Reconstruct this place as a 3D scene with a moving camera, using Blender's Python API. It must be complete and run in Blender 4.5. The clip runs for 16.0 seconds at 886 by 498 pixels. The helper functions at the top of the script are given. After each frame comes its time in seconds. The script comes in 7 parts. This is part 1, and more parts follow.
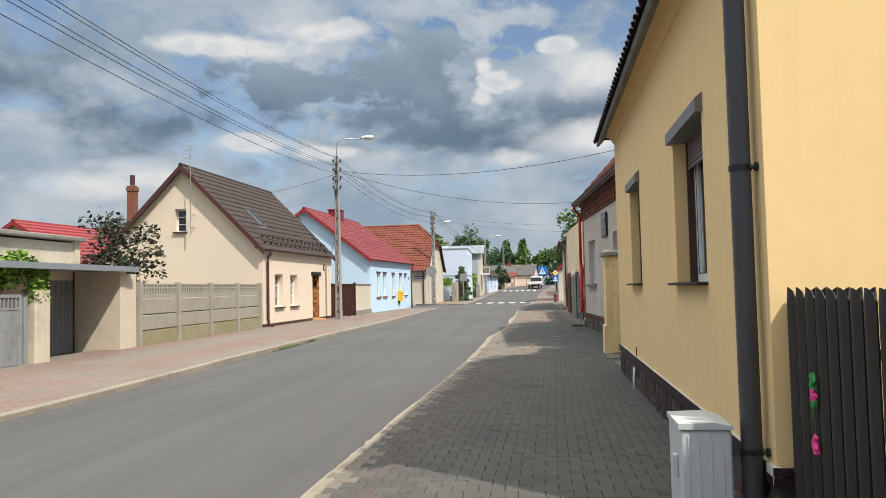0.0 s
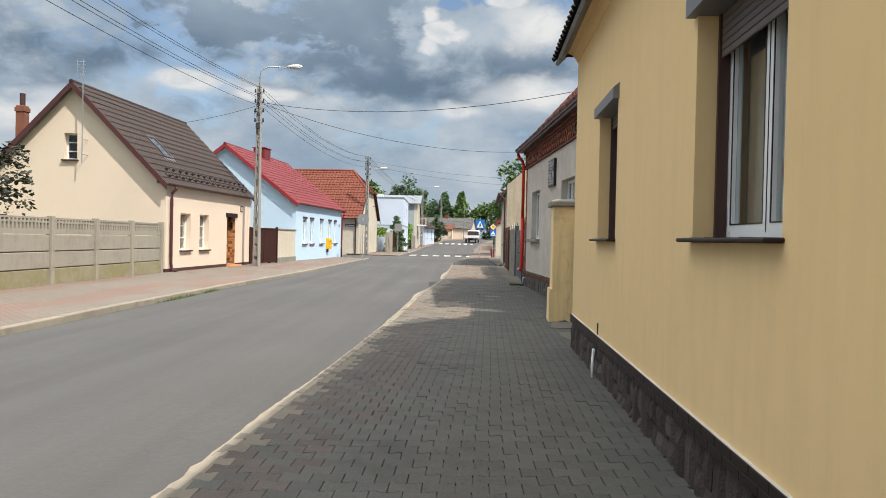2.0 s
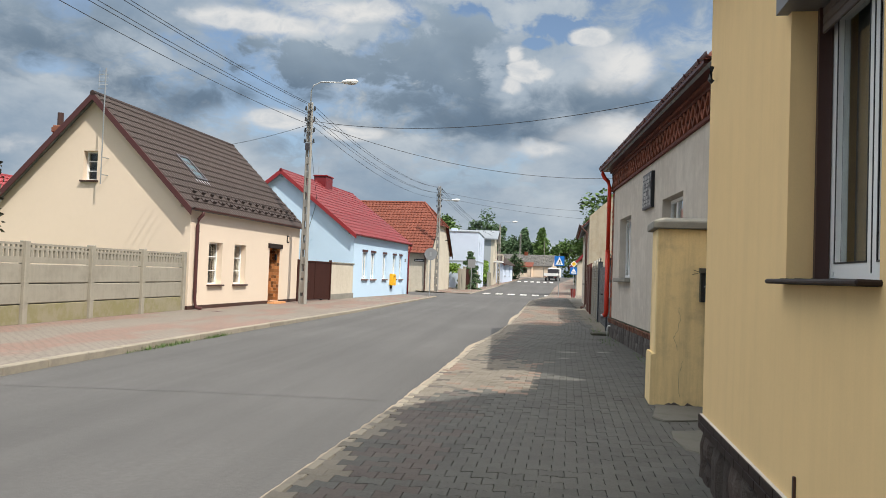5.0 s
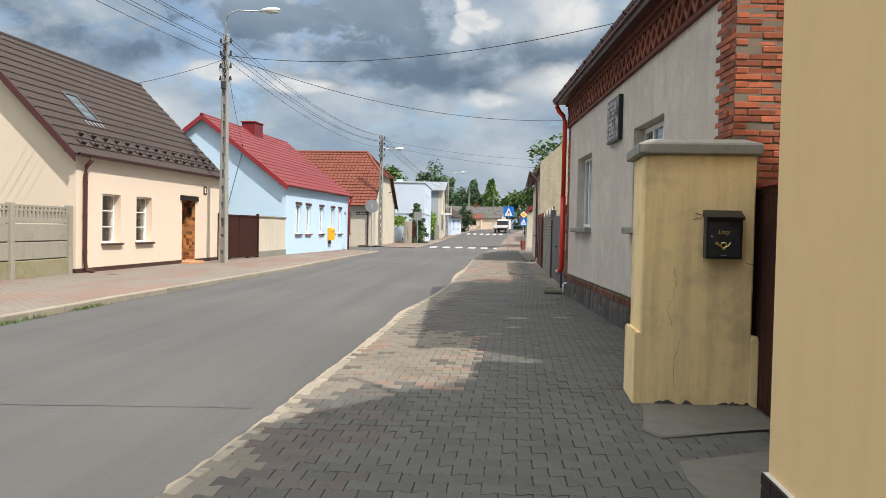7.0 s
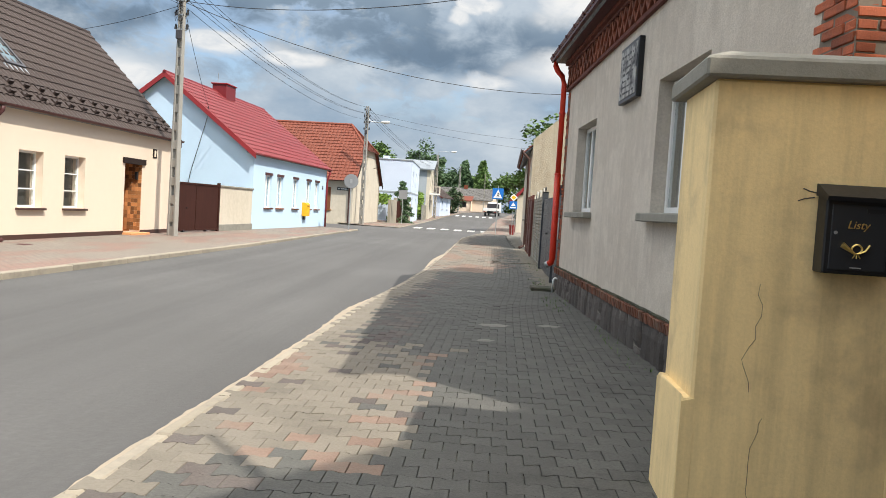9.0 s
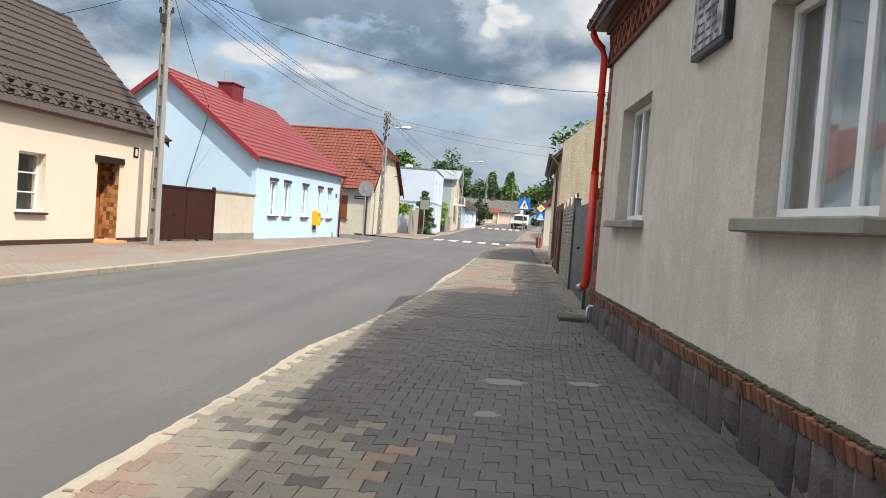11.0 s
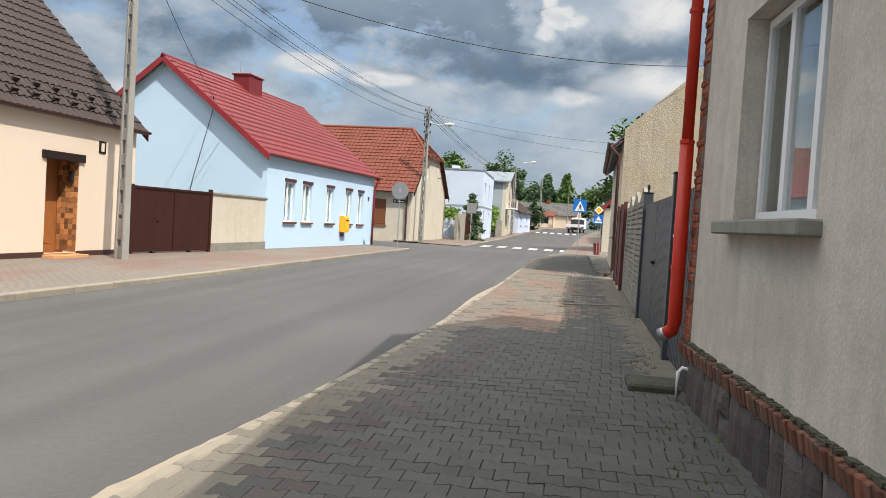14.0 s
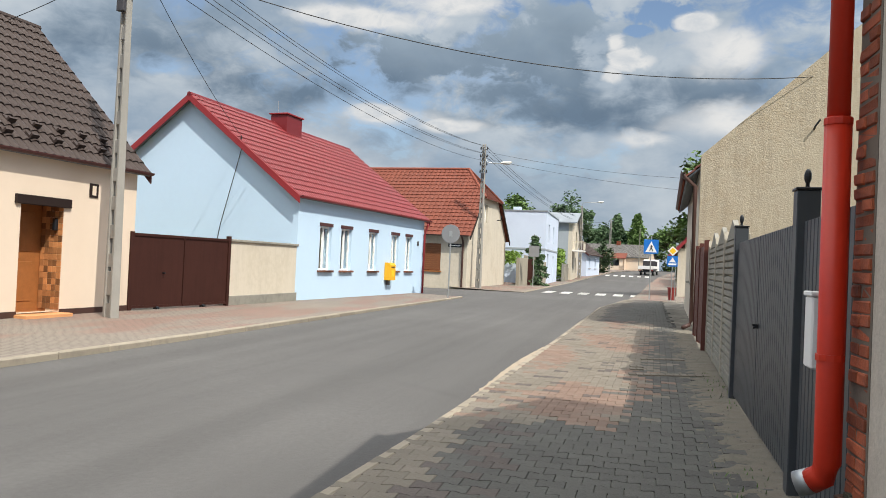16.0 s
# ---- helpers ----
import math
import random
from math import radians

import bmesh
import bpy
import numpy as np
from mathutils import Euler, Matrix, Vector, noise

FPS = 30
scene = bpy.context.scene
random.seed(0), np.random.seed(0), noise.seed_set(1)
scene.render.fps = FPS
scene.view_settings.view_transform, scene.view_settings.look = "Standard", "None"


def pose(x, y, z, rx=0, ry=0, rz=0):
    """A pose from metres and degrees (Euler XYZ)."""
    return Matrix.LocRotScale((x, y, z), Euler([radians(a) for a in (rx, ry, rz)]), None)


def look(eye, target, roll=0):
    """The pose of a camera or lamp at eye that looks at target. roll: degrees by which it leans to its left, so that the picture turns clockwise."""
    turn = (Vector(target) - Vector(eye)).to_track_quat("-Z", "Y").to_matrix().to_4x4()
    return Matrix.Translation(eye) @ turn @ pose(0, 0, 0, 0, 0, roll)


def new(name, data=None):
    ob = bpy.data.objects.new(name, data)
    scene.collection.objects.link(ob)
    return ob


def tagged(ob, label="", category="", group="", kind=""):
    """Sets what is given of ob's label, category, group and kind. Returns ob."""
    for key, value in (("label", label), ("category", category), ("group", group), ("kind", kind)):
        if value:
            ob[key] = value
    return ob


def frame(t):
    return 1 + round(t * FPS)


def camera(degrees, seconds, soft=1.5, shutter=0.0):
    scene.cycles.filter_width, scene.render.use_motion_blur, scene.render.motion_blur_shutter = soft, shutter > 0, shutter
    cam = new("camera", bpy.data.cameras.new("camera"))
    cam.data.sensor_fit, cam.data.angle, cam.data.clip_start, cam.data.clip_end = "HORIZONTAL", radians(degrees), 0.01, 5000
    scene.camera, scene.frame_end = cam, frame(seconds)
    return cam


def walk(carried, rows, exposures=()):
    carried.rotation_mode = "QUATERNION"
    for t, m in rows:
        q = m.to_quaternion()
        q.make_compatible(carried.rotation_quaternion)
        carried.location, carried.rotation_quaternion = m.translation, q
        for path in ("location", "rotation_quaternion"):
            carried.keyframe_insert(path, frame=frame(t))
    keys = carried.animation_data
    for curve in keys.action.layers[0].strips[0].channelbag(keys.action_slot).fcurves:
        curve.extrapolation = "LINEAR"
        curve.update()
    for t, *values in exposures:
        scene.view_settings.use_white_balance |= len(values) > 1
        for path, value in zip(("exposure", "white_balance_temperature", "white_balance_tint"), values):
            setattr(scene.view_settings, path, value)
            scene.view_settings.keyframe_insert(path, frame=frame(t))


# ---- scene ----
cam = camera(60.9, 16.0, soft=0.9)
METRES, EYE, TILT, LEAN, TURN = 24.2, 1.5, -0.5, 0.0, 6.2
ROWS = [
    (0.0, 0.0, 0.0, 0.0, 0.07, 3.42, 1.25),
    (0.5, 0.0033, 0.0293, -0.0002, -1.19, 2.3, -0.34),
    (1.0, 0.0085, 0.062, -0.0008, -2.71, -0.55, -0.4),
    (1.5, 0.0118, 0.0901, 0.0003, -5.46, -0.01, -1.72),
    (2.0, 0.0158, 0.1196, -0.0007, -4.7, -0.26, -1.22),
    (2.5, 0.0197, 0.1503, -0.0004, -3.91, -0.73, -1.26),
    (3.0, 0.0245, 0.1834, -0.0005, -0.73, 0.19, -1.14),
    (3.5, 0.0297, 0.2146, 0.0008, -0.07, 2.63, -2.93),
    (6.0, 0.0595, 0.3676, 0.0013, 2.15, 1.43, -1.47),
    (6.5, 0.0625, 0.3976, 0.0016, 0.22, 0.19, -2.32),
    (7.0, 0.066, 0.4272, 0.0012, -2.29, -1.06, -1.19),
    (7.5, 0.0699, 0.4583, 0.0013, -0.57, -2.28, -1.57),
    (8.0, 0.0757, 0.4874, 0.0005, -0.81, -3.6, -4.16),
    (8.5, 0.0826, 0.5196, 0.0013, 1.1, -3.05, -3.69),
    (9.0, 0.0889, 0.5484, 0.001, -2.97, -2.46, -3.61),
    (11.5, 0.1147, 0.7081, -0.0003, -0.38, -1.65, -4.44),
    (12.0, 0.1195, 0.7392, 0.0005, 0.08, -2.37, -4.16),
    (12.5, 0.1255, 0.769, 0.0007, 0.19, -3.43, -1.65),
    (13.0, 0.128, 0.8001, 0.0018, 2.22, -3.05, -2.06),
    (13.5, 0.1332, 0.8293, 0.002, 2.89, -2.57, -1.76),
    (14.0, 0.1381, 0.86, 0.0027, 3.5, -1.6, -3.63),
    (14.5, 0.1431, 0.8908, 0.0043, 3.37, -0.61, -2.89),
    (15.0, 0.1465, 0.9224, 0.0054, 5.21, -0.26, -2.89),
    (15.5, 0.1513, 0.9534, 0.0052, 5.49, -0.77, -2.44),
    (16.0, 0.1559, 0.9866, 0.0075, 8.8, 1.47, -2.68),
]
walk(cam, [(t, pose(0, 0, EYE, TILT, LEAN, TURN) @ pose(METRES * x, METRES * y, METRES * z, 90 + pitch, roll, yaw)) for t, x, y, z, yaw, pitch, roll in ROWS],
     [(0.0, 0.08), (1.0, 0.14), (3.0, 0.16), (3.5, 0.06), (6.5, 0.08), (8.0, 0.40), (8.5, 0.27), (9.0, 0.34), (11.5, 0.26), (12.5, 0.22), (15.0, 0.1), (16.0, 0.12)])

# ---- world, sun ----
SUN_TO = Vector((0.63, -0.51, 1.0)).normalized()
SUN_EL = math.asin(SUN_TO.z)
SUN_AZ = math.atan2(SUN_TO.x, SUN_TO.y)


class Nodes:
    """Short hand for building a node tree."""

    def __init__(self, tree):
        self.tree = tree
        self.links = tree.links

    def add(self, kind):
        return self.tree.nodes.new(kind)

    def put(self, socket, value):
        if isinstance(value, bpy.types.NodeSocket):
            self.links.new(value, socket)
        elif value is not None:
            socket.default_value = value

    def calc(self, op, a, b=None, c=None, clamp=False):
        node = self.add("ShaderNodeMath")
        node.operation, node.use_clamp = op, clamp
        for i, v in enumerate((a, b, c)):
            self.put(node.inputs[i], v)
        return node.outputs[0]

    def vec(self, op, a, b=None):
        node = self.add("ShaderNodeVectorMath")
        node.operation = op
        self.put(node.inputs[0], a)
        self.put(node.inputs[1], b)
        return node.outputs[0]

    def mix(self, fac, a, b, blend="MIX"):
        node = self.add("ShaderNodeMix")
        node.data_type, node.blend_type = "RGBA", blend
        self.put(node.inputs[0], fac)
        self.put(node.inputs[6], a if isinstance(a, bpy.types.NodeSocket) else (*a[:3], 1))
        self.put(node.inputs[7], b if isinstance(b, bpy.types.NodeSocket) else (*b[:3], 1))
        return node.outputs[2]

    def noise(self, where, scale, detail=4, rough=0.55, distort=0.0):
        node = self.add("ShaderNodeTexNoise")
        self.put(node.inputs["Vector"], where)
        self.put(node.inputs["Scale"], scale)
        self.put(node.inputs["Detail"], detail)
        self.put(node.inputs["Roughness"], rough)
        self.put(node.inputs["Distortion"], distort)
        return node.outputs[0]

    def add_colour(self, where, scale):
        node = self.add("ShaderNodeTexNoise")
        self.put(node.inputs["Vector"], where)
        node.inputs["Scale"].default_value = scale
        node.inputs["Detail"].default_value = 5
        return node.outputs[1]

    def ramp(self, value, low, high, smooth=True):
        node = self.add("ShaderNodeMapRange")
        node.interpolation_type = "SMOOTHSTEP" if smooth else "LINEAR"
        self.put(node.inputs[0], value)
        self.put(node.inputs[1], low)
        self.put(node.inputs[2], high)
        return node.outputs[0]


def make_sky():
    world = bpy.data.worlds.new("sky")
    scene.world = world
    world.use_nodes = True
    n = Nodes(world.node_tree)
    world.node_tree.nodes.clear()
    out = n.add("ShaderNodeOutputWorld")
    sky = n.add("ShaderNodeTexSky")
    sky.sky_type, sky.sun_disc, sky.sun_elevation, sky.sun_rotation = "NISHITA", False, SUN_EL, SUN_AZ
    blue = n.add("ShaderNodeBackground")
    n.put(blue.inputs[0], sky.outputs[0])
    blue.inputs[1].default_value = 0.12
    way = n.add("ShaderNodeTexCoord").outputs["Generated"]
    split = n.add("ShaderNodeSeparateXYZ")
    n.put(split.inputs[0], way)
    x, y, z = split.outputs
    # clouds lie on a sphere of directions: azimuth and height
    az = n.calc("ARCTAN2", x, y)
    flat = n.calc("SQRT", n.calc("ADD", n.calc("MULTIPLY", x, x), n.calc("MULTIPLY", y, y)))
    el = n.calc("ARCTAN2", z, flat)
    place = n.add("ShaderNodeCombineXYZ")
    n.put(place.inputs[0], az)
    n.put(place.inputs[1], n.calc("MULTIPLY", n.calc("POWER", n.calc("MAXIMUM", el, 0.001), 0.75), 1.5))
    warp = n.noise(place.outputs[0], 7.0, 5, 0.62)
    big = n.noise(place.outputs[0], 3.1, 7, 0.56, 0.3)
    fine = n.noise(place.outputs[0], 21.0, 7, 0.62, 0.5)

    soft = n.noise(place.outputs[0], 5.5, 3, 0.45, 0.2)
    cells = n.add("ShaderNodeTexVoronoi")
    cells.feature = "SMOOTH_F1"
    n.put(cells.inputs["Vector"], n.vec("ADD", place.outputs[0], n.vec("MULTIPLY", n.add_colour(place.outputs[0], 16.0), (0.05, 0.05, 0.0))))
    cells.inputs["Scale"].default_value = 17.0
    cells.inputs["Smoothness"].default_value = 0.5
    lobes = cells.outputs["Distance"]

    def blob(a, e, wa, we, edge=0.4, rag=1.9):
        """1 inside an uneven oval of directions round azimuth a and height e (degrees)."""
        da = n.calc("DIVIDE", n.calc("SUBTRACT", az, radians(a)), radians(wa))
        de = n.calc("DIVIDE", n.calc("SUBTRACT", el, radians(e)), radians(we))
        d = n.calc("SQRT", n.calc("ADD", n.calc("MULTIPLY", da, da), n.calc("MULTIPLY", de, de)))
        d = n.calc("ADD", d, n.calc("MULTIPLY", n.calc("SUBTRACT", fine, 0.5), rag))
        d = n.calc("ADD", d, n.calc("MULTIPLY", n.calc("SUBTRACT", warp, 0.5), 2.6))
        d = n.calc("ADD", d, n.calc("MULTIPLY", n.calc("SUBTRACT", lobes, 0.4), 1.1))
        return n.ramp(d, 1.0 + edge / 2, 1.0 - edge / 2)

    def most(*values):
        best = values[0]
        for v in values[1:]:
            best = n.calc("MAXIMUM", best, v)
        return best

    cover = n.ramp(n.calc("ADD", big, n.calc("MULTIPLY", n.calc("SUBTRACT", fine, 0.5), 0.35)), 0.36, 0.5)
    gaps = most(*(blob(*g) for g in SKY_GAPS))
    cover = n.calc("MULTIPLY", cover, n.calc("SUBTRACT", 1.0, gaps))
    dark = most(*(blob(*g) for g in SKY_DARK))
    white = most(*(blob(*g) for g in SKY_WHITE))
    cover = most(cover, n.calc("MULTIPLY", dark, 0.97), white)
    cover = most(cover, n.ramp(el, radians(11), radians(5)))
    # lit tops and grey bases
    tone = n.ramp(n.calc("ADD", n.calc("MULTIPLY", soft, 0.55), n.calc("ADD", n.calc("MULTIPLY", warp, 0.33), n.calc("MULTIPLY", fine, 0.12))), 0.36, 0.66)
    shade = n.mix(tone, (0.28, 0.38, 0.50), (0.63, 0.69, 0.74))
    inner = n.mix(n.ramp(n.calc("ADD", n.calc("MULTIPLY", soft, 0.6), n.calc("ADD", n.calc("MULTIPLY", fine, 0.1), n.calc("MULTIPLY", el, 2.2))), 0.76, 1.15), (0.155, 0.222, 0.305), (0.36, 0.45, 0.54))
    shade = n.mix(dark, shade, inner)
    shade = n.mix(white, shade, n.mix(n.ramp(fine, 0.3, 0.6), (0.66, 0.70, 0.74), (0.86, 0.86, 0.85)))
    # paler haze towards the horizon
    shade = n.mix(n.ramp(el, radians(9), radians(1)), shade, n.mix(tone, (0.34, 0.43, 0.53), (0.60, 0.66, 0.71)))
    shade = n.mix(n.ramp(el, radians(26), radians(60)), shade, (0.72, 0.70, 0.66))
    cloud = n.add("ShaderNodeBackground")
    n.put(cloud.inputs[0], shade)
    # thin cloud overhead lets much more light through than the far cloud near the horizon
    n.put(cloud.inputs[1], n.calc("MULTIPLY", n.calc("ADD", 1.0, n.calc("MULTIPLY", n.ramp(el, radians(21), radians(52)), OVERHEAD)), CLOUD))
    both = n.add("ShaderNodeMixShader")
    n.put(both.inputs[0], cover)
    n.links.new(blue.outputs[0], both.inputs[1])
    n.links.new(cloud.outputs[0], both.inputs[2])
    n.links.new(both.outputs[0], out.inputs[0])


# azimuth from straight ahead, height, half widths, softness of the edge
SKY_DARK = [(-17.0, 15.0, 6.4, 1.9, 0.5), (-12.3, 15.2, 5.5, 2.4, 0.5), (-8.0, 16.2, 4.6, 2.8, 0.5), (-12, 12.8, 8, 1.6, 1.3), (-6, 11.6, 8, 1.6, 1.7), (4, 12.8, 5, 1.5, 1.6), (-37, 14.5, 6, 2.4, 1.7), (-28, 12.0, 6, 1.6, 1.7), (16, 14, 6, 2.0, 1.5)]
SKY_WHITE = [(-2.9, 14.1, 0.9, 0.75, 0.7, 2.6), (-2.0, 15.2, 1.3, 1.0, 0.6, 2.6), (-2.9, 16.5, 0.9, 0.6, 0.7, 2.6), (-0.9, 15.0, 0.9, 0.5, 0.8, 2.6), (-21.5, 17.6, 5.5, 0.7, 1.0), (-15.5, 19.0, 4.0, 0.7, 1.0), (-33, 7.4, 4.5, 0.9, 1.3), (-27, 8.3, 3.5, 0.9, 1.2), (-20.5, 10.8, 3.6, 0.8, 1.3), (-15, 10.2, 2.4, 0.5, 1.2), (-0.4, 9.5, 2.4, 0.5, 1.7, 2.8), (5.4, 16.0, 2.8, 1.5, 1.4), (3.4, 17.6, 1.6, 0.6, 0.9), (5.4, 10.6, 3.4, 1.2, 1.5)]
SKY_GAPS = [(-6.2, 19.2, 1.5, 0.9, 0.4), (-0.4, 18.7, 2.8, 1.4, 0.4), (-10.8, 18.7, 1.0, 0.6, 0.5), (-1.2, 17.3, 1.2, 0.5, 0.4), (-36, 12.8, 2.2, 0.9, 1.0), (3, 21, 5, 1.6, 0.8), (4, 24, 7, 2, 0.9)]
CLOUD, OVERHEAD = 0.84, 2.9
make_sky()
sun = new("sun", bpy.data.lights.new("sun", "SUN"))
sun.data.energy, sun.data.angle, sun.data.color = 4.5, radians(0.53), (1.0, 0.935, 0.83)
sun.matrix_world = look(SUN_TO * 60, (0, 0, 0))


# ---- materials ----
def mat(name, col, rough=0.85, metal=0.0, var=0.16, s1=0.8, s2=40.0, bump=0.25, col2=None, where=0.55, streak=0.0, rand=0.0, spec=0.4, depth=0.004, mid=6.0, edge=0.12, tracks=0.0):
    """A worn surface: two scales of variation, a second colour in patches, streaks that run down, fine relief."""
    m = bpy.data.materials.new(name)
    m.use_nodes = True
    n = Nodes(m.node_tree)
    b = m.node_tree.nodes["Principled BSDF"]
    pos = n.add("ShaderNodeNewGeometry").outputs["Position"]
    low = n.noise(pos, s1, 5, 0.6)
    med = n.noise(pos, mid, 4, 0.6)
    high = n.noise(pos, s2, 3, 0.65)
    c = (*col, 1)
    if col2:
        patch = n.calc("ADD", n.calc("MULTIPLY", low, 0.6), n.calc("MULTIPLY", med, 0.4))
        c = n.mix(n.ramp(patch, where - edge, where + edge), col, col2)
    value = n.calc("ADD", n.calc("MULTIPLY", low, 0.45), n.calc("ADD", n.calc("MULTIPLY", med, 0.25), n.calc("MULTIPLY", high, 0.3)))
    gain = n.calc("ADD", 1.0, n.calc("MULTIPLY", n.calc("SUBTRACT", value, 0.5), var * 5))
    if streak:
        run = n.noise(n.vec("MULTIPLY", pos, (7.0, 7.0, 0.5)), 1.0, 5, 0.65)
        gain = n.calc("MULTIPLY", gain, n.calc("ADD", 1.0 - streak * 0.5, n.calc("MULTIPLY", n.ramp(run, 0.32, 0.6), streak * 0.6)))
    if tracks:
        lane = n.noise(n.vec("MULTIPLY", pos, (1.6, 0.05, 1.0)), 1.0, 4, 0.6)
        gain = n.calc("MULTIPLY", gain, n.calc("ADD", 1.0 - tracks, n.calc("MULTIPLY", n.ramp(lane, 0.3, 0.7), tracks * 2)))
    if rand:
        r = n.calc("ADD", n.add("ShaderNodeObjectInfo").outputs["Random"], n.add("ShaderNodeNewGeometry").outputs["Random Per Island"])
        gain = n.calc("MULTIPLY", gain, n.calc("ADD", 1.0 - rand, n.calc("MULTIPLY", n.calc("FRACT", r), rand * 2)))
    c = n.vec("SCALE", c if not isinstance(c, tuple) else n.mix(0.0, col, col))
    n.put(c.node.inputs["Scale"], gain)
    n.put(b.inputs["Base Color"], c)
    n.put(b.inputs["Roughness"], n.calc("ADD", rough - 0.08, n.calc("MULTIPLY", high, 0.16), clamp=True))
    b.inputs["Metallic"].default_value = metal
    b.inputs["Specular IOR Level"].default_value = spec
    if bump:
        bp = n.add("ShaderNodeBump")
        bp.inputs["Strength"].default_value = bump
        bp.inputs["Distance"].default_value = depth
        n.put(bp.inputs["Height"], n.calc("ADD", high, n.calc("MULTIPLY", med, 0.7)))
        n.put(b.inputs["Normal"], bp.outputs[0])
    return m


def glass_mat(name, tint=(0.9, 0.95, 0.95)):
    m = bpy.data.materials.new(name)
    m.use_nodes = True
    b = m.node_tree.nodes["Principled BSDF"]
    b.inputs["Base Color"].default_value = (*tint, 1)
    b.inputs["Roughness"].default_value = 0.02
    b.inputs["Transmission Weight"].default_value = 1.0
    b.inputs["IOR"].default_value = 1.5
    return m


M = {}
M["asphalt"] = mat("asphalt", (0.088, 0.0855, 0.084), 0.9, var=0.12, s1=0.15, s2=70, bump=0.7, col2=(0.101, 0.098, 0.096), depth=0.008, mid=20, tracks=0.10)
M["asphalt_patch"] = mat("asphalt_patch", (0.07, 0.069, 0.069), 0.85, var=0.12, s2=160, bump=0.5)
M["sand"] = mat("sand", (0.36, 0.30, 0.225), 0.95, var=0.22, s1=2, s2=90, bump=0.5, col2=(0.25, 0.215, 0.17))
M["road_paint"] = mat("road_paint", (0.78, 0.78, 0.76), 0.7, var=0.1, s1=3, s2=60, col2=(0.5, 0.5, 0.49), where=0.68)
M["joint"] = mat("joint", (0.105, 0.097, 0.082), 0.95, var=0.4, s1=1.2, s2=60, col2=(0.20, 0.185, 0.155), where=0.52)
M["paver_grey"] = mat("paver_grey", (0.090, 0.088, 0.081), 0.88, var=0.6, s1=0.7, s2=55, bump=0.9, rand=0.13, col2=(0.062, 0.062, 0.056), where=0.55, depth=0.006)
M["paver_red"] = mat("paver_red", (0.100, 0.083, 0.075), 0.88, var=0.55, s1=0.9, s2=55, bump=0.9, rand=0.13, col2=(0.075, 0.067, 0.061), depth=0.006)
# block pink and tan, with the sunlight on the footway painted into the colour
M["paver_pink_sunlit"] = mat("paver_pink_sunlit", (0.195, 0.132, 0.102), 0.88, var=0.4, s1=0.9, s2=55, bump=0.8, rand=0.1, col2=(0.165, 0.128, 0.102), depth=0.006)
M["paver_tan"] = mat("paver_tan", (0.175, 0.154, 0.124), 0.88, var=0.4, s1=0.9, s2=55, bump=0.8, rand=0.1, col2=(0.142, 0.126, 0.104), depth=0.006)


def block_mat(name, cols, size=(0.22, 0.11)):
    """Small paving blocks in mixed reds and greys with sunk joints."""
    m = mat(name, cols[0], 0.88, var=0.14, s1=0.5, s2=90, bump=0.3)
    n = Nodes(m.node_tree)
    b = m.node_tree.nodes["Principled BSDF"]
    gain = b.inputs["Base Color"].links[0].from_node
    pos = n.add("ShaderNodeNewGeometry").outputs["Position"]
    br = n.add("ShaderNodeTexBrick")
    br.offset = 0.5
    n.put(br.inputs["Vector"], pos)
    for key, v in (("Color1", (*cols[0], 1)), ("Color2", (*cols[1], 1)), ("Mortar", (*cols[2], 1)), ("Scale", 1.0), ("Mortar Size", 0.008), ("Brick Width", size[0]), ("Row Height", size[1])):
        br.inputs[key].default_value = v
    zone = n.ramp(n.noise(n.vec("MULTIPLY", pos, (1.0, 0.25, 1.0)), 0.9, 3), 0.42, 0.56)
    grey = n.mix(br.outputs["Fac"], cols[3], cols[2])
    n.put(gain.inputs[0], n.mix(zone, br.outputs["Color"], grey))
    return m


M["paver_far"] = block_mat("paver_far", ((0.235, 0.145, 0.118), (0.215, 0.155, 0.125), (0.11, 0.09, 0.078), (0.215, 0.188, 0.158)))
M["kerb"] = mat("kerb", (0.29, 0.255, 0.20), 0.9, var=0.2, s1=1.5, s2=70, rand=0.12, col2=(0.20, 0.178, 0.145))
M["soil"] = mat("soil", (0.15, 0.14, 0.07), 0.95, var=0.25, s1=0.2, s2=20, col2=(0.09, 0.12, 0.04))
M["concrete"] = mat("concrete", (0.33, 0.305, 0.25), 0.9, var=0.16, s1=1.2, s2=60, bump=0.4, col2=(0.25, 0.23, 0.19), streak=0.12)
M["concrete_mossy"] = mat("concrete_mossy", (0.31, 0.275, 0.19), 0.92, var=0.2, s1=1.6, s2=60, bump=0.4, col2=(0.22, 0.20, 0.10), where=0.5)
M["pole_concrete"] = mat("pole_concrete", (0.30, 0.29, 0.265), 0.9, var=0.16, s1=1.2, s2=60, bump=0.4, streak=0.1)
M["concrete_old"] = mat("concrete_old", (0.27, 0.26, 0.225), 0.92, var=0.2, s1=1.6, s2=70, bump=0.5, col2=(0.18, 0.175, 0.15), streak=0.1)
M["cream"] = mat("cream", (0.72, 0.60, 0.48), 0.9, var=0.035, s1=0.4, s2=150, bump=0.3)
M["yellow"] = mat("yellow", (0.82, 0.585, 0.29), 0.9, var=0.06, s1=0.5, s2=120, bump=0.3, streak=0.06, depth=0.002)
M["yellow_pillar"] = mat("yellow_pillar", (0.86, 0.655, 0.335), 0.9, var=0.14, s1=1.3, s2=60, bump=0.5, col2=(0.58, 0.44, 0.235), where=0.58, streak=0.3)
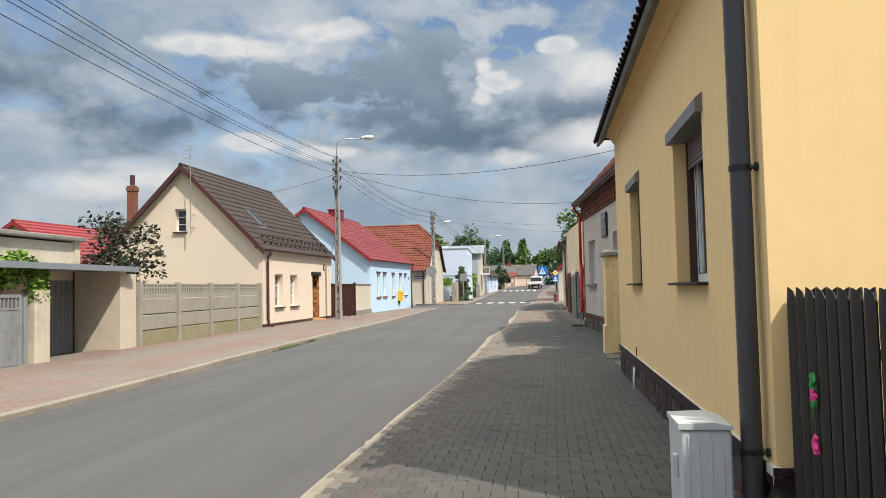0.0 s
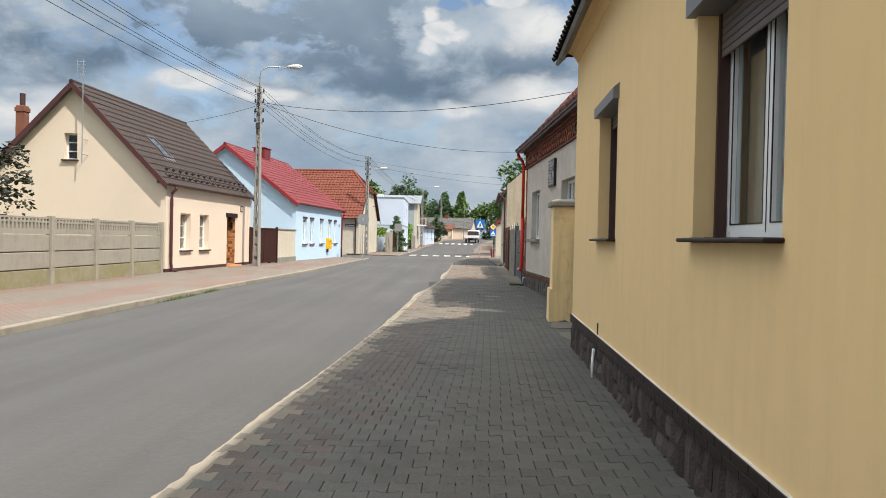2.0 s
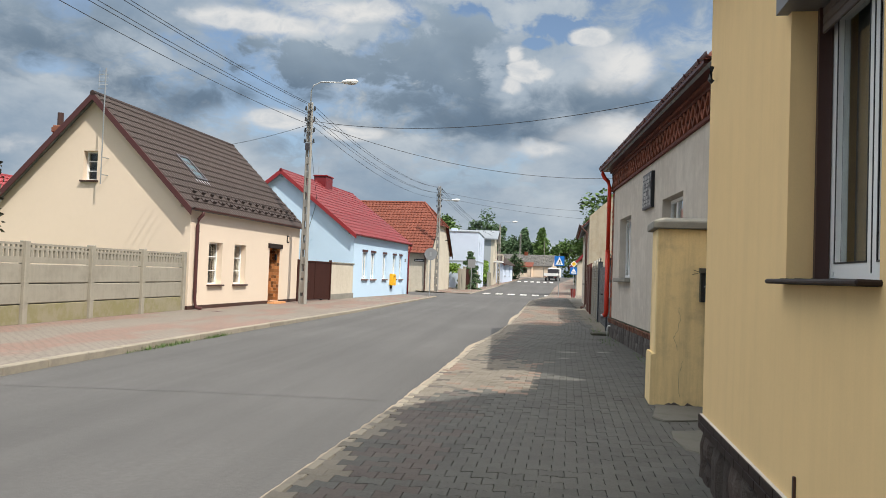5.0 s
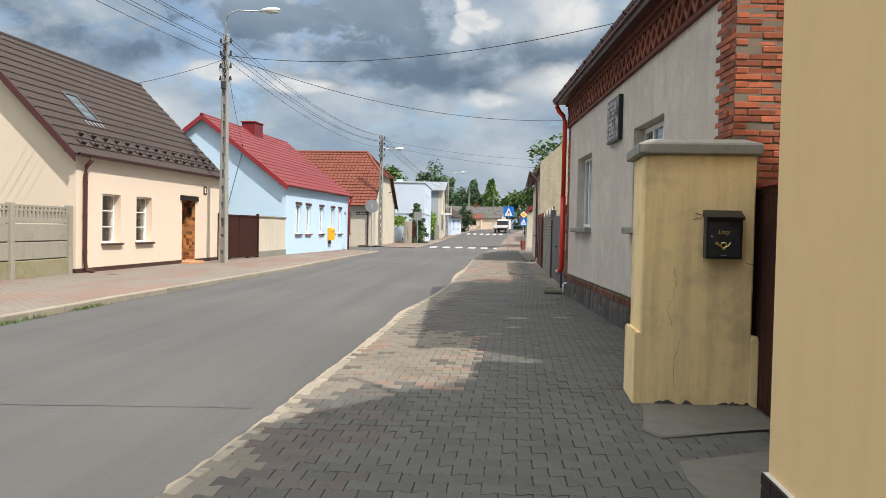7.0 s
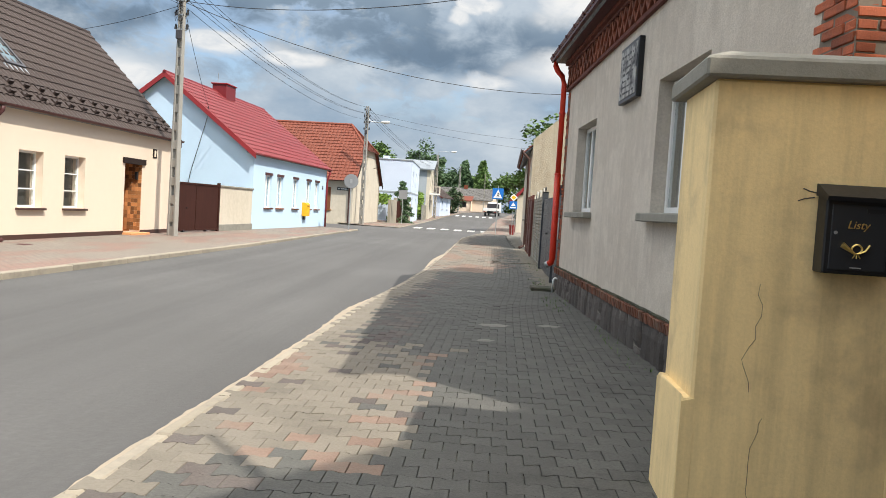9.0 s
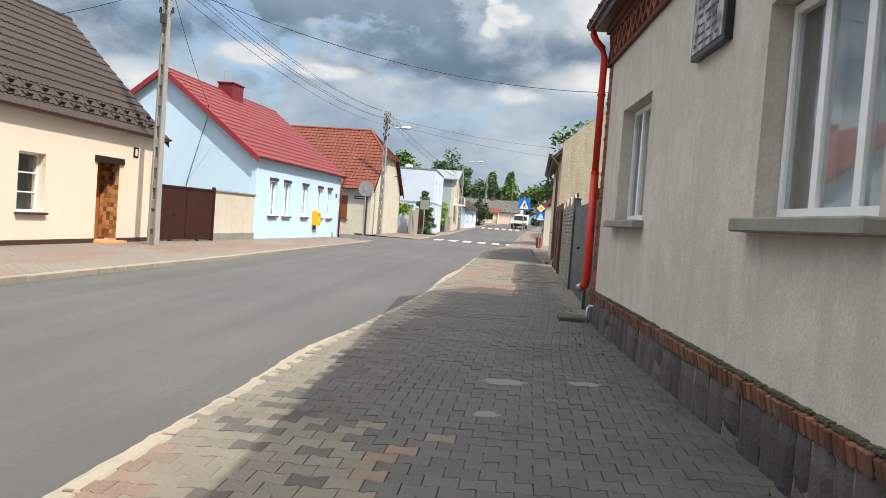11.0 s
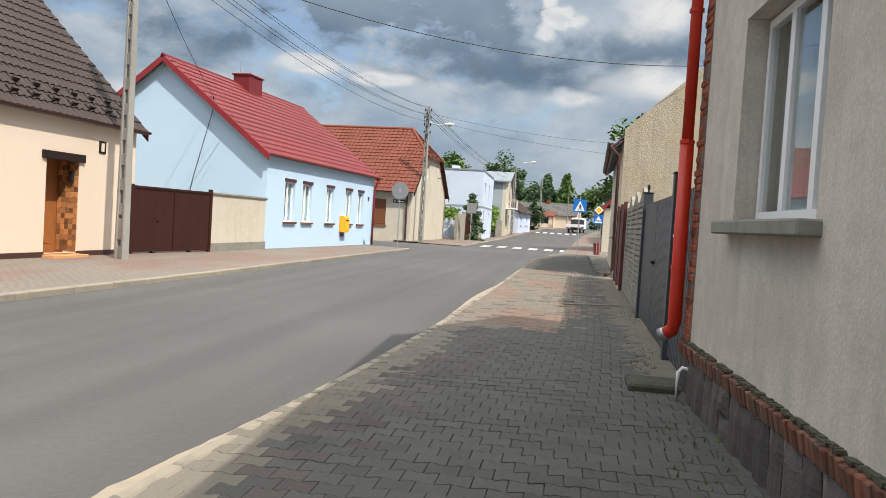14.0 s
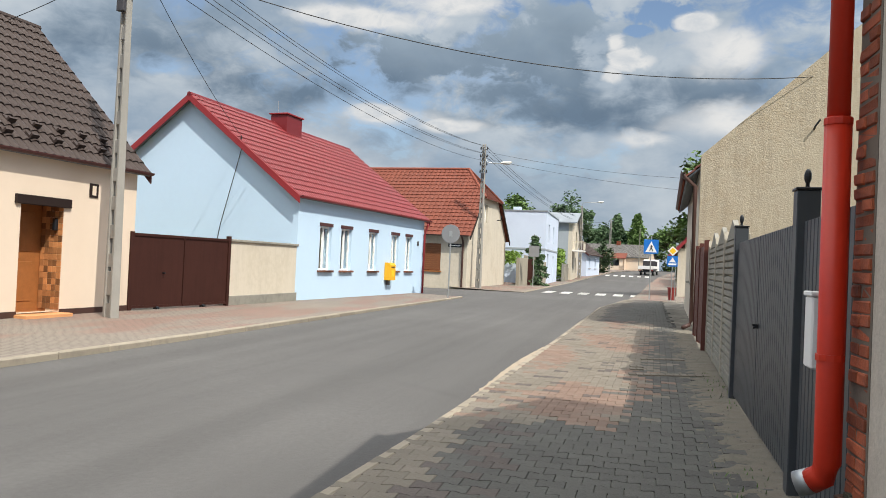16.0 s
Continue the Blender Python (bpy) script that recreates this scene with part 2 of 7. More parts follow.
M["pale_blue"] = mat("pale_blue", (0.51, 0.67, 0.83), 0.9, var=0.035, s1=0.5, s2=120, bump=0.25)
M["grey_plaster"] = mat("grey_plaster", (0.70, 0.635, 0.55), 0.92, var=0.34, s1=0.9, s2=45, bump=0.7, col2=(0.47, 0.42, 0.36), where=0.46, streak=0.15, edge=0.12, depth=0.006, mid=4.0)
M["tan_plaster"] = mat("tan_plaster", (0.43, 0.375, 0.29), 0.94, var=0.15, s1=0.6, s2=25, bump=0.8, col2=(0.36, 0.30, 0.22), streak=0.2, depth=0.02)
M["old_plaster"] = mat("old_plaster", (0.60, 0.545, 0.45), 0.92, var=0.12, s1=0.5, s2=50, col2=(0.50, 0.45, 0.36), streak=0.08)
M["shed_plaster"] = mat("shed_plaster", (0.58, 0.51, 0.40), 0.92, var=0.12, s1=0.7, s2=50, col2=(0.42, 0.37, 0.29), streak=0.08)
M["white_wall"] = mat("white_wall", (0.58, 0.66, 0.80), 0.9, var=0.05, s2=60)
M["grey_wall"] = mat("grey_wall", (0.34, 0.38, 0.42), 0.9, var=0.08, s2=60)
M["brick"] = mat("brick", (0.40, 0.105, 0.048), 0.9, var=0.34, s1=5, s2=60, bump=0.8, rand=0.4, col2=(0.19, 0.065, 0.04), where=0.52)
M["brick_dark"] = mat("brick_dark", (0.125, 0.038, 0.027), 0.85, var=0.2, s1=2.0, s2=60, bump=0.5, rand=0.2)
M["brick_worn"] = mat("brick_worn", (0.19, 0.075, 0.045), 0.9, var=0.25, s1=3, s2=50, bump=0.6, rand=0.35, col2=(0.12, 0.075, 0.055))
M["mortar"] = mat("mortar", (0.17, 0.14, 0.112), 0.95, var=0.25, s2=50)
M["stone_dark"] = mat("stone_dark", (0.088, 0.078, 0.072), 0.85, var=0.3, s1=3, s2=40, bump=0.9, rand=0.3, col2=(0.055, 0.046, 0.042), depth=0.012)
M["stone_brown"] = mat("stone_brown", (0.078, 0.063, 0.053), 0.88, var=0.45, s1=4, s2=45, bump=1.0, rand=0.35, col2=(0.045, 0.031, 0.026), where=0.5, depth=0.014)
M["stone_joint"] = mat("stone_joint", (0.06, 0.053, 0.046), 0.95, var=0.2)
M["stone_mortar"] = mat("stone_mortar", (0.20, 0.185, 0.16), 0.95, var=0.25)
M["moss"] = mat("moss", (0.075, 0.075, 0.05), 0.95, var=0.3, s1=3, s2=40, bump=0.8, depth=0.01)
M["grout"] = mat("grout", (0.62, 0.60, 0.56), 0.9, var=0.1)
M["brown_tile"] = mat("brown_tile", (0.022, 0.013, 0.011), 0.55, var=0.15, spec=0.25)
M["brown_metal"] = mat("brown_metal", (0.062, 0.030, 0.024), 0.5, var=0.12, s2=60, bump=0.1)
M["brown_gate"] = mat("brown_gate", (0.044, 0.015, 0.011), 0.65, var=0.18, s1=1.2, streak=0.25, spec=0.2)
M["fence_brown"] = mat("fence_brown", (0.027, 0.023, 0.020), 0.4, var=0.12, s2=70, bump=0.12)
M["anthracite"] = mat("anthracite", (0.048, 0.055, 0.064), 0.45, var=0.1, s2=70, bump=0.1)
M["dark_roof"] = mat("dark_roof", (0.050, 0.036, 0.032), 0.62, var=0.16, s1=0.8, s2=40, bump=0.12, spec=0.25)
M["red_roof"] = mat("red_roof", (0.175, 0.018, 0.022), 0.45, var=0.1, s1=0.8, s2=40, bump=0.1)
M["clay_roof"] = mat("clay_roof", (0.175, 0.046, 0.026), 0.75, var=0.22, s1=0.6, s2=6, rand=0.2, bump=0.3)
M["fascia_brown"] = mat("fascia_brown", (0.075, 0.026, 0.026), 0.5, var=0.1)
M["fascia_red"] = mat("fascia_red", (0.25, 0.025, 0.03), 0.5, var=0.1)
M["red_pipe"] = mat("red_pipe", (0.55, 0.032, 0.012), 0.38, var=0.1, s1=2, s2=30, bump=0.08, rand=0.05)
M["galvanised"] = mat("galvanised", (0.42, 0.44, 0.45), 0.45, 0.7, var=0.14)
M["plastic_grey"] = mat("plastic_grey", (0.055, 0.052, 0.058), 0.42, var=0.08, bump=0.06)
M["white_paint"] = mat("white_paint", (0.80, 0.80, 0.79), 0.45, var=0.05, bump=0.05)
M["shutter_grey"] = mat("shutter_grey", (0.17, 0.165, 0.17), 0.5, var=0.06, bump=0.05)
M["slat_brown"] = mat("slat_brown", (0.11, 0.085, 0.075), 0.5, var=0.06, bump=0.05)
M["wood_door"] = mat("wood_door", (0.30, 0.115, 0.035), 0.5, var=0.2, s1=3, s2=40)
M["door_brick"] = mat("door_brick", (0.36, 0.16, 0.06), 0.7, var=0.2, s1=3, rand=0.6)
M["step_orange"] = mat("step_orange", (0.62, 0.30, 0.13), 0.7, var=0.12)
M["old_wood"] = mat("old_wood", (0.19, 0.205, 0.22), 0.85, var=0.2, s1=1.5, s2=50, streak=0.5, rand=0.1)
M["old_gate"] = mat("old_gate", (0.26, 0.275, 0.28), 0.75, var=0.2, s1=1.2, s2=40, streak=0.3, col2=(0.18, 0.17, 0.16))
M["tin"] = mat("tin", (0.30, 0.33, 0.36), 0.5, 0.4, var=0.15)
M["wire"] = mat("wire", (0.015, 0.015, 0.016), 0.6, var=0.05, bump=0)
M["cabinet"] = mat("cabinet", (0.52, 0.53, 0.53), 0.5, var=0.06, s2=60, bump=0.05)
M["black_metal"] = mat("black_metal", (0.012, 0.014, 0.017), 0.38, var=0.1, bump=0.05)
M["gold"] = mat("gold", (0.75, 0.55, 0.18), 0.35, 0.8, var=0.1, bump=0)
M["leaf"] = mat("leaf", (0.075, 0.135, 0.03), 0.6, var=0.3, s1=1.5, s2=8, rand=0.45, bump=0)
M["leaf_light"] = mat("leaf_light", (0.15, 0.25, 0.035), 0.6, var=0.3, s1=1.5, s2=8, rand=0.4, bump=0)
M["leaf_dark"] = mat("leaf_dark", (0.04, 0.075, 0.028), 0.65, var=0.3, s1=1.0, s2=8, rand=0.45, bump=0)
M["leaf_light2"] = mat("leaf_light2", (0.11, 0.19, 0.05), 0.65, var=0.3, s1=1.0, s2=8, rand=0.4, bump=0)
M["leaf_mid"] = mat("leaf_mid", (0.075, 0.135, 0.06), 0.65, var=0.3, s1=1.0, s2=8, rand=0.4, bump=0)
M["leaf_purple"] = mat("leaf_purple", (0.035, 0.032, 0.022), 0.6, var=0.3, s1=1.5, s2=8, rand=0.5, bump=0, col2=(0.05, 0.07, 0.025))
M["bark"] = mat("bark", (0.10, 0.08, 0.06), 0.9, var=0.25, s1=3, s2=30, bump=0.6)
M["sign_blue"] = mat("sign_blue", (0.015, 0.16, 0.55), 0.4, var=0.04, bump=0)
M["sign_yellow"] = mat("sign_yellow", (0.85, 0.52, 0.02), 0.45, var=0.04, bump=0)
M["sign_back"] = mat("sign_back", (0.30, 0.31, 0.32), 0.5, 0.5, var=0.08)
M["postbox_yellow"] = mat("postbox_yellow", (0.80, 0.42, 0.015), 0.45, var=0.05, bump=0)
M["curtain"] = mat("curtain", (0.34, 0.34, 0.325), 0.9, var=0.06, bump=0)
# near-black for sheets behind windows: the shade of unlit rooms put into colour
M["room_shade"] = mat("room_shade", (0.05, 0.048, 0.045), 0.9, var=0.1)
M["pink"] = mat("pink", (0.75, 0.05, 0.25), 0.6, var=0.1, bump=0)
M["bin_red"] = mat("bin_red", (0.22, 0.03, 0.025), 0.5, var=0.1)
M["rust_gate"] = mat("rust_gate", (0.095, 0.028, 0.02), 0.6, var=0.2, s1=1.2, streak=0.2)
M["glass"] = glass_mat("glass")


# ---- building helpers ----
def finish(name, bm, material, smooth=False):
    me = bpy.data.meshes.new(name)
    bmesh.ops.recalc_face_normals(bm, faces=bm.faces)
    bm.to_mesh(me)
    bm.free()
    me.materials.append(material)
    if smooth:
        for p in me.polygons:
            p.use_smooth = True
    return me


def part(name, bm, material, parent, label="", smooth=False):
    ob = new(name, finish(name, bm, material, smooth))
    ob.parent = parent
    return tagged(ob, label)


def piece(name, me, parent, m):
    """One more piece on mesh data that it shares with others."""
    ob = new(name, me)
    ob.parent = parent
    ob.matrix_basis = m
    return ob


def thing(name, m, label, category, group="", kind=""):
    ob = new(name)
    ob.empty_display_size = 0.2
    ob.matrix_world = m
    return tagged(ob, label, category, group, kind)


def single(name, bm, material, label, category, group="", kind="", m=None, smooth=False):
    ob = new(name, finish(name, bm, material, smooth))
    if m:
        ob.matrix_world = m
    return tagged(ob, label, category, group, kind)


def box(bm, x0, x1, y0, y1, z0, z1, bevel=0.0, m=None):
    got = bmesh.ops.create_cube(bm, size=1.0)
    t = Matrix.Translation(((x0 + x1) / 2, (y0 + y1) / 2, (z0 + z1) / 2)) @ Matrix.Diagonal((abs(x1 - x0), abs(y1 - y0), abs(z1 - z0), 1))
    bmesh.ops.transform(bm, matrix=(m @ t) if m else t, verts=got["verts"])
    if bevel:
        edges = list({e for v in got["verts"] for e in v.link_edges})
        bmesh.ops.bevel(bm, geom=edges, offset=bevel, segments=1, affect="EDGES")
    return bm


def boxes(*rows, bevel=0.0):
    bm = bmesh.new()
    for r in rows:
        box(bm, *r, bevel=bevel)
    return bm


def tube(bm, points, r, seg=8, caps=True, r_end=None):
    """A round bar along points."""
    pts = [Vector(p) for p in points]
    rings = []
    for i, p in enumerate(pts):
        d = (pts[min(i + 1, len(pts) - 1)] - pts[max(i - 1, 0)]).normalized()
        side = d.cross(Vector((0, 0, 1)))
        if side.length < 0.05:
            side = d.cross(Vector((0, 1, 0)))
        side.normalize()
        up = side.cross(d)
        rr = r if r_end is None else r + (r_end - r) * i / max(1, len(pts) - 1)
        rings.append([bm.verts.new(p + (side * math.cos(a) + up * math.sin(a)) * rr) for a in (2 * math.pi * k / seg for k in range(seg))])
    for a, b in zip(rings, rings[1:]):
        for k in range(seg):
            bm.faces.new((a[k], a[(k + 1) % seg], b[(k + 1) % seg], b[k]))
    if caps:
        bm.faces.new(list(reversed(rings[0])))
        bm.faces.new(rings[-1])
    return bm


def tubes(points, r, seg=8, r_end=None):
    return tube(bmesh.new(), points, r, seg, True, r_end)


def prism(bm, outline, axis, a0, a1):
    """An outline in the plane across axis, drawn out from a0 to a1."""
    def at(p, a):
        return (a, p[0], p[1]) if axis == "x" else (p[0], a, p[1]) if axis == "y" else (p[0], p[1], a)
    lo = [bm.verts.new(at(p, a0)) for p in outline]
    hi = [bm.verts.new(at(p, a1)) for p in outline]
    bm.faces.new(lo)
    bm.faces.new(list(reversed(hi)))
    for i in range(len(outline)):
        j = (i + 1) % len(outline)
        bm.faces.new((lo[i], hi[i], hi[j], lo[j]))
    return bm


def prisms(outline, axis, a0, a1):
    return prism(bmesh.new(), outline, axis, a0, a1)


def wall(axis, at, th, a0, a1, z0, z1, holes=(), slopes=()):
    """A wall with real openings. axis 'x': it stands at x from at to at + th and runs along y. slopes: (point, normal) planes that cut its top."""
    us = sorted({a0, a1, *[h[0] for h in holes], *[h[1] for h in holes]})
    vs = sorted({z0, z1, *[h[2] for h in holes], *[h[3] for h in holes]})
    bm = bmesh.new()
    store = {}

    def vert(d, u, v):
        key = (d, u, v)
        if key not in store:
            store[key] = bm.verts.new((at + d * th, u, v) if axis == "x" else (u, at + d * th, v))
        return store[key]

    def solid(i, j):
        if not (0 <= i < len(us) - 1 and 0 <= j < len(vs) - 1):
            return False
        u, v = (us[i] + us[i + 1]) / 2, (vs[j] + vs[j + 1]) / 2
        return not any(h[0] < u < h[1] and h[2] < v < h[3] for h in holes)

    for i in range(len(us) - 1):
        for j in range(len(vs) - 1):
            if not solid(i, j):
                continue
            a, b, c, d = us[i], us[i + 1], vs[j], vs[j + 1]
            for k in (0, 1):
                bm.faces.new([vert(k, *p) for p in ((a, c), (b, c), (b, d), (a, d))])
            for ni, nj, p, q in ((i - 1, j, (a, c), (a, d)), (i + 1, j, (b, c), (b, d)), (i, j - 1, (a, c), (b, c)), (i, j + 1, (a, d), (b, d))):
                if not solid(ni, nj):
                    bm.faces.new((vert(0, *p), vert(1, *p), vert(1, *q), vert(0, *q)))
    for p, nrm in slopes:
        bmesh.ops.bisect_plane(bm, geom=bm.verts[:] + bm.edges[:] + bm.faces[:], plane_co=p, plane_no=nrm, clear_outer=True)
        edges = [e for e in bm.edges if e.is_boundary]
        bmesh.ops.holes_fill(bm, edges=edges)
    return bm


def window(parent, axis, at, inward, a0, a1, z0, z1, bars=(0.5,), cross=(), sill=None, width=0.06, material="white_paint", name="window", curtain=None, sill_out=0.1, sill_wide=0.06, label=""):
    """A framed window in an opening; at: the outer face of its frame. inward: +1 or -1 along the axis."""
    d0 = at
    us = [a0 + width, *[v for f in bars for v in (a0 + (a1 - a0) * f - width * 0.7, a0 + (a1 - a0) * f + width * 0.7)], a1 - width]
    vs = [z0 + width, *[v for f in cross for v in (z0 + (z1 - z0) * f - width * 0.3, z0 + (z1 - z0) * f + width * 0.3)], z1 - width]
    lights = [(us[i], us[i + 1], vs[k], vs[k + 1]) for i in range(0, len(us), 2) for k in range(0, len(vs), 2)]
    bm = wall(axis, at, inward * 0.06, a0, a1, z0, z1, lights)
    win = part(name, bm, M[material], parent, label)
    edges = [a0 + width, *[a0 + (a1 - a0) * f for f in bars], a1 - width]
    for u0, u1 in zip(edges, edges[1:]):
        p, q = sorted((d0 + inward * 0.025, d0 + inward * 0.033))
        glass = part("pane", boxes((p, q, u0, u1, z0 + width, z1 - width) if axis == "x" else (u0, u1, p, q, z0 + width, z1 - width)), M["glass"], win)
        glass.visible_shadow = False
    if sill:
        p, q = sorted((sill[0] - inward * sill_out, at))
        u0, u1 = a0 - sill_wide, a1 + sill_wide
        part("sill", boxes((p, q, u0, u1, z0 - sill[1], z0 - 0.004) if axis == "x" else (u0, u1, p, q, z0 - sill[1], z0 - 0.004), bevel=0.008), M[sill[2]], win)
    if curtain:
        cm = bmesh.new()
        folds = 26
        for u0, u1 in curtain:
            row = []
            for k in range(folds + 1):
                u = u0 + (u1 - u0) * k / folds
                d = at + inward * (0.16 + 0.02 * math.sin(k * 2.1) + 0.012 * math.sin(k * 0.9 + 1))
                row.append([cm.verts.new((d, u, v) if axis == "x" else (u, d, v)) for v in (z0 - 0.02, z1 + 0.02)])
            for r, s in zip(row, row[1:]):
                cm.faces.new((r[0], s[0], s[1], r[1]))
        part("curtain", cm, M["curtain"], win, smooth=True)
    return win


def tiled(o, u, v, length, slope, pitch=0.2, course=0.35, amp=0.056, step=0.032, sub=5):
    """A roof slope of pressed tiles: waves across, a step at each course. o: an eave corner, u along the eave, v up the slope."""
    o, u, v = Vector(o), Vector(u).normalized(), Vector(v).normalized()
    nrm = u.cross(v)
    if nrm.z < 0:
        nrm = -nrm
    cols = max(2, int(length / pitch) * sub)
    rows = max(1, round(slope / course))
    verts, faces = [], []
    for j in range(rows):
        for k, lift in ((0.0, step), (1.0, 0.0)):
            for i in range(cols + 1):
                w = amp * abs(math.sin(math.pi * i / sub)) ** 0.8
                verts.append(o + u * (length * i / cols) + v * (slope * (j + k) / rows) + nrm * (w + lift))
    n = cols + 1
    for r in range(rows * 2 - 1):
        for i in range(cols):
            faces.append((r * n + i, r * n + i + 1, (r + 1) * n + i + 1, (r + 1) * n + i))
    me = bpy.data.meshes.new("roof")
    me.from_pydata(verts, [], faces)
    return me


def roof_slope(parent, o, u, v, length, slope, material, name="roof", thick=0.05, **kw):
    me = tiled(o, u, v, length, slope, **kw)
    me.materials.append(M[material])
    ob = new(name, me)
    ob.parent = parent
    o, u, v = Vector(o), Vector(u).normalized(), Vector(v).normalized()
    nrm = u.cross(v)
    if nrm.z < 0:
        nrm = -nrm
    bm = bmesh.new()
    c = [o, o + u * length, o + u * length + v * slope, o + v * slope]
    lo = [bm.verts.new(p - nrm * thick) for p in c]
    hi = [bm.verts.new(p - nrm * 0.004) for p in c]
    bm.faces.new(lo)
    bm.faces.new(hi)
    for i in range(4):
        bm.faces.new((lo[i], lo[(i + 1) % 4], hi[(i + 1) % 4], hi[i]))
    part("roof_deck", bm, M["old_wood"], parent)
    return ob


def board(parent, p, q, high, thick, material, name="fascia", drop=None):
    """A board that runs from p to q, high in z, thick sideways."""
    p, q = Vector(p), Vector(q)
    d = (q - p).normalized()
    side = d.cross(Vector((0, 0, 1))).normalized() * thick / 2
    up = Vector((0, 0, high))
    bm = bmesh.new()
    a = [bm.verts.new(x) for x in (p - side, p + side, p + side + up, p - side + up)]
    b = [bm.verts.new(x) for x in (q - side, q + side, q + side + up, q - side + up)]
    bm.faces.new(a)
    bm.faces.new(list(reversed(b)))
    for i in range(4):
        bm.faces.new((a[i], b[i], b[(i + 1) % 4], a[(i + 1) % 4]))
    return part(name, bm, M[material], parent)


def gutter(parent, p, q, r, material, name="gutter", rings=0):
    """A half-round gutter from p to q with rolled lips."""
    p, q = Vector(p), Vector(q)
    d = (q - p).normalized()
    side = d.cross(Vector((0, 0, 1))).normalized()
    bm = bmesh.new()
    prof = [(math.cos(a) * r, -math.sin(a) * r) for a in (math.pi * k / 8 for k in range(9))]
    prof += [(x * 0.9, y * 0.9) for x, y in reversed(prof)]
    a = [bm.verts.new(p + side * x + Vector((0, 0, y))) for x, y in prof]
    b = [bm.verts.new(q + side * x + Vector((0, 0, y))) for x, y in prof]
    for i in range(len(prof)):
        j = (i + 1) % len(prof)
        bm.faces.new((a[i], b[i], b[j], a[j]))
    bm.faces.new(a)
    bm.faces.new(list(reversed(b)))
    ob = part(name, bm, M[material], parent, smooth=False)
    for k in range(rings):
        c = p + (q - p) * ((k + 0.5) / rings)
        ring = bmesh.new()
        prof2 = [(math.cos(t) * r * 1.12, -math.sin(t) * r * 1.12) for t in (math.pi * k2 / 8 for k2 in range(9))]
        tube(ring, [c + side * x + Vector((0, 0, y)) for x, y in prof2], 0.012, 4)
        part("gutter_bracket", ring, M[material], ob)
    return ob


# ---- ground ----
def smooth_line(table, y):
    ys, vs = zip(*table)
    return float(np.interp(y, ys, vs))


RISE = [(-400, 0), (55, 0), (67, 0.05), (80, 0.14), (90, 0.22), (105, 0.42), (120, 0.75), (134, 1.2), (150, 1.6), (200, 1.9), (900, 1.9)]
KERB_R = [(-40, -1.8), (0, -1.78), (6, -1.70), (9, -1.60), (11, -1.51), (16, -1.34), (20, -1.22), (23, -1.16), (25.5, -1.08), (27.5, -0.92), (29, -0.84), (31, -0.75), (33, -0.70), (40, -0.6), (54, -0.5), (60, 0.1), (66, 0.55), (75, 0.9), (95, 1.4), (120, 2.6), (140, 5.0), (160, 9.0)]
KERB_L = [(-40, -6.8), (5, -6.8), (12, -6.82), (18, -6.95), (25, -6.93), (30, -6.78), (36, -6.64), (47, -6.68), (57, -6.65)]
KERB_L2 = [(66, -5.3), (80, -5.1), (105, -4.9), (120, -4.2), (134, -2.9), (145, -0.5), (160, 4.0)]
PAVE_R = [(-40, 0), (2, 0.0), (9, -0.05), (16, -0.10), (24, -0.085), (32, -0.05), (55, 0.0), (67, 0.02), (300, 0.02)]


def rise(y):
    return smooth_line(RISE, y)


def pave_r(x, y):
    """Height of the near pavement."""
    t = min(1, max(0, (x - smooth_line(KERB_R, y)) / 3.4))
    return rise(y) + smooth_line(PAVE_R, y) - 0.02 + 0.06 * t


def road_z(x, y):
    t = (x + 7.3) / 6.2
    return rise(y) + smooth_line([(-40, -0.08), (2, -0.08), (16, -0.17), (60, -0.1), (300, -0.1)], y) + 0.02 * math.sin(min(1, max(0, t)) * math.pi)


def pave_l(x, y):
    t = min(1, max(0, (-7.2 - x) / 3.0))
    return rise(y) - 0.05 + 0.09 * t


def strip(name, ys, left, right, height, material, nx=6, label="", category="", kind="structure", thick=0.0):
    """A sheet between two lines along y."""
    verts, faces = [], []
    for y in ys:
        a, b = left(y), right(y)
        for i in range(nx + 1):
            x = a + (b - a) * i / nx
            verts.append((x, y, height(x, y)))
    n = nx + 1
    for j in range(len(ys) - 1):
        for i in range(nx):
            faces.append((j * n + i, j * n + i + 1, (j + 1) * n + i + 1, (j + 1) * n + i))
    me = bpy.data.meshes.new(name)
    me.from_pydata(verts, [], faces)
    me.materials.append(M[material])
    return tagged(new(name, me), label, category, kind=kind)


def fine_ys(a, b, step):
    n = max(1, round((b - a) / step))
    return [a + (b - a) * i / n for i in range(n + 1)]


def ground_z(x, y):
    return rise(y) - 0.32


ring = [-1200, -600, -300, -150, -80, -40, -20, 0, 20, 40, 55, 67, 80, 90, 105, 120, 134, 150, 200, 300, 600, 1500]
strip("ground", ring, lambda y: -1500, lambda y: 1500, ground_z, "soil", 24, "flat grassy earth round the houses", "ground")


def left_edge(y):
    if y <= 57:
        return smooth_line(KERB_L, y)
    if y >= 66:
        return smooth_line(KERB_L2, y)
    return -6.65 + (y - 57) / 9 * 1.35


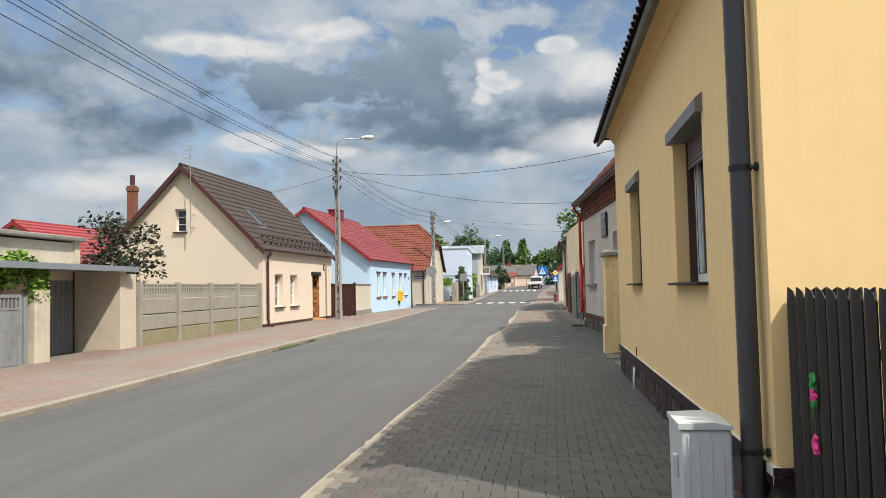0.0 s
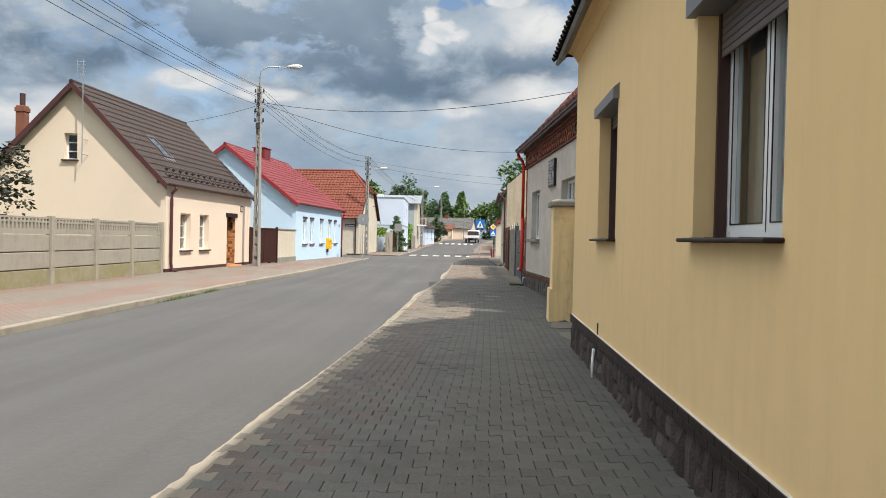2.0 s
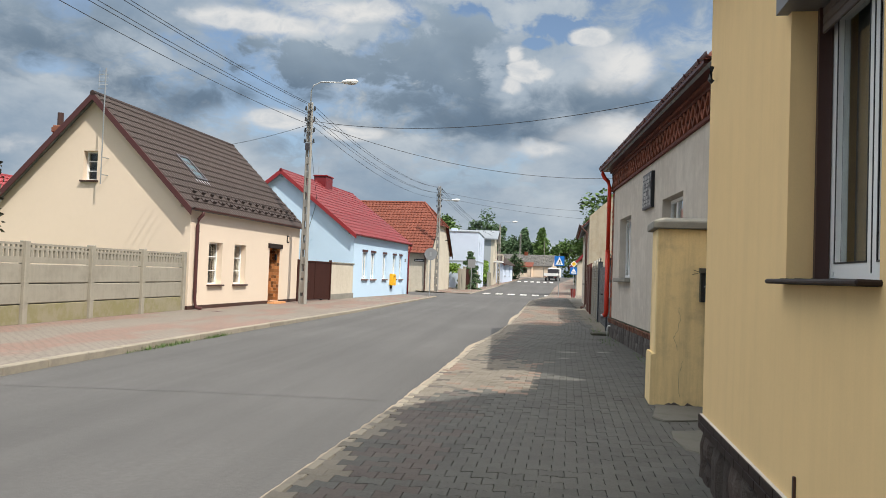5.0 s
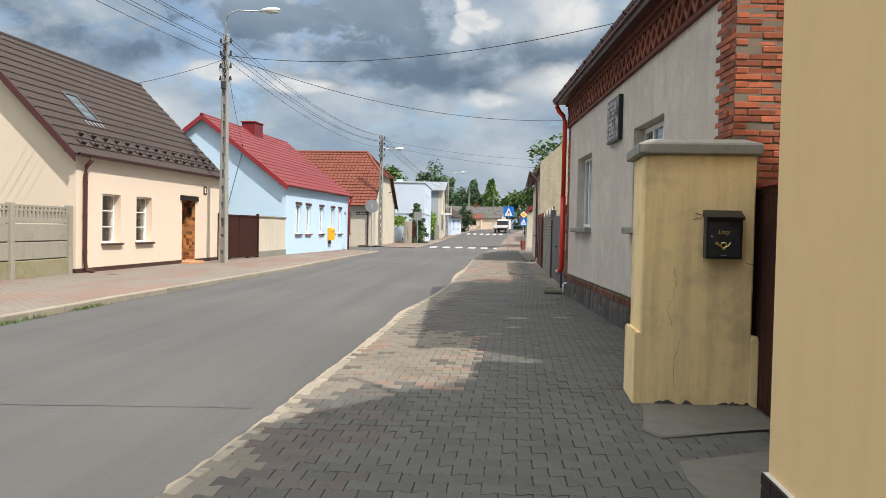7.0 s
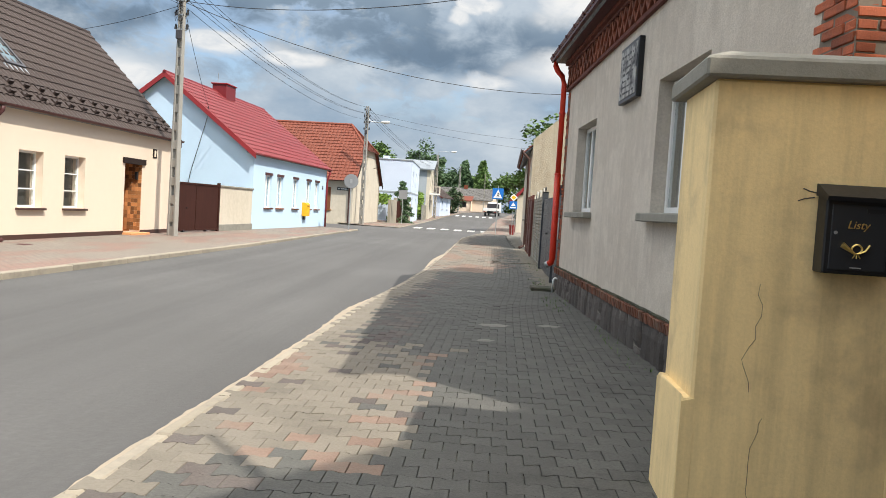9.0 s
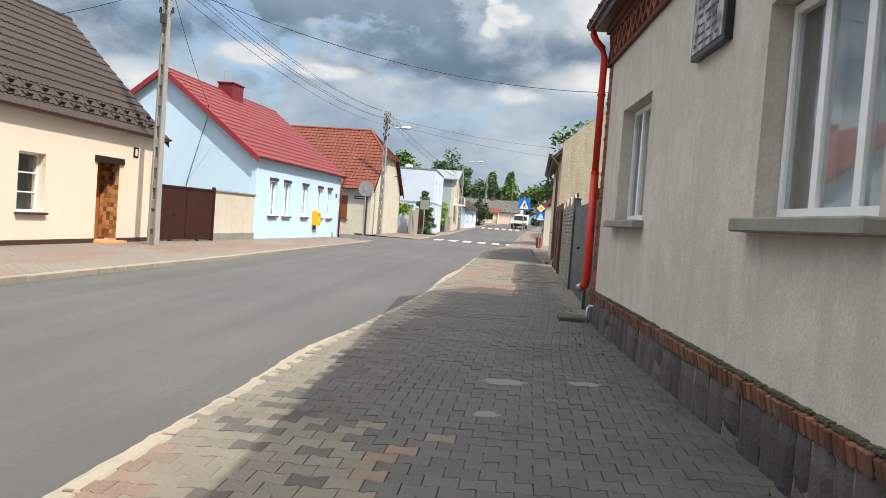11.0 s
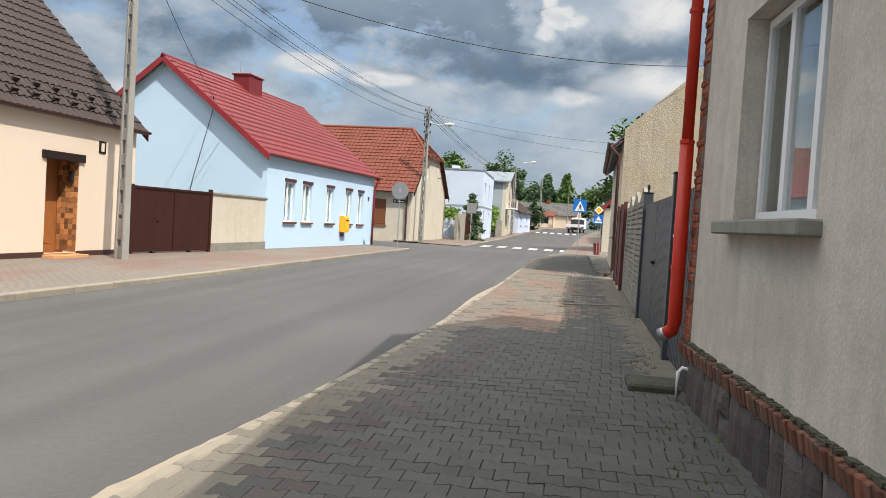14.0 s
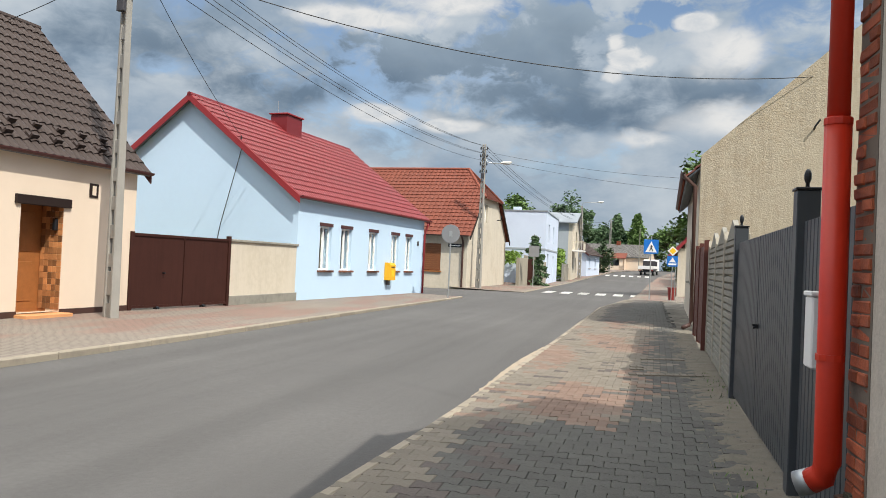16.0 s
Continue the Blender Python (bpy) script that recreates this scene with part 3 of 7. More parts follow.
strip("road", fine_ys(-40, 170, 1.5), left_edge, lambda y: smooth_line(KERB_R, y) - 0.0, road_z, "asphalt", 10, "grey worn asphalt village road", "road")
strip("road_side_street", fine_ys(57.0, 66.0, 1.5), lambda y: -70, left_edge, road_z, "asphalt", 8, "grey asphalt side street between two houses", "road")
pave_left = strip("pavement_far", fine_ys(-40, 57.0, 1.5), lambda y: -11.4, lambda y: smooth_line(KERB_L, y) - 0.16, pave_l, "paver_far", 8, "red and grey block-paved footway", "pavement")
pave_left2 = strip("pavement_beyond", fine_ys(66.0, 170, 1.5), lambda y: left_edge(y) - 4.4, lambda y: left_edge(y) - 0.16, pave_l, "paver_far", 8, "red block-paved footway past the side street", "pavement")
strip("pavement_far_end", fine_ys(61.8, 150, 2.0), lambda y: smooth_line(KERB_R, y) + 0.1, lambda y: 3.4 + max(0, y - 60) * 0.09, lambda x, y: pave_r(x, y), "paver_far", 6, "pale block footway past the crossing", "pavement")
pave_right = strip("pavement_near", fine_ys(-40, 61.8, 1.0), lambda y: smooth_line(KERB_R, y) + 0.1, lambda y: 3.4 + max(0, y - 60) * 0.09, lambda x, y: pave_r(x, y) - 0.012, "joint", 8, "interlocking grey concrete block footway", "pavement")


# ---- walls and houses ----
def gable_planes(xa, za, xe, ze, y=0):
    """Two cutting planes of a gable from the eave (xe, ze) to the apex (xa, za)."""
    w = abs(xe - xa)
    h = za - ze
    return [((xa, y, za), Vector((h, 0, w)).normalized()), ((xa, y, za), Vector((-h, 0, w)).normalized())]


def rough_stone(rng, w, h, d, flat):
    """One hewn stone: uneven outline, bulging worn face, skirt into the wall. It faces -x."""
    n = 5
    kx, ky = rng.uniform(-0.12, 0.12), rng.uniform(-0.12, 0.12)
    off = rng.uniform(0, 90)
    verts, faces = [], []
    for j in range(n):
        for i in range(n):
            a, b = -1 + 2 * i / (n - 1), -1 + 2 * j / (n - 1)
            rim = max(abs(a), abs(b))
            u = a * (1 - 0.09 * b * b) + kx * b * 0.6 + 0.10 * noise.noise(Vector((a * 1.3, b * 1.3, off))) * rim
            v = b * (1 - 0.07 * a * a) + ky * a * 0.5 + 0.10 * noise.noise(Vector((a * 1.3, b * 1.3, off + 40))) * rim
            bulge = 1 - 0.85 * rim ** flat + 0.5 * noise.noise(Vector((a * 1.8, b * 1.8, off + 7)))
            verts.append((-d * max(0.0, bulge), u * w / 2, v * h / 2))
    for j in range(n - 1):
        for i in range(n - 1):
            k = j * n + i
            faces.append((k, k + 1, k + n + 1, k + n))
    rim = [i for i in range(n)] + [j * n + n - 1 for j in range(1, n)] + [(n - 1) * n + i for i in range(n - 2, -1, -1)] + [j * n for j in range(n - 2, 0, -1)]
    base = len(verts)
    verts += [(0.03, verts[k][1] * 1.02, verts[k][2] * 1.02) for k in rim]
    m = len(rim)
    faces += [(rim[k], base + k, base + (k + 1) % m, rim[(k + 1) % m]) for k in range(m)]
    me = bpy.data.meshes.new("stone")
    me.from_pydata(verts, [], faces)
    return me


def stones_row(parent, axis_at, a0, a1, z0, z1, out, rng, material, size=(0.16, 0.34), single_rows=0.45, flat=4):
    """Hewn stones of a plinth, each an object."""
    u = a0
    while u < a1 - 0.05:
        w = min(rng.uniform(*size), a1 - u)
        zs = [z0, z1] if rng.random() < single_rows else [z0, z0 + (z1 - z0) * rng.uniform(0.32, 0.68), z1]
        for p, q in zip(zs, zs[1:]):
            me = rough_stone(rng, w * 1.0 - 0.008, (q - p) - 0.008, out * rng.uniform(0.6, 1.2), flat)
            me.materials.append(M[material])
            piece("stone", me, parent, pose(axis_at, u + w / 2, (p + q) / 2, rng.uniform(-4, 4), 0, 0))
        u += w


def house_yellow():
    h = thing("house", pose(1.394, 4.53, 0, 0, 0, -1.6), "yellow plastered single-storey house with roller-shuttered windows", "house")
    L, D, E = 9.17, 12.4, 4.15
    wins = [(1.67, 3.07), (5.82, 6.97)]
    holes = [(a, b, 1.47, 3.02) for a, b in wins]
    part("wall", wall("x", 0, 0.4, 0, L, 0.42, E, holes), M["yellow"], h)
    gp = gable_planes(6.2, E + 6.2, 0, E)
    part("wall", wall("y", 0.0, 0.35, 0.4, D, 0.42, E + 6.3, slopes=gp), M["yellow"], h)
    part("wall", wall("y", L - 0.35, 0.35, 0.4, D, 0.42, E + 6.3, slopes=gp), M["yellow"], h)
    part("wall", wall("x", D, 0.35, 0, L, -0.3, E), M["yellow"], h)
    pl = part("plinth", boxes((0.02, D, 0.02, L - 0.01, -0.3, 0.42)), M["stone_joint"], h, "dark rubble stone plinth")
    stones_row(pl, 0.02, 0.03, L - 0.02, -0.16, 0.33, 0.04, random.Random(4), "stone_brown", size=(0.14, 0.34))
    part("tile_bed", boxes((-0.022, 0.02, -0.022, L, 0.33, 0.437)), M["grout"], h)
    n = 36
    for i in range(n):
        for k in range(2):
            u = (i + 0.5 * k) * L / n
            part("tile", boxes((-0.032, -0.02, u + 0.003, min(L, u + L / n - 0.003), 0.328 + k * 0.056, 0.380 + k * 0.057), bevel=0.003), M["brown_tile"], h)
    for i in range(10):
        for k in range(2):
            part("tile", boxes((i * 0.25 + 0.003 - 0.03, i * 0.25 + 0.217, -0.032, -0.02, 0.328 + k * 0.056, 0.380 + k * 0.057), bevel=0.003), M["brown_tile"], h)
    part("wall", boxes((0.4, D, 0.0, 0.02, -0.2, 0.345)), M["stone_dark"], h)
    for k, (a, b) in enumerate(wins):
        w = window(h, "x", 0.19, 1, a + 0.05, b - 0.03, 1.5, 2.86, bars=(0.5,), sill=(0.0, 0.028, "brown_tile"), sill_out=0.09, sill_wide=0.08, width=0.085, curtain=[(a + 0.1, a + 0.5), (b - 0.5, b)])
        part("shutter_box", prisms([(-0.06, 2.86), (0.24, 2.86), (0.24, 3.02), (-0.0, 3.02), (-0.06, 2.97)], "y", a - 0.06, b + 0.06), M["shutter_grey"], w, "grey metal roller shutter hood")
        drop = 0.24 if k == 0 else 0.12
        s = 0
        while s < drop:
            part("slat", boxes((0.13, 0.145, a + 0.06, b - 0.06, 2.855 - s - 0.042, 2.855 - s), bevel=0.004), M["slat_brown"], w)
            s += 0.045
        for u in (a + 0.02, b - 0.05):
            part("guide_rail", boxes((0.12, 0.185, u, u + 0.03, 1.5, 2.86)), M["brown_metal"], w)
        mid = (a + b + 0.02) / 2
        part("sash_seam", boxes((0.186, 0.19, mid - 0.003, mid + 0.003, 1.53, 2.84)), M["black_metal"], w)
        for u0, u1 in ((a + 0.135, mid - 0.06), (mid + 0.06, b - 0.115)):
            part("gasket", wall("x", 0.187, 0.006, u0 - 0.008, u1 + 0.008, 1.577, 2.783, [(u0, u1, 1.585, 2.775)]), M["black_metal"], w)
        part("drain_cap", boxes((0.184, 0.19, b - 0.11, b - 0.085, 1.525, 1.54)), M["white_paint"], w)
        for i in range(1, 5):
            u = a + (b - a) * i / 5
            part("sill_joint", boxes((-0.088, 0.185, u - 0.003, u + 0.003, 1.4955, 1.4985)), M["stone_joint"], w)
        # dark panel in place of the room's shade behind the glass
        part("room_shade_panel", boxes((0.75, 0.78, a - 0.6, b + 0.6, 1.0, 3.2)), M["room_shade"], w)
    g = -0.20
    part("cornice", prisms([(0, E - 0.15), (0, E + 0.02), (-0.16, E + 0.02), (-0.15, E - 0.02), (-0.08, E - 0.05), (-0.04, E - 0.10), (-0.012, E - 0.15)], "y", 0, L), M["yellow"], h)
    gutter(h, (g, L + 0.28, E + 0.12), (g, -0.3, E + 0.12), 0.085, "plastic_grey", rings=12)
    for s, o in ((1, -0.3), (-1, 12.7)):
        roof_slope(h, (o, -0.3, E - 0.10), (0, 1, 0), (s * 6.5, 0, 6.5), L + 0.6, 9.2, "dark_roof", sub=4)
    part("verge_board", boxes((-0.28, -0.02, L + 0.02, L + 0.05, E - 0.06, E + 0.1)), M["fascia_brown"], h)
    dp = part("downpipe", tubes([(g, 0.3, E + 0.06), (g + 0.02, 0.28, E - 0.12), (-0.09, 0.2, E - 0.4), (-0.09, 0.17, E - 0.6), (-0.09, 0.17, 0.1), (-0.09, 0.17, -0.06)], 0.062, 14), M["plastic_grey"], h, "dark grey plastic downpipe", smooth=True)
    for z in (0.49, 2.18, 3.4):
        part("clamp", tubes([(-0.09, 0.17, z - 0.018), (-0.09, 0.17, z + 0.018)], 0.068, 14), M["black_metal"], dp)
        part("clamp_screw", tubes([(-0.045, 0.13, z), (0.0, 0.12, z)], 0.012, 8), M["black_metal"], dp)
        part("clamp_foot", tubes([(-0.02, 0.12, z), (0.004, 0.12, z)], 0.026, 10), M["black_metal"], dp)
    part("hook", tubes([(-0.03, L - 0.25, 3.0), (-0.05, L - 0.25, 3.02), (-0.04, L - 0.25, 3.12)], 0.02, 6), M["black_metal"], h)
    part("conduit", tubes([(-0.06, L - 2.5, -0.09), (-0.065, L - 2.49, 0.1), (-0.05, L - 2.48, 0.29)], 0.018, 8), M["white_paint"], h, "short white plastic conduit", smooth=True)
    part("cable_stub", boxes((-0.014, 0.002, L - 2.44, L - 2.42, 0.44, 0.57), bevel=0.003), M["brown_metal"], h)
    # unseen bar added on the far verge to throw a bent shadow below
    part("unseen_verge_mast", tubes([(2.2, L + 0.25, E + 2.4), (2.2, L + 0.3, E + 2.6), (2.2, L + 0.42, E + 3.0), (2.15, L + 0.55, E + 3.3)], 0.04, 8), M["black_metal"], h)
    return h


house_yellow()


def brick_mesh(w, d, hgt, seed):
    rng = random.Random(seed)
    bm = bmesh.new()
    box(bm, -w / 2, w / 2, -d / 2, d / 2, -hgt / 2, hgt / 2, bevel=0.006)
    for v in bm.verts:
        v.co += Vector((rng.uniform(-1, 1), rng.uniform(-1, 1), rng.uniform(-1, 1))) * 0.003
    return finish("brick", bm, M["brick"])


BRICKS = [brick_mesh(0.245, 0.12, 0.066, s) for s in range(3)]
HALVES = [brick_mesh(0.115, 0.12, 0.066, s) for s in range(3)]


M["brick_lattice"] = mat("brick_lattice", (0.25, 0.080, 0.046), 0.9, var=0.3, s1=4, s2=60, bump=0.6, rand=0.3, col2=(0.15, 0.06, 0.04))


def house_grey():
    h = thing("house", pose(2.74, 17.9, 0, 0, 0, 3.3), "grey cement-rendered house with brick frieze and brick corners", "house")
    L, D, E = 10.3, 7.0, 4.4
    wins = [(2.4, 4.0), (7.35, 8.95)]
    part("wall", wall("x", 0, 0.4, 0.42, L - 0.28, 0.45, 3.82, [(a, b, 1.5, 2.98) for a, b in wins]), M["grey_plaster"], h)
    gp = gable_planes(3.5, E + 3.85, 0, E)
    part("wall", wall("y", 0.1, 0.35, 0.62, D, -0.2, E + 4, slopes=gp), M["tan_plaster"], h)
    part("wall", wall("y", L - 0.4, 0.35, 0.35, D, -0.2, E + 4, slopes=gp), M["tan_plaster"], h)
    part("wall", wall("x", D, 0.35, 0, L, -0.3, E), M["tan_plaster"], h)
    # corners in brick
    core = part("quoin", boxes((-0.002, 0.62, -0.002, 0.42, 0.45, 3.82)), M["mortar"], h)
    core2 = part("quoin", boxes((-0.003, 0.35, L - 0.28, L - 0.004, 0.45, 3.82)), M["mortar"], h)
    rng = random.Random(8)
    z, k = 0.49, 0
    while z < 3.8:
        jit = lambda: rng.uniform(-0.009, 0.009)
        low = Matrix.Diagonal((1.0, 1.0, 0.84, 1.0))
        if z > 1.9:
            row = (0.12, 0.375, 0.57) if k % 2 else (0.06, 0.25, 0.505)
            for i, x in enumerate(row):
                short = (k % 2 and i == 2) or (not k % 2 and i == 0)
                me = rng.choice(HALVES if short else BRICKS)
                piece("brick", me, core, pose(x + 0.0, 0.05 + jit(), z + jit() * 0.4, 0, 0, jit() * 60) @ low)
            for y, kind in ((0.13, BRICKS), (0.385, BRICKS)) if k % 2 else ((0.065, HALVES), (0.25, BRICKS)):
                piece("brick", rng.choice(kind), core, pose(0.05 + jit(), y + jit() * 0.5, z + jit() * 0.4, jit() * 90, 0, 90) @ low)
        if k % 2:
            piece("brick", rng.choice(BRICKS), core2, pose(0.05 + jit(), L - 0.135, z + jit() * 0.4, jit() * 90, 0, 90) @ low)
        else:
            piece("brick", rng.choice(HALVES), core2, pose(0.05 + jit(), L - 0.07, z + jit() * 0.4, jit() * 90, 0, 90) @ low)
            piece("brick", rng.choice(HALVES), core2, pose(0.05 + jit(), L - 0.2, z + jit() * 0.4, jit() * 90, 0, 90) @ low)
        z += 0.0665
        k += 1
    # frieze: crossing bricks between courses
    fr = part("frieze", boxes((0.03, 0.4, 0, L, 3.82, E)), M["brick_dark"], h, "dark red brick lattice frieze")
    part("string_course", boxes((-0.05, 0.03, 0, L, 3.82, 3.885), bevel=0.006), M["brick_dark"], fr)
    part("string_course", boxes((-0.05, 0.03, 0, L, 4.25, 4.31), bevel=0.006), M["brick_dark"], fr)
    part("string_course", boxes((-0.10, 0.03, 0, L, 4.315, 4.38), bevel=0.006), M["brick_dark"], fr)
    lat = bmesh.new()
    n = 36
    for i in range(n):
        y = (i + 0.5) * L / n
        for s in (-1, 1):
            box(lat, -0.045, 0.03, -0.215, 0.215, -0.033, 0.033, bevel=0.005, m=Matrix.Translation((0.0 + 0.004 * s, y, 4.065)) @ Matrix.Rotation(s * radians(50), 4, "X"))
    part("lattice", lat, M["brick_lattice"], fr)
    # plinth
    pl = part("plinth", boxes((-0.02, D, 0.0, L, -0.3, 0.36)), M["stone_mortar"], h, "dark stone plinth under a brick ledge")
    stones_row(pl, -0.02, 0.02, L - 0.02, -0.16, 0.35, 0.032, random.Random(5), "stone_dark", size=(0.18, 0.40), single_rows=0.75, flat=8)
    ends = [brick_mesh(0.2, 0.066, 0.115, s) for s in (9, 10, 11)]
    for me in ends:
        me.materials[0] = M["brick_worn"]
    n = 134
    for i in range(n):
        piece("brick", rng.choice(ends), pl, pose(0.045 + rng.uniform(-0.008, 0.008), 0.04 + i * (L - 0.08) / (n - 1), 0.405, 0, -12 + rng.uniform(-3, 3), 0))
    part("ledge", boxes((-0.035, 0.1, 0.0, L, 0.35, 0.44)), M["stone_mortar"], h)
    ms = bmesh.new()
    mr = random.Random(12)
    for i in range(420):
        y = mr.uniform(0.1, L - 0.1)
        w = mr.uniform(0.008, 0.035)
        box(ms, -0.03 - mr.uniform(0, 0.02), 0.01, y - w, y + w, 0.455, 0.463 + mr.uniform(0, 0.014))
    mo = part("moss", ms, M["moss"], h)
    tagged(mo, kind="stuff")
    for a, b in wins:
        w = window(h, "x", 0.15, 1, a + 0.02, b - 0.02, 1.53, 2.96, bars=(0.33, 0.67), cross=(), width=0.06, curtain=[(a, b)], sill=None)
        part("sill", boxes((-0.13, 0.15, a - 0.1, b + 0.1, 1.42, 1.515), bevel=0.012), M["concrete_old"], w)
        # added dark sheet that paints the unlit inside behind the curtain
        part("room_shade_panel", boxes((0.8, 0.83, a - 0.6, b + 0.6, 1.0, 3.2)), M["room_shade"], w)
    # name board
    p = part("plate", boxes((-0.07, 0.0, 4.75, 5.65, 2.92, 3.64), bevel=0.008), M["black_metal"], h, "weathered dark enamel plate with worn lettering")
    part("plate_face", boxes((-0.078, -0.068, 4.8, 5.6, 2.97, 3.59)), M["plate_face"], p)
    rr = random.Random(3)
    for r in range(7):
        y0 = 4.86 + rr.uniform(0, 0.12)
        while y0 < 5.5:
            w = rr.uniform(0.03, 0.13)
            z0 = 3.02 + r * 0.078
            part("lettering", boxes((-0.081, -0.077, y0, min(5.54, y0 + w), z0, z0 + rr.uniform(0.014, 0.034))), M["plate_ink"], p)
            y0 += w + rr.uniform(0.02, 0.07)
    g = -0.3
    gutter(h, (g, L + 0.25, E + 0.1), (g, -0.25, E + 0.1), 0.075, "fascia_brown", rings=14)
    part("soffit", boxes((-0.36, 0.02, -0.1, L + 0.1, E - 0.02, E + 0.03)), M["fascia_brown"], h)
    for s, o in ((1, -0.31), (-1, 7.31)):
        roof_slope(h, (o, -0.2, E - 0.02), (0, 1, 0), (s * 3.88, 0, 4.27), L + 0.4, 5.77, "clay_roof", sub=4)
    bend = [(g, L - 0.06, E + 0.05), (g, L - 0.06, E - 0.1), (g + 0.05, L - 0.06, E - 0.2), (-0.15, L - 0.06, E - 0.3), (-0.11, L - 0.06, E - 0.45), (-0.11, L - 0.06, 2.2)]
    part("downpipe", tubes(bend, 0.052, 14), M["red_pipe"], h, "bright red plastic downpipe", smooth=True)
    lower = part("downpipe", tubes([(-0.11, L - 0.06, 2.25), (-0.105, L - 0.06, 0.60), (-0.12, L - 0.04, 0.53), (-0.16, L - 0.01, 0.495)], 0.062, 14), M["red_pipe"], h, smooth=True)
    part("outlet", tubes([(-0.15, L - 0.01, 0.50), (-0.215, L + 0.02, 0.465)], 0.062, 14), M["galvanised"], lower, "grey galvanised pipe shoe", smooth=True)
    for z in (1.1, 2.23, 3.4):
        part("clamp", tubes([(-0.11, L - 0.06, z - 0.015), (-0.11, L - 0.06, z + 0.015)], 0.066, 12), M["red_pipe"], lower)
    part("spout", tubes([(0.0, L - 0.45, 0.24), (-0.09, L - 0.45, 0.26), (-0.12, L - 0.45, 0.22), (-0.12, L - 0.45, -0.02)], 0.017, 8), M["white_paint"], h, "thin white plastic drain pipe", smooth=True)
    part("cable_bracket", tubes([(0.72, 0.1, 2.8), (0.72, -0.15, 2.72), (0.70, -0.2, 2.58), (0.6, -0.12, 2.46), (0.45, 0.0, 2.42)], 0.022, 8), M["black_metal"], h, smooth=True)
    return h


M["plate_face"] = mat("plate_face", (0.46, 0.46, 0.44), 0.6, var=0.3, s1=6, s2=40, col2=(0.08, 0.08, 0.085), where=0.5)
M["plate_ink"] = mat("plate_ink", (0.05, 0.05, 0.055), 0.6, var=0.2, s1=6)
house_grey()


def pillar_yellow():
    p = thing("gate_pillar", pose(1.68, 17.1, 0, 0, 0, -2.5), "stained yellow rendered gate pillar with concrete cap and mailbox", "pillar")
    b = boxes((0.08, 1.02, 0.03, 0.68, -0.12, 2.12), bevel=0.014)
    part("shaft", b, M["yellow_pillar"], p)
    for x0, x1, top in ((0.03, 0.11, 0.60), (1.01, 1.09, 0.57)):
        bm = boxes((x0, x1, 0.026, 0.66, -0.12, top), bevel=0.01)
        cr = random.Random(int(top * 100))
        for v in bm.verts:
            if v.co.z > 0.4:
                v.co += Vector((cr.uniform(-0.012, 0.012), cr.uniform(-0.012, 0.012), cr.uniform(-0.05, 0.0)))
        part("base", bm, M["yellow_pillar"], p)
    bm = bmesh.new()
    lo = [(0.02, -0.03), (1.06, -0.03), (1.06, 0.82), (0.02, 0.82)]
    rows = [[bm.verts.new((x, y, z)) for x, y in lo] for z in (2.12, 2.215)]
    top = [bm.verts.new(c) for c in ((0.14, 0.08, 2.262), (0.94, 0.08, 2.262), (0.94, 0.76, 2.262), (0.14, 0.76, 2.262))]
    rows.append(top)
    bm.faces.new(rows[0])
    bm.faces.new(list(reversed(top)))
    for a, c in zip(rows, rows[1:]):
        for i in range(4):
            bm.faces.new((a[i], a[(i + 1) % 4], c[(i + 1) % 4], c[i]))
    bmesh.ops.bevel(bm, geom=bm.edges[:], offset=0.012, segments=1, affect="EDGES")
    part("cap", bm, M["concrete_old"], p, "weathered grey concrete cap")
    # cracks and chipped foot
    cr = random.Random(11)
    x, z = 0.36, 1.15
    pts = [(x, 0.026, z)]
    while z > 0.66:
        x += cr.uniform(-0.035, 0.03)
        z -= cr.uniform(0.03, 0.07)
        pts.append((x, 0.026, z))
    part("crack", tubes(pts, 0.0013, 4), M["stone_dark"], p)
    x, z = 0.42, 0.5
    pts = [(x, 0.029, z)]
    while z > 0.1:
        x += cr.uniform(-0.02, 0.02)
        z -= cr.uniform(0.03, 0.07)
        pts.append((x, 0.029, z))
    part("crack", tubes(pts, 0.0012, 4), M["stone_dark"], p)
    for bx, bz, s in ((0.52, 1.62, 1), (0.5, 1.56, -1), (0.95, 1.2, 1)):
        part("scratch", tubes([(bx, 0.028, bz), (bx + 0.03, 0.028, bz - 0.012 * s), (bx + 0.075 * abs(s), 0.028, bz - 0.02 * s - 0.1 * (1 - abs(s)))], 0.0028, 4), M["stone_dark"], p)
    for k in range(9):
        x = cr.uniform(0.25, 1.0)
        bm = bmesh.new()
        bmesh.ops.create_icosphere(bm, subdivisions=1, radius=0.05)
        for v in bm.verts:
            v.co = Vector((v.co.x * cr.uniform(0.8, 1.8) + x, v.co.y * 0.14 + 0.03, v.co.z * cr.uniform(0.6, 1.1) - 0.06))
        part("chip", bm, M["stone_dark"], p)


pillar_yellow()


def text_mesh(body, size, depth, material, name, parent, m, align="CENTER", shear=0.0):
    cu = bpy.data.curves.new(name, "FONT")
    cu.body, cu.size, cu.extrude, cu.align_x, cu.shear = body, size, depth, align, shear
    ob = bpy.data.objects.new(name, cu)
    scene.collection.objects.link(ob)
    me = bpy.data.meshes.new_from_object(ob.evaluated_get(bpy.context.evaluated_depsgraph_get()))
    bpy.data.objects.remove(ob)
    me.materials.clear()
    me.materials.append(M[material])
    o = new(name, me)
    o.parent = parent
    o.matrix_basis = m
    return o


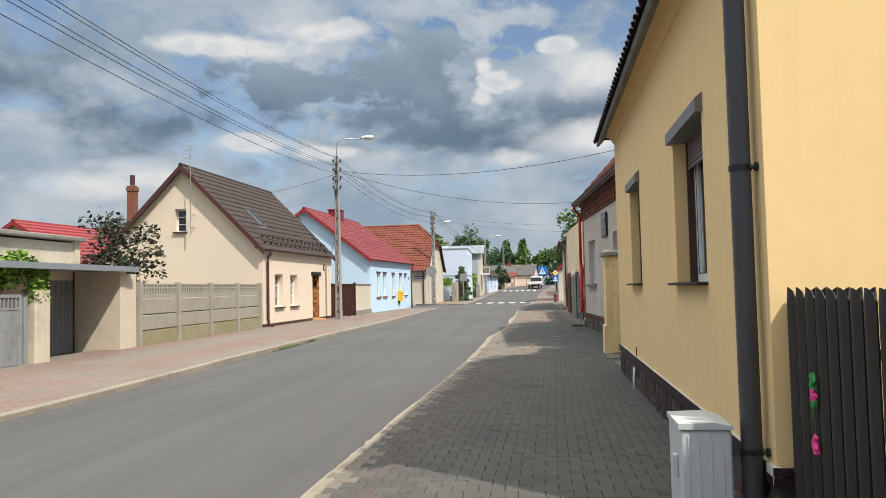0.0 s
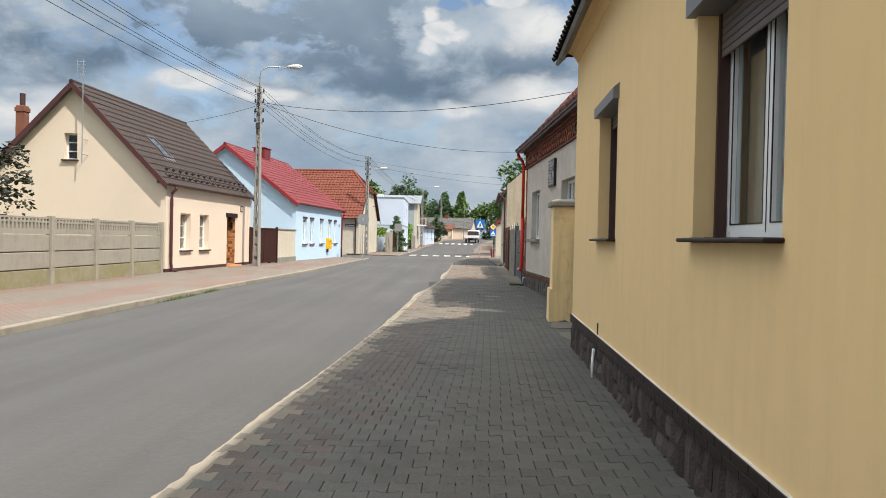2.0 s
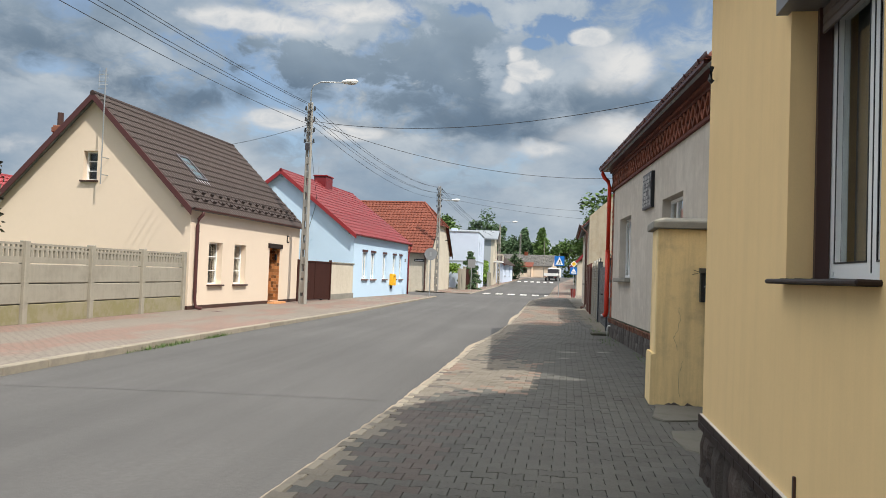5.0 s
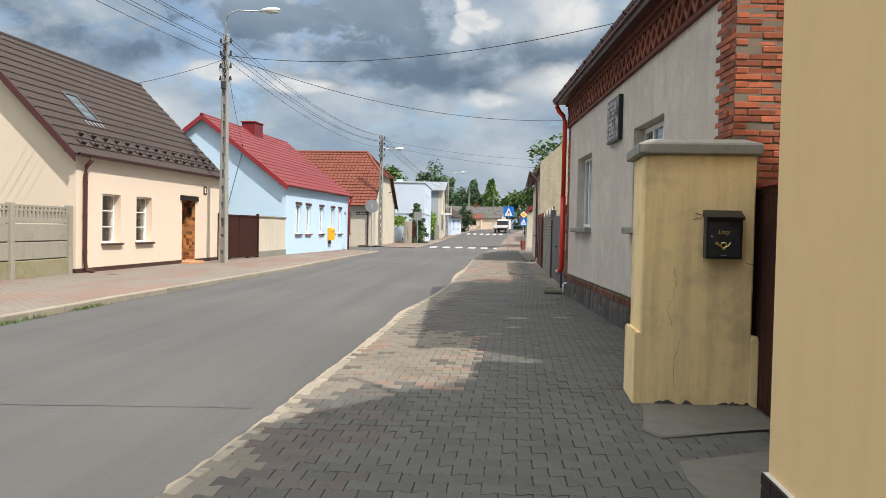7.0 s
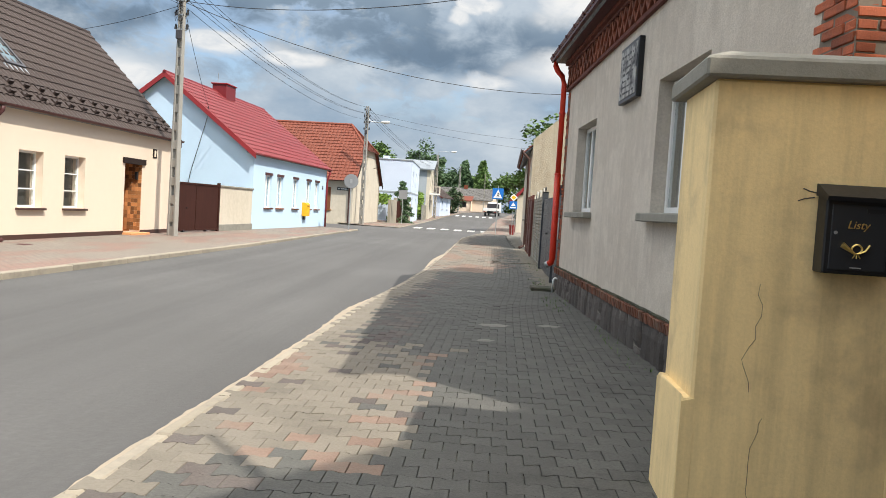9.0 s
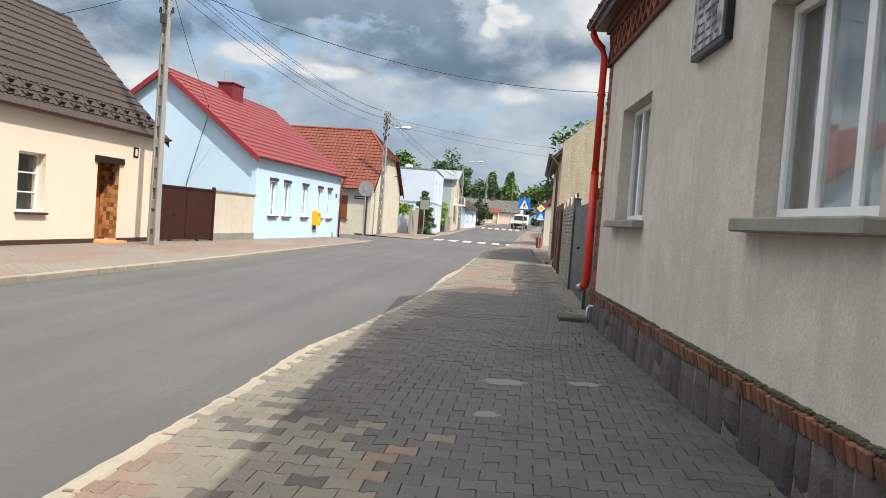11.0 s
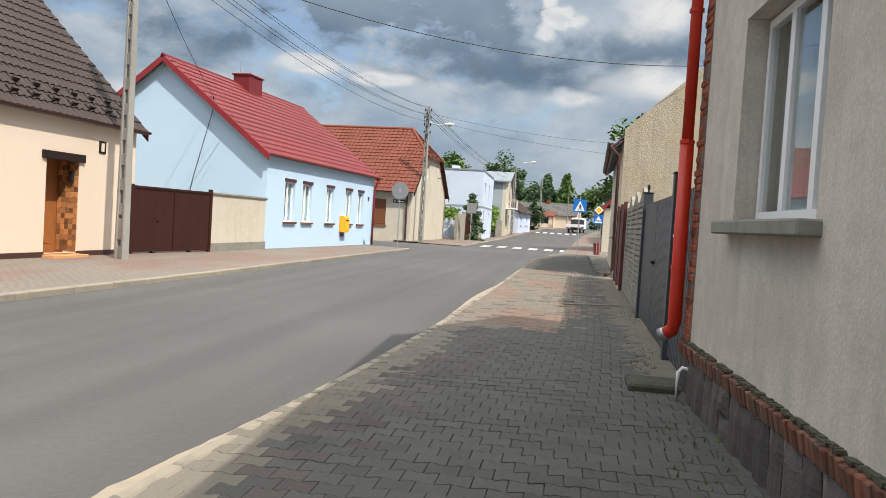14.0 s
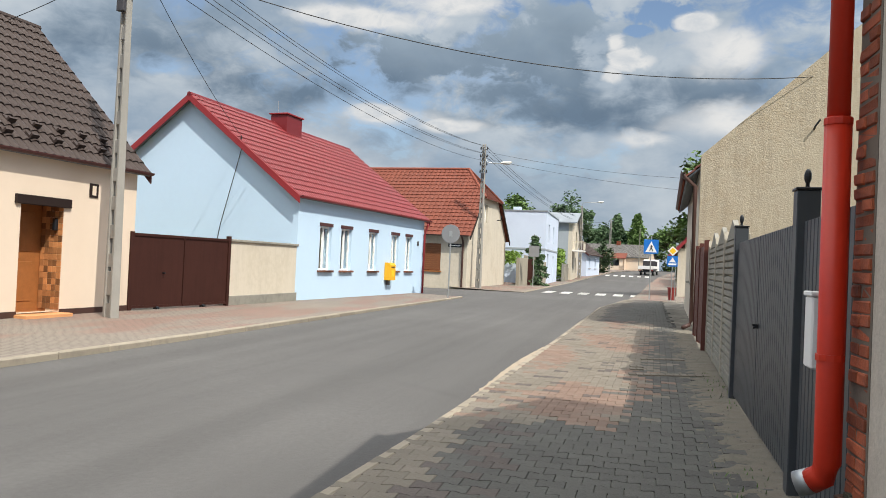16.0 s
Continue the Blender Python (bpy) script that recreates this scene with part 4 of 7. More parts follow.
def mailbox():
    b = thing("mailbox", pose(2.27, 17.103, 1.23, 0, 0, -2.5), "black metal wall mailbox with gold post horn", "mailbox")
    part("body", boxes((0.0, 0.30, -0.115, 0.0, 0.0, 0.36), bevel=0.008), M["black_metal"], b)
    part("lid", prisms([(-0.14, 0.335), (-0.145, 0.355), (-0.02, 0.415), (0.0, 0.415), (0.0, 0.36), (-0.12, 0.34)], "x", -0.008, 0.308), M["black_metal"], b, "sloping black rain lid")
    d = part("door", boxes((0.025, 0.275, -0.121, -0.113, 0.02, 0.32), bevel=0.003), M["anthracite_dark"], b)
    text_mesh("Listy", 0.052, 0.001, "gold", "lettering", d, pose(0.142, -0.123, 0.212, 90, 0, 0), shear=0.25)
    horn = bmesh.new()
    tube(horn, [(0.15 + 0.03 * math.cos(a), -0.126, 0.108 + 0.026 * math.sin(a)) for a in (2 * math.pi * k / 16 for k in range(17))], 0.006, 6)
    tube(horn, [(0.06, -0.126, 0.13), (0.1, -0.126, 0.105), (0.14, -0.126, 0.08)], 0.019, 6, r_end=0.005)
    tube(horn, [(0.17, -0.126, 0.085), (0.2, -0.126, 0.1), (0.225, -0.126, 0.135)], 0.006, 6)
    for k in (-1, 0, 1):
        tube(horn, [(0.15 + k * 0.008, -0.126, 0.08), (0.15 + k * 0.022, -0.126, 0.055)], 0.004, 5)
    for v in horn.verts:
        v.co.x, v.co.z = 0.14 + (v.co.x - 0.145) * 0.74, 0.112 + (v.co.z - 0.1) * 0.8
    part("post_horn", horn, M["gold"], d, "gold post horn emblem")
    part("lock", tubes([(0.045, -0.117, 0.19), (0.045, -0.128, 0.19)], 0.008, 8), M["galvanised"], d)
    part("name_slot", boxes((0.175, 0.262, -0.124, -0.119, 0.285, 0.305)), M["black_metal"], d)
    part("slot_bar", boxes((0.12, 0.17, -0.124, -0.119, 0.03, 0.035)), M["galvanised"], d)


M["anthracite_dark"] = mat("anthracite_dark", (0.02, 0.023, 0.028), 0.42, var=0.1, bump=0.05)
mailbox()

# brown wicket between pillar and yellow house
M["concrete_slab"] = mat("concrete_slab", (0.145, 0.138, 0.118), 0.93, var=0.26, s1=1.6, s2=60, bump=0.5, col2=(0.095, 0.095, 0.075))
g = thing("gate", pose(2.76, 13.8, -0.06), "closed dark brown sheet metal gate beside the yellow pillar", "gate")
part("frame", wall("x", 0.0, 0.04, 0.0, 3.85, 0.0, 1.9, [(0.05, 3.8, 0.05, 1.85)]), M["brown_gate"], g)
for i in range(35):
    part("board", boxes((0.005, 0.03, 0.05 + i * 0.107, 0.15 + i * 0.107, 0.05, 1.85), bevel=0.004), M["brown_gate"], g)
part("top_rail", boxes((-0.03, 0.07, 0.0, 3.85, 1.91, 1.95)), M["bin_red"], g)
for outline in ([(1.62, 16.2), (1.72, 15.98), (2.5, 16.3), (2.72, 16.33), (2.73, 17.1), (1.76, 17.06), (1.75, 16.84)], [(1.69, 15.4), (1.66, 15.04), (1.7, 14.6), (1.95, 14.3), (2.7, 14.4), (2.7, 15.75), (2.3, 15.69)]):
    bm = prisms(outline, "z", -0.2, -0.038)
    bmesh.ops.bevel(bm, geom=[e for e in bm.edges if min(v.co.z for v in e.verts) > -0.1], offset=0.012, segments=1, affect="EDGES")
    single("step_slab", bm, M["concrete_slab"], "cracked grey concrete slab before the gate", "slab")


def cabinet():
    c = thing("cable_cabinet", pose(0.885, 4.64, -0.02, 0, 0, -2), "light grey plastic street cable cabinet", "cabinet")
    part("body", boxes((0.0, 0.295, 0.0, 0.44, 0.0, 0.65), bevel=0.012), M["cabinet"], c)
    part("lid", prisms([(-0.01, 0.65), (0.305, 0.65), (0.305, 0.668), (0.2, 0.69), (-0.01, 0.682)], "y", -0.012, 0.45), M["cabinet"], c, "grey sloping cabinet lid")
    for k in range(4):
        part("rib", boxes((0.04 + k * 0.066, 0.048 + k * 0.066, -0.005, 0.001, 0.05, 0.61), bevel=0.002), M["cabinet"], c)
    part("hinge", boxes((-0.03, 0.0, 0.1, 0.16, 0.35, 0.48), bevel=0.004), M["cabinet"], c)


cabinet()


def slat_fence():
    f = thing("fence", pose(1.47, 4.47, 0, 0, 0, 0), "dark brown steel fence of round-topped slats", "fence")
    bm = bmesh.new()
    cols = []
    for k in range(9):
        e = -1 + k / 4
        y, x = e * 0.05, -0.026 * math.cos(e * math.pi / 2)
        top = 1.405 + 0.055 * math.sqrt(max(0, 1 - e * e))
        cols.append([bm.verts.new(c) for c in ((x, y, 0.05), (x, y, 1.38), (x * 0.8, y * 0.96, top), (x + 0.008, y * 0.96, top - 0.004), (x + 0.008, y, 0.05))])
    for c, d in zip(cols, cols[1:]):
        for k in range(4):
            bm.faces.new((c[k], d[k], d[k + 1], c[k + 1]))
    me = finish("slat", bm, M["fence_brown"])
    for i in range(44):
        piece("slat", me, f, pose(0.0, -0.08 - i * 0.138, 0.0))
        piece("slat", me, f, pose(0.09, -0.15 - i * 0.138, 0.0, 0, 0, 180))
    for z in (0.35, 1.15):
        part("rail", boxes((0.02, 0.055, -6.3, 0.0, z, z + 0.04)), M["fence_brown"], f)
    part("post", boxes((0.02, 0.08, -0.02, 0.04, 0, 1.4)), M["fence_brown"], f)
    part("post", boxes((0.02, 0.08, -2.6, -2.54, 0, 1.4)), M["fence_brown"], f)
    fl = thing("artificial_flower", pose(1.44, 4.02, 0.62), "pink artificial flowers hung on the fence", "flower")
    rng = random.Random(2)
    part("stem", tubes([(0, 0, 0.36), (-0.01, 0.01, 0.2), (0, 0, 0.05)], 0.004, 5), M["leaf"], fl)
    for name, m2, zs in (("petal", "pink", (0.02, 0.045, 0.07, 0.285, 0.31)), ("leaf", "leaf_fl", (0.25, 0.36, 0.38, 0.34))):
        for z in zs:
            bm = bmesh.new()
            bmesh.ops.create_icosphere(bm, subdivisions=1, radius=0.032)
            for v in bm.verts:
                v.co = Vector((v.co.x * 0.5 - 0.01, v.co.y * rng.uniform(0.6, 1.2) + rng.uniform(-0.02, 0.02), v.co.z * 1.1 + z))
            part(name, bm, M[m2], fl)


M["leaf_fl"] = mat("leaf_fl", (0.02, 0.22, 0.05), 0.6, var=0.15, bump=0)
slat_fence()


def steel_gate():
    g = thing("gate", pose(2.24, 29.85, 0.0, 0, 0, -0.5), "anthracite steel driveway gate of vertical slats", "gate")
    for y, top in ((0.0, 2.08), (4.0, 2.05)):
        post = part("post", boxes((-0.075, 0.075, y - 0.075, y + 0.075, -0.1, top), bevel=0.006), M["anthracite"], g)
        part("post_cap", boxes((-0.085, 0.085, y - 0.085, y + 0.085, top, top + 0.02), bevel=0.004), M["black_metal"], post)
        bm = bmesh.new()
        bmesh.ops.create_uvsphere(bm, u_segments=10, v_segments=8, radius=0.05)
        bmesh.ops.scale(bm, vec=(0.5, 0.6, 1.1), verts=bm.verts)
        bmesh.ops.translate(bm, verts=bm.verts, vec=(0, y, top + 0.1))
        tube(bm, [(0, y, top), (0, y, top + 0.1)], 0.014, 6)
        part("finial", bm, M["black_metal"], post)
    for a, b in ((0.1, 2.02), (2.05, 3.9)):
        leaf = part("leaf_frame", boxes((-0.02, 0.02, a, a + 0.04, 0.05, 1.83), (-0.02, 0.02, b - 0.04, b, 0.05, 1.83), (-0.02, 0.02, a, b, 0.05, 0.09), (-0.02, 0.02, a, b, 1.79, 1.83)), M["anthracite"], g)
        n = round((b - a) / 0.105)
        for i in range(n):
            y = a + (i + 0.5) * (b - a) / n
            part("slat", boxes((-0.035, -0.02, y - 0.045, y + 0.045, 0.04, 1.86), bevel=0.004), M["anthracite"], leaf)
    part("handle", boxes((-0.09, -0.035, 1.93, 1.97, 0.98, 1.02), (-0.09, -0.075, 1.86, 1.97, 0.98, 1.0)), M["black_metal"], g)
    # wicket to the house corner
    for i in range(13):
        part("slat", boxes((-0.03, -0.015, -1.55 + i * 0.112, -1.46 + i * 0.112, 0.04, 1.86), bevel=0.004), M["anthracite"], g)
    part("rail", boxes((-0.015, 0.02, -1.56, -0.08, 0.3, 0.34), (-0.015, 0.02, -1.56, -0.08, 1.6, 1.64)), M["anthracite"], g)
    b = thing("meter_box", pose(2.17, 29.0, 0.95), "small white plastic letter box by the gate", "mailbox")
    part("body", boxes((-0.06, 0.05, -0.1, 0.1, 0, 0.42), bevel=0.01), M["white_paint"], b)
    part("lid", boxes((-0.07, 0.055, -0.11, 0.11, 0.42, 0.45), bevel=0.006), M["white_paint"], b)


steel_gate()
M["slab_mossy"] = mat("slab_mossy", (0.088, 0.083, 0.063), 0.95, var=0.45, s1=6, s2=45, bump=1.0, col2=(0.045, 0.05, 0.03), where=0.5, depth=0.015)
single("step_slab", boxes((1.67, 2.16, 28.0, 28.5, -0.2, 0.03), bevel=0.02), M["slab_mossy"], "loose mossy concrete slab beside the downpipe", "slab")


def concrete_fence(name, m, n, w, h, label, peak=False):
    f = thing(name, m, label, "fence")
    for i in range(n + 1):
        post = bmesh.new()
        box(post, -0.07, 0.1, i * w - 0.075, i * w + 0.075, -0.2, h + 0.04, bevel=0.012)
        if peak:
            prism(post, [(i * w - 0.07, h + 0.03), (i * w + 0.07, h + 0.03), (i * w, h + 0.14)], "x", -0.07, 0.07)
        part("post", post, M["concrete"], f)
    rows = 4
    for i in range(n):
        a, b = i * w + 0.075, (i + 1) * w - 0.075
        if not peak:
            part("backing", boxes((-0.045, -0.033, a, b, 0.0, h * 0.74)), M["concrete_old"], f)
        for r in range(rows):
            z0, z1 = r * h / rows, (r + 1) * h / rows
            if peak:
                prof = [(0.025, z0 + 0.006)]
                for k in range(5):
                    c, hh = z0 + 0.006 + (k + 0.5) * (z1 - z0 - 0.012) / 5, (z1 - z0 - 0.012) / 10
                    prof += [(-0.02, c - hh), (-0.055, c - hh * 0.6), (-0.055, c + hh * 0.6), (-0.02, c + hh * 0.98)]
                prof.append((0.025, z1 - 0.006))
                part("panel", prisms(prof, "y", a, b), M["concrete_old"], f)
                if r == rows - 1:
                    part("peak", prisms([(a, z1), (b, z1), ((a + b) / 2 + 0.3, z1 + 0.16), ((a + b) / 2, z1 + 0.26), ((a + b) / 2 - 0.3, z1 + 0.16)], "x", -0.04, 0.025), M["concrete_old"], f)
            elif r < rows - 1:
                part("panel", boxes((-0.03, 0.02 + 0.012 * ((r + i) % 2), a, b, z0 + 0.012, z1 - 0.012), bevel=0.012), M["concrete_mossy" if r == 0 else "concrete"], f)
            else:
                m2 = 14
                holes = []
                for k in range(m2):
                    c = a + (k + 0.5) * (b - a) / m2
                    holes.append((c - 0.042, c + 0.042, z0 + 0.14, z1 - 0.15))
                    holes.append((c - 0.058, c + 0.058, z1 - 0.1, z1 - 0.05))
                part("panel", wall("x", -0.025, 0.05, a, b, z0 + 0.004, z1 - 0.004, holes), M["concrete"], f, "pierced ornamental concrete panel")


concrete_fence("fence", pose(2.3, 34.0, 0.0, 0, 0, -1), 3, 1.75, 1.95, "grey concrete slab fence with peaked tops", True)
rg = thing("gate", pose(2.3, 39.4, 0.02, 0, 0, -1), "rusty brown sheet metal gate beside the concrete fence", "gate")
for i in range(18):
    part("board", boxes((-0.03, -0.01, i * 0.2, i * 0.2 + 0.18, 0.05, 2.0), bevel=0.004), M["rust_gate"], rg)
for y in (0.0, 1.8, 3.6):
    part("post", boxes((-0.05, 0.05, y - 0.05, y + 0.05, -0.1, 2.1)), M["rust_gate"], rg)


def house_rough():
    h = thing("house", pose(2.45, 44.4, 0.0, 0, 0, -1.5), "old roughcast tan gabled house", "house")
    L, D, E = 12.0, 8.0, 4.25
    gp = gable_planes(4.0, E + 3.6, 0, E)
    part("wall", wall("y", 0, 0.4, 0, D, -0.3, E + 3.85, slopes=gable_planes(4.0, E + 3.85, 0, E + 0.25)), M["tan_plaster"], h)
    part("wall", wall("x", 0, 0.4, 0.4, L, -0.3, E, [(2.0, 3.0, 1.2, 2.6), (6.0, 7.0, 1.2, 2.6)]), M["old_plaster"], h)
    part("wall", wall("y", L - 0.4, 0.4, 0.4, D, -0.3, E + 3.6, slopes=gp), M["tan_plaster"], h)
    part("wall", wall("x", D, 0.4, 0, L, -0.3, E), M["tan_plaster"], h)
    for a in (2.0, 6.0):
        window(h, "x", 0.12, 1, a, a + 1.0, 1.2, 2.6, sill=(0.0, 0.06, "concrete_old"))
    for s, o in ((1, -0.35), (-1, 8.35)):
        roof_slope(h, (o, 0.41, E - 0.30), (0, 1, 0), (s * 4.0, 0, 3.6), L - 0.35, 5.85, "clay_roof", sub=3)
    gutter(h, (-0.42, L, E - 0.15), (-0.42, -0.1, E - 0.15), 0.07, "fascia_brown")
    part("downpipe", tubes([(-0.42, 0.05, E - 0.2), (-0.4, 0.05, E - 0.3), (-0.12, 0.05, E - 0.55), (-0.1, 0.05, 0.25), (-0.15, 0.0, 0.15), (-0.3, -0.15, 0.08)], 0.055, 10), M["brown_metal"], h, smooth=True)
    part("cable_hook", tubes([(2.6, -0.01, 5.15), (2.6, -0.16, 5.2), (2.7, -0.2, 5.35)], 0.025, 6), M["black_metal"], h)


house_rough()


def simple_house(m, label, L, D, E, R, walls, roof, side=1, fascia="fascia_brown", holes=(), gable_holes=(), doors=(), over=0.35, sill="concrete", bars=(0.5,), drapes=True, depth=0.2, **kw):
    """A gabled house; its long wall faces the road at x = 0, side: where the inside lies."""
    h = thing("house", m, label, "house")
    th = 0.35 * side
    a, b = sorted((0.35 * side, D * side))
    xa = D / 2 * side
    gp = gable_planes(xa, R, 0, E)
    part("wall", wall("x", 0, th, 0, L, -0.3, E, [*holes, *doors]), M[walls], h)
    part("wall", wall("y", 0, 0.35, a, b, -0.3, R, gable_holes, gp), M[walls], h)
    part("wall", wall("y", L - 0.35, 0.35, a, b, -0.3, R, slopes=gp), M[walls], h)
    part("wall", wall("x", D * side, th, 0, L, -0.3, E), M[walls], h)
    for u0, u1, z0, z1 in holes:
        window(h, "x", depth * side, side, u0, u1, z0, z1, bars=bars, sill=(0.0, 0.06, sill), curtain=[(u0 + (u1 - u0) * 0.6, u1)] if drapes else None, **kw)
    for u0, u1, z0, z1 in gable_holes:
        window(h, "y", 0.2, 1, u0, u1, z0, z1, bars=(), sill=(0.0, 0.06, sill), **kw)
    # dark panel behind each window paints the room's shade over its sunlit inner walls
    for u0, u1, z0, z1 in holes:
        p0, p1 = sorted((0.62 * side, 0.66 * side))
        part("room_shade_panel", boxes((p0, p1, u0 - 0.4, u1 + 0.4, z0 - 0.4, z1 + 0.4)), M["room_shade"], h)
    k = (R - E) / (D / 2)
    for s, o in ((side, -over * side), (-side, (D + over) * side)):
        run = D / 2 + over
        rise_ = run * k
        roof_slope(h, (o, -0.28, E - over * k + 0.08), (0, 1, 0), (s * run, 0, rise_), L + 0.56, math.hypot(run, rise_), roof, sub=6)
    for y in (-0.28, L + 0.28):
        for o in (-over * side, (D + over) * side):
            board(h, (o, y, E - over * k - 0.12), (xa, y, R - 0.12), 0.24, 0.04, fascia, "verge_board")
    part("ridge", tubes([(xa, -0.3, R + 0.09), (xa, L + 0.3, R + 0.09)], 0.09, 8), M[roof], h)
    gutter(h, (-(over + 0.06) * side, L + 0.25, E - over * k + 0.12), (-(over + 0.06) * side, -0.25, E - over * k + 0.12), 0.065, fascia)
    return h




def house_cream():
    h = simple_house(pose(-10.62, 29.75, 0, 0, 0, -2.6), "cream rendered house with dark brown metal tile roof", 9.3, 6.9, 3.25, 6.72, "cream", "dark_roof", -1,
                     holes=[(1.25, 2.2, 0.82, 2.22), (3.1, 4.05, 0.82, 2.22)], doors=[(6.15, 7.2, 0.1, 2.3)], gable_holes=[(-3.85, -3.35, 4.05, 5.0)], sill="brown_metal", cross=(0.33, 0.66), bars=(), width=0.05, drapes=False, over=0.15)
    part("base_band", boxes((0.0, 0.02, 0.0, 6.15, -0.2, 0.16), (0.0, 0.02, 7.2, 9.3, -0.2, 0.16)), M["brown_metal"], h)
    part("base_band", boxes((-6.9, 0.02, -0.02, 0.0, -0.2, 0.16)), M["brown_metal"], h)
    d = part("door", boxes((-0.62, -0.56, 6.1, 7.25, 0.1, 2.35)), M["wood_door"], h, "brown wooden front door")
    part("handle", boxes((-0.56, -0.52, 6.28, 6.31, 1.0, 1.2)), M["black_metal"], d)
    part("door_panel", boxes((-0.565, -0.545, 6.35, 7.0, 1.3, 2.1), (-0.565, -0.545, 6.35, 7.0, 0.3, 1.1), bevel=0.008), M["wood_door"], d)
    # facing bricks round the door
    rng = random.Random(6)
    for j in range(17):
        for u in ((7.2 - 0.0, 7.2 + 0.0),):
            for k in range(5):
                part("facing_brick", boxes((-0.545 + k * 0.108, -0.441 + k * 0.108, 7.185, 7.205, 0.15 + j * 0.125, 0.271 + j * 0.125), bevel=0.004), M["door_brick"], h)
    part("porch_lining", boxes((-0.64, -0.1, 6.05, 6.148, 0.0, 2.4), (-0.64, -0.1, 7.202, 7.3, 0.0, 2.4), (-0.64, -0.1, 6.15, 7.2, 2.3, 2.4), (-0.64, -0.18, 6.15, 7.2, -0.1, 0.098)), M["door_brick"], h)
    part("door_hood", boxes((-0.1, 0.06, 6.0, 7.35, 2.22, 2.4), bevel=0.01), M["brown_tile"], h, "dark brown roller shutter hood")
    part("step", boxes((-0.2, 0.32, 6.1, 7.25, -0.2, 0.1), (-0.0, 0.55, 6.0, 7.35, -0.2, 0.02), bevel=0.01), M["step_orange"], h, "orange tiled doorstep")
    part("wall_lamp", boxes((-0.2, -0.1, 7.1, 7.185, 1.75, 2.0), bevel=0.02), M["black_metal"], h)
    n = part("house_number", boxes((0.0, 0.02, 7.85, 8.1, 2.5, 2.8), bevel=0.004), M["brown_tile"], h)
    part("number_face", boxes((0.02, 0.024, 7.92, 8.03, 2.55, 2.75)), M["cream"], n)
    dp = part("downpipe", tubes([(0.22, 0.35, 3.14), (0.21, 0.35, 3.05), (0.1, 0.3, 2.9), (0.08, 0.3, 2.7), (0.08, 0.3, 0.35), (0.12, 0.32, 0.12), (0.3, 0.36, 0.06)], 0.055, 10), M["fascia_brown"], h, "dark brown metal downpipe", smooth=True)
    for z in (0.6, 1.6, 2.5):
        part("clamp", tubes([(0.08, 0.3, z - 0.015), (0.08, 0.3, z + 0.015)], 0.065, 10), M["fascia_brown"], dp)
    part("gutter_outlet_tray", boxes((0.1, 1.0, 0.1, 0.45, -0.02, 0.03), bevel=0.01), M["fascia_brown"], h)
    # roof slope: from (0.35, 3.04) up to (-3.45, 6.72)
    k = (6.72 - 3.25) / 3.45
    up = Vector((-1, 0, k)).normalized()
    nrm = Vector((k, 0, 1)).normalized()

    def on_roof(y, s):
        return Vector((0.15, y, 3.25 - 0.15 * k + 0.08)) + up * s

    fr = bmesh.new()
    m4 = Matrix((Vector((0, 1, 0, 0)), Vector((*up, 0)), Vector((*nrm, 0)), Vector((0, 0, 0, 1)))).transposed()
    m4.translation = on_roof(2.0, 1.65)
    box(fr, 0, 0.78, 0, 0.08, -0.02, 0.1, m=m4)
    box(fr, 0, 0.78, 1.1, 1.18, -0.02, 0.1, m=m4)
    box(fr, 0, 0.08, 0.08, 1.1, -0.02, 0.1, m=m4)
    box(fr, 0.7, 0.78, 0.08, 1.1, -0.02, 0.1, m=m4)
    sk = part("skylight", fr, M["plastic_grey"], h, "roof window in a dark frame")
    pane = bmesh.new()
    box(pane, 0.08, 0.7, 0.08, 1.1, 0.05, 0.065, m=m4)
    part("pane", pane, M["skylight_glass"], sk)
    part("flashing", box(bmesh.new(), -0.06, 0.84, -0.2, 0.0, 0.02, 0.05, m=m4), M["tin"], sk)
    for r in range(2):
        for i in range(15):
            b = bmesh.new()
            mm = m4.copy()
            mm.translation = on_roof(0.35 + i * 0.6 + (0.3 if r else 0), 0.4 + r * 0.38)
            box(b, 0, 0.18, 0, 0.05, 0.03, 0.16, m=mm)
            box(b, 0.0, 0.18, 0.05, 0.18, 0.03, 0.085, m=mm)
            part("snow_guard", b, M["dark_roof"], h)
    # aerial on the gable
    a = part("aerial", tubes([(-3.0, -0.3, 3.9), (-3.0, -0.3, 7.6)], 0.02, 6), M["galvanised"], h, "thin metal television aerial on a mast")
    for z in (4.2, 4.75):
        part("bracket", tubes([(-3.0, -0.3, z), (-2.95, 0.02, z)], 0.015, 5), M["galvanised"], a)
    for i in range(6):
        z = 6.95 + i * 0.11
        part("rod", tubes([(-3.25, -0.3, z), (-2.9, -0.3, z)], 0.008, 4), M["galvanised"], a)
    part("rod", tubes([(-3.22, -0.3, 6.9), (-3.22, -0.3, 7.6)], 0.008, 4), M["galvanised"], a)


M["skylight_glass"] = mat("skylight_glass", (0.12, 0.17, 0.19), 0.12, var=0.05, bump=0, spec=1.0)
house_cream()


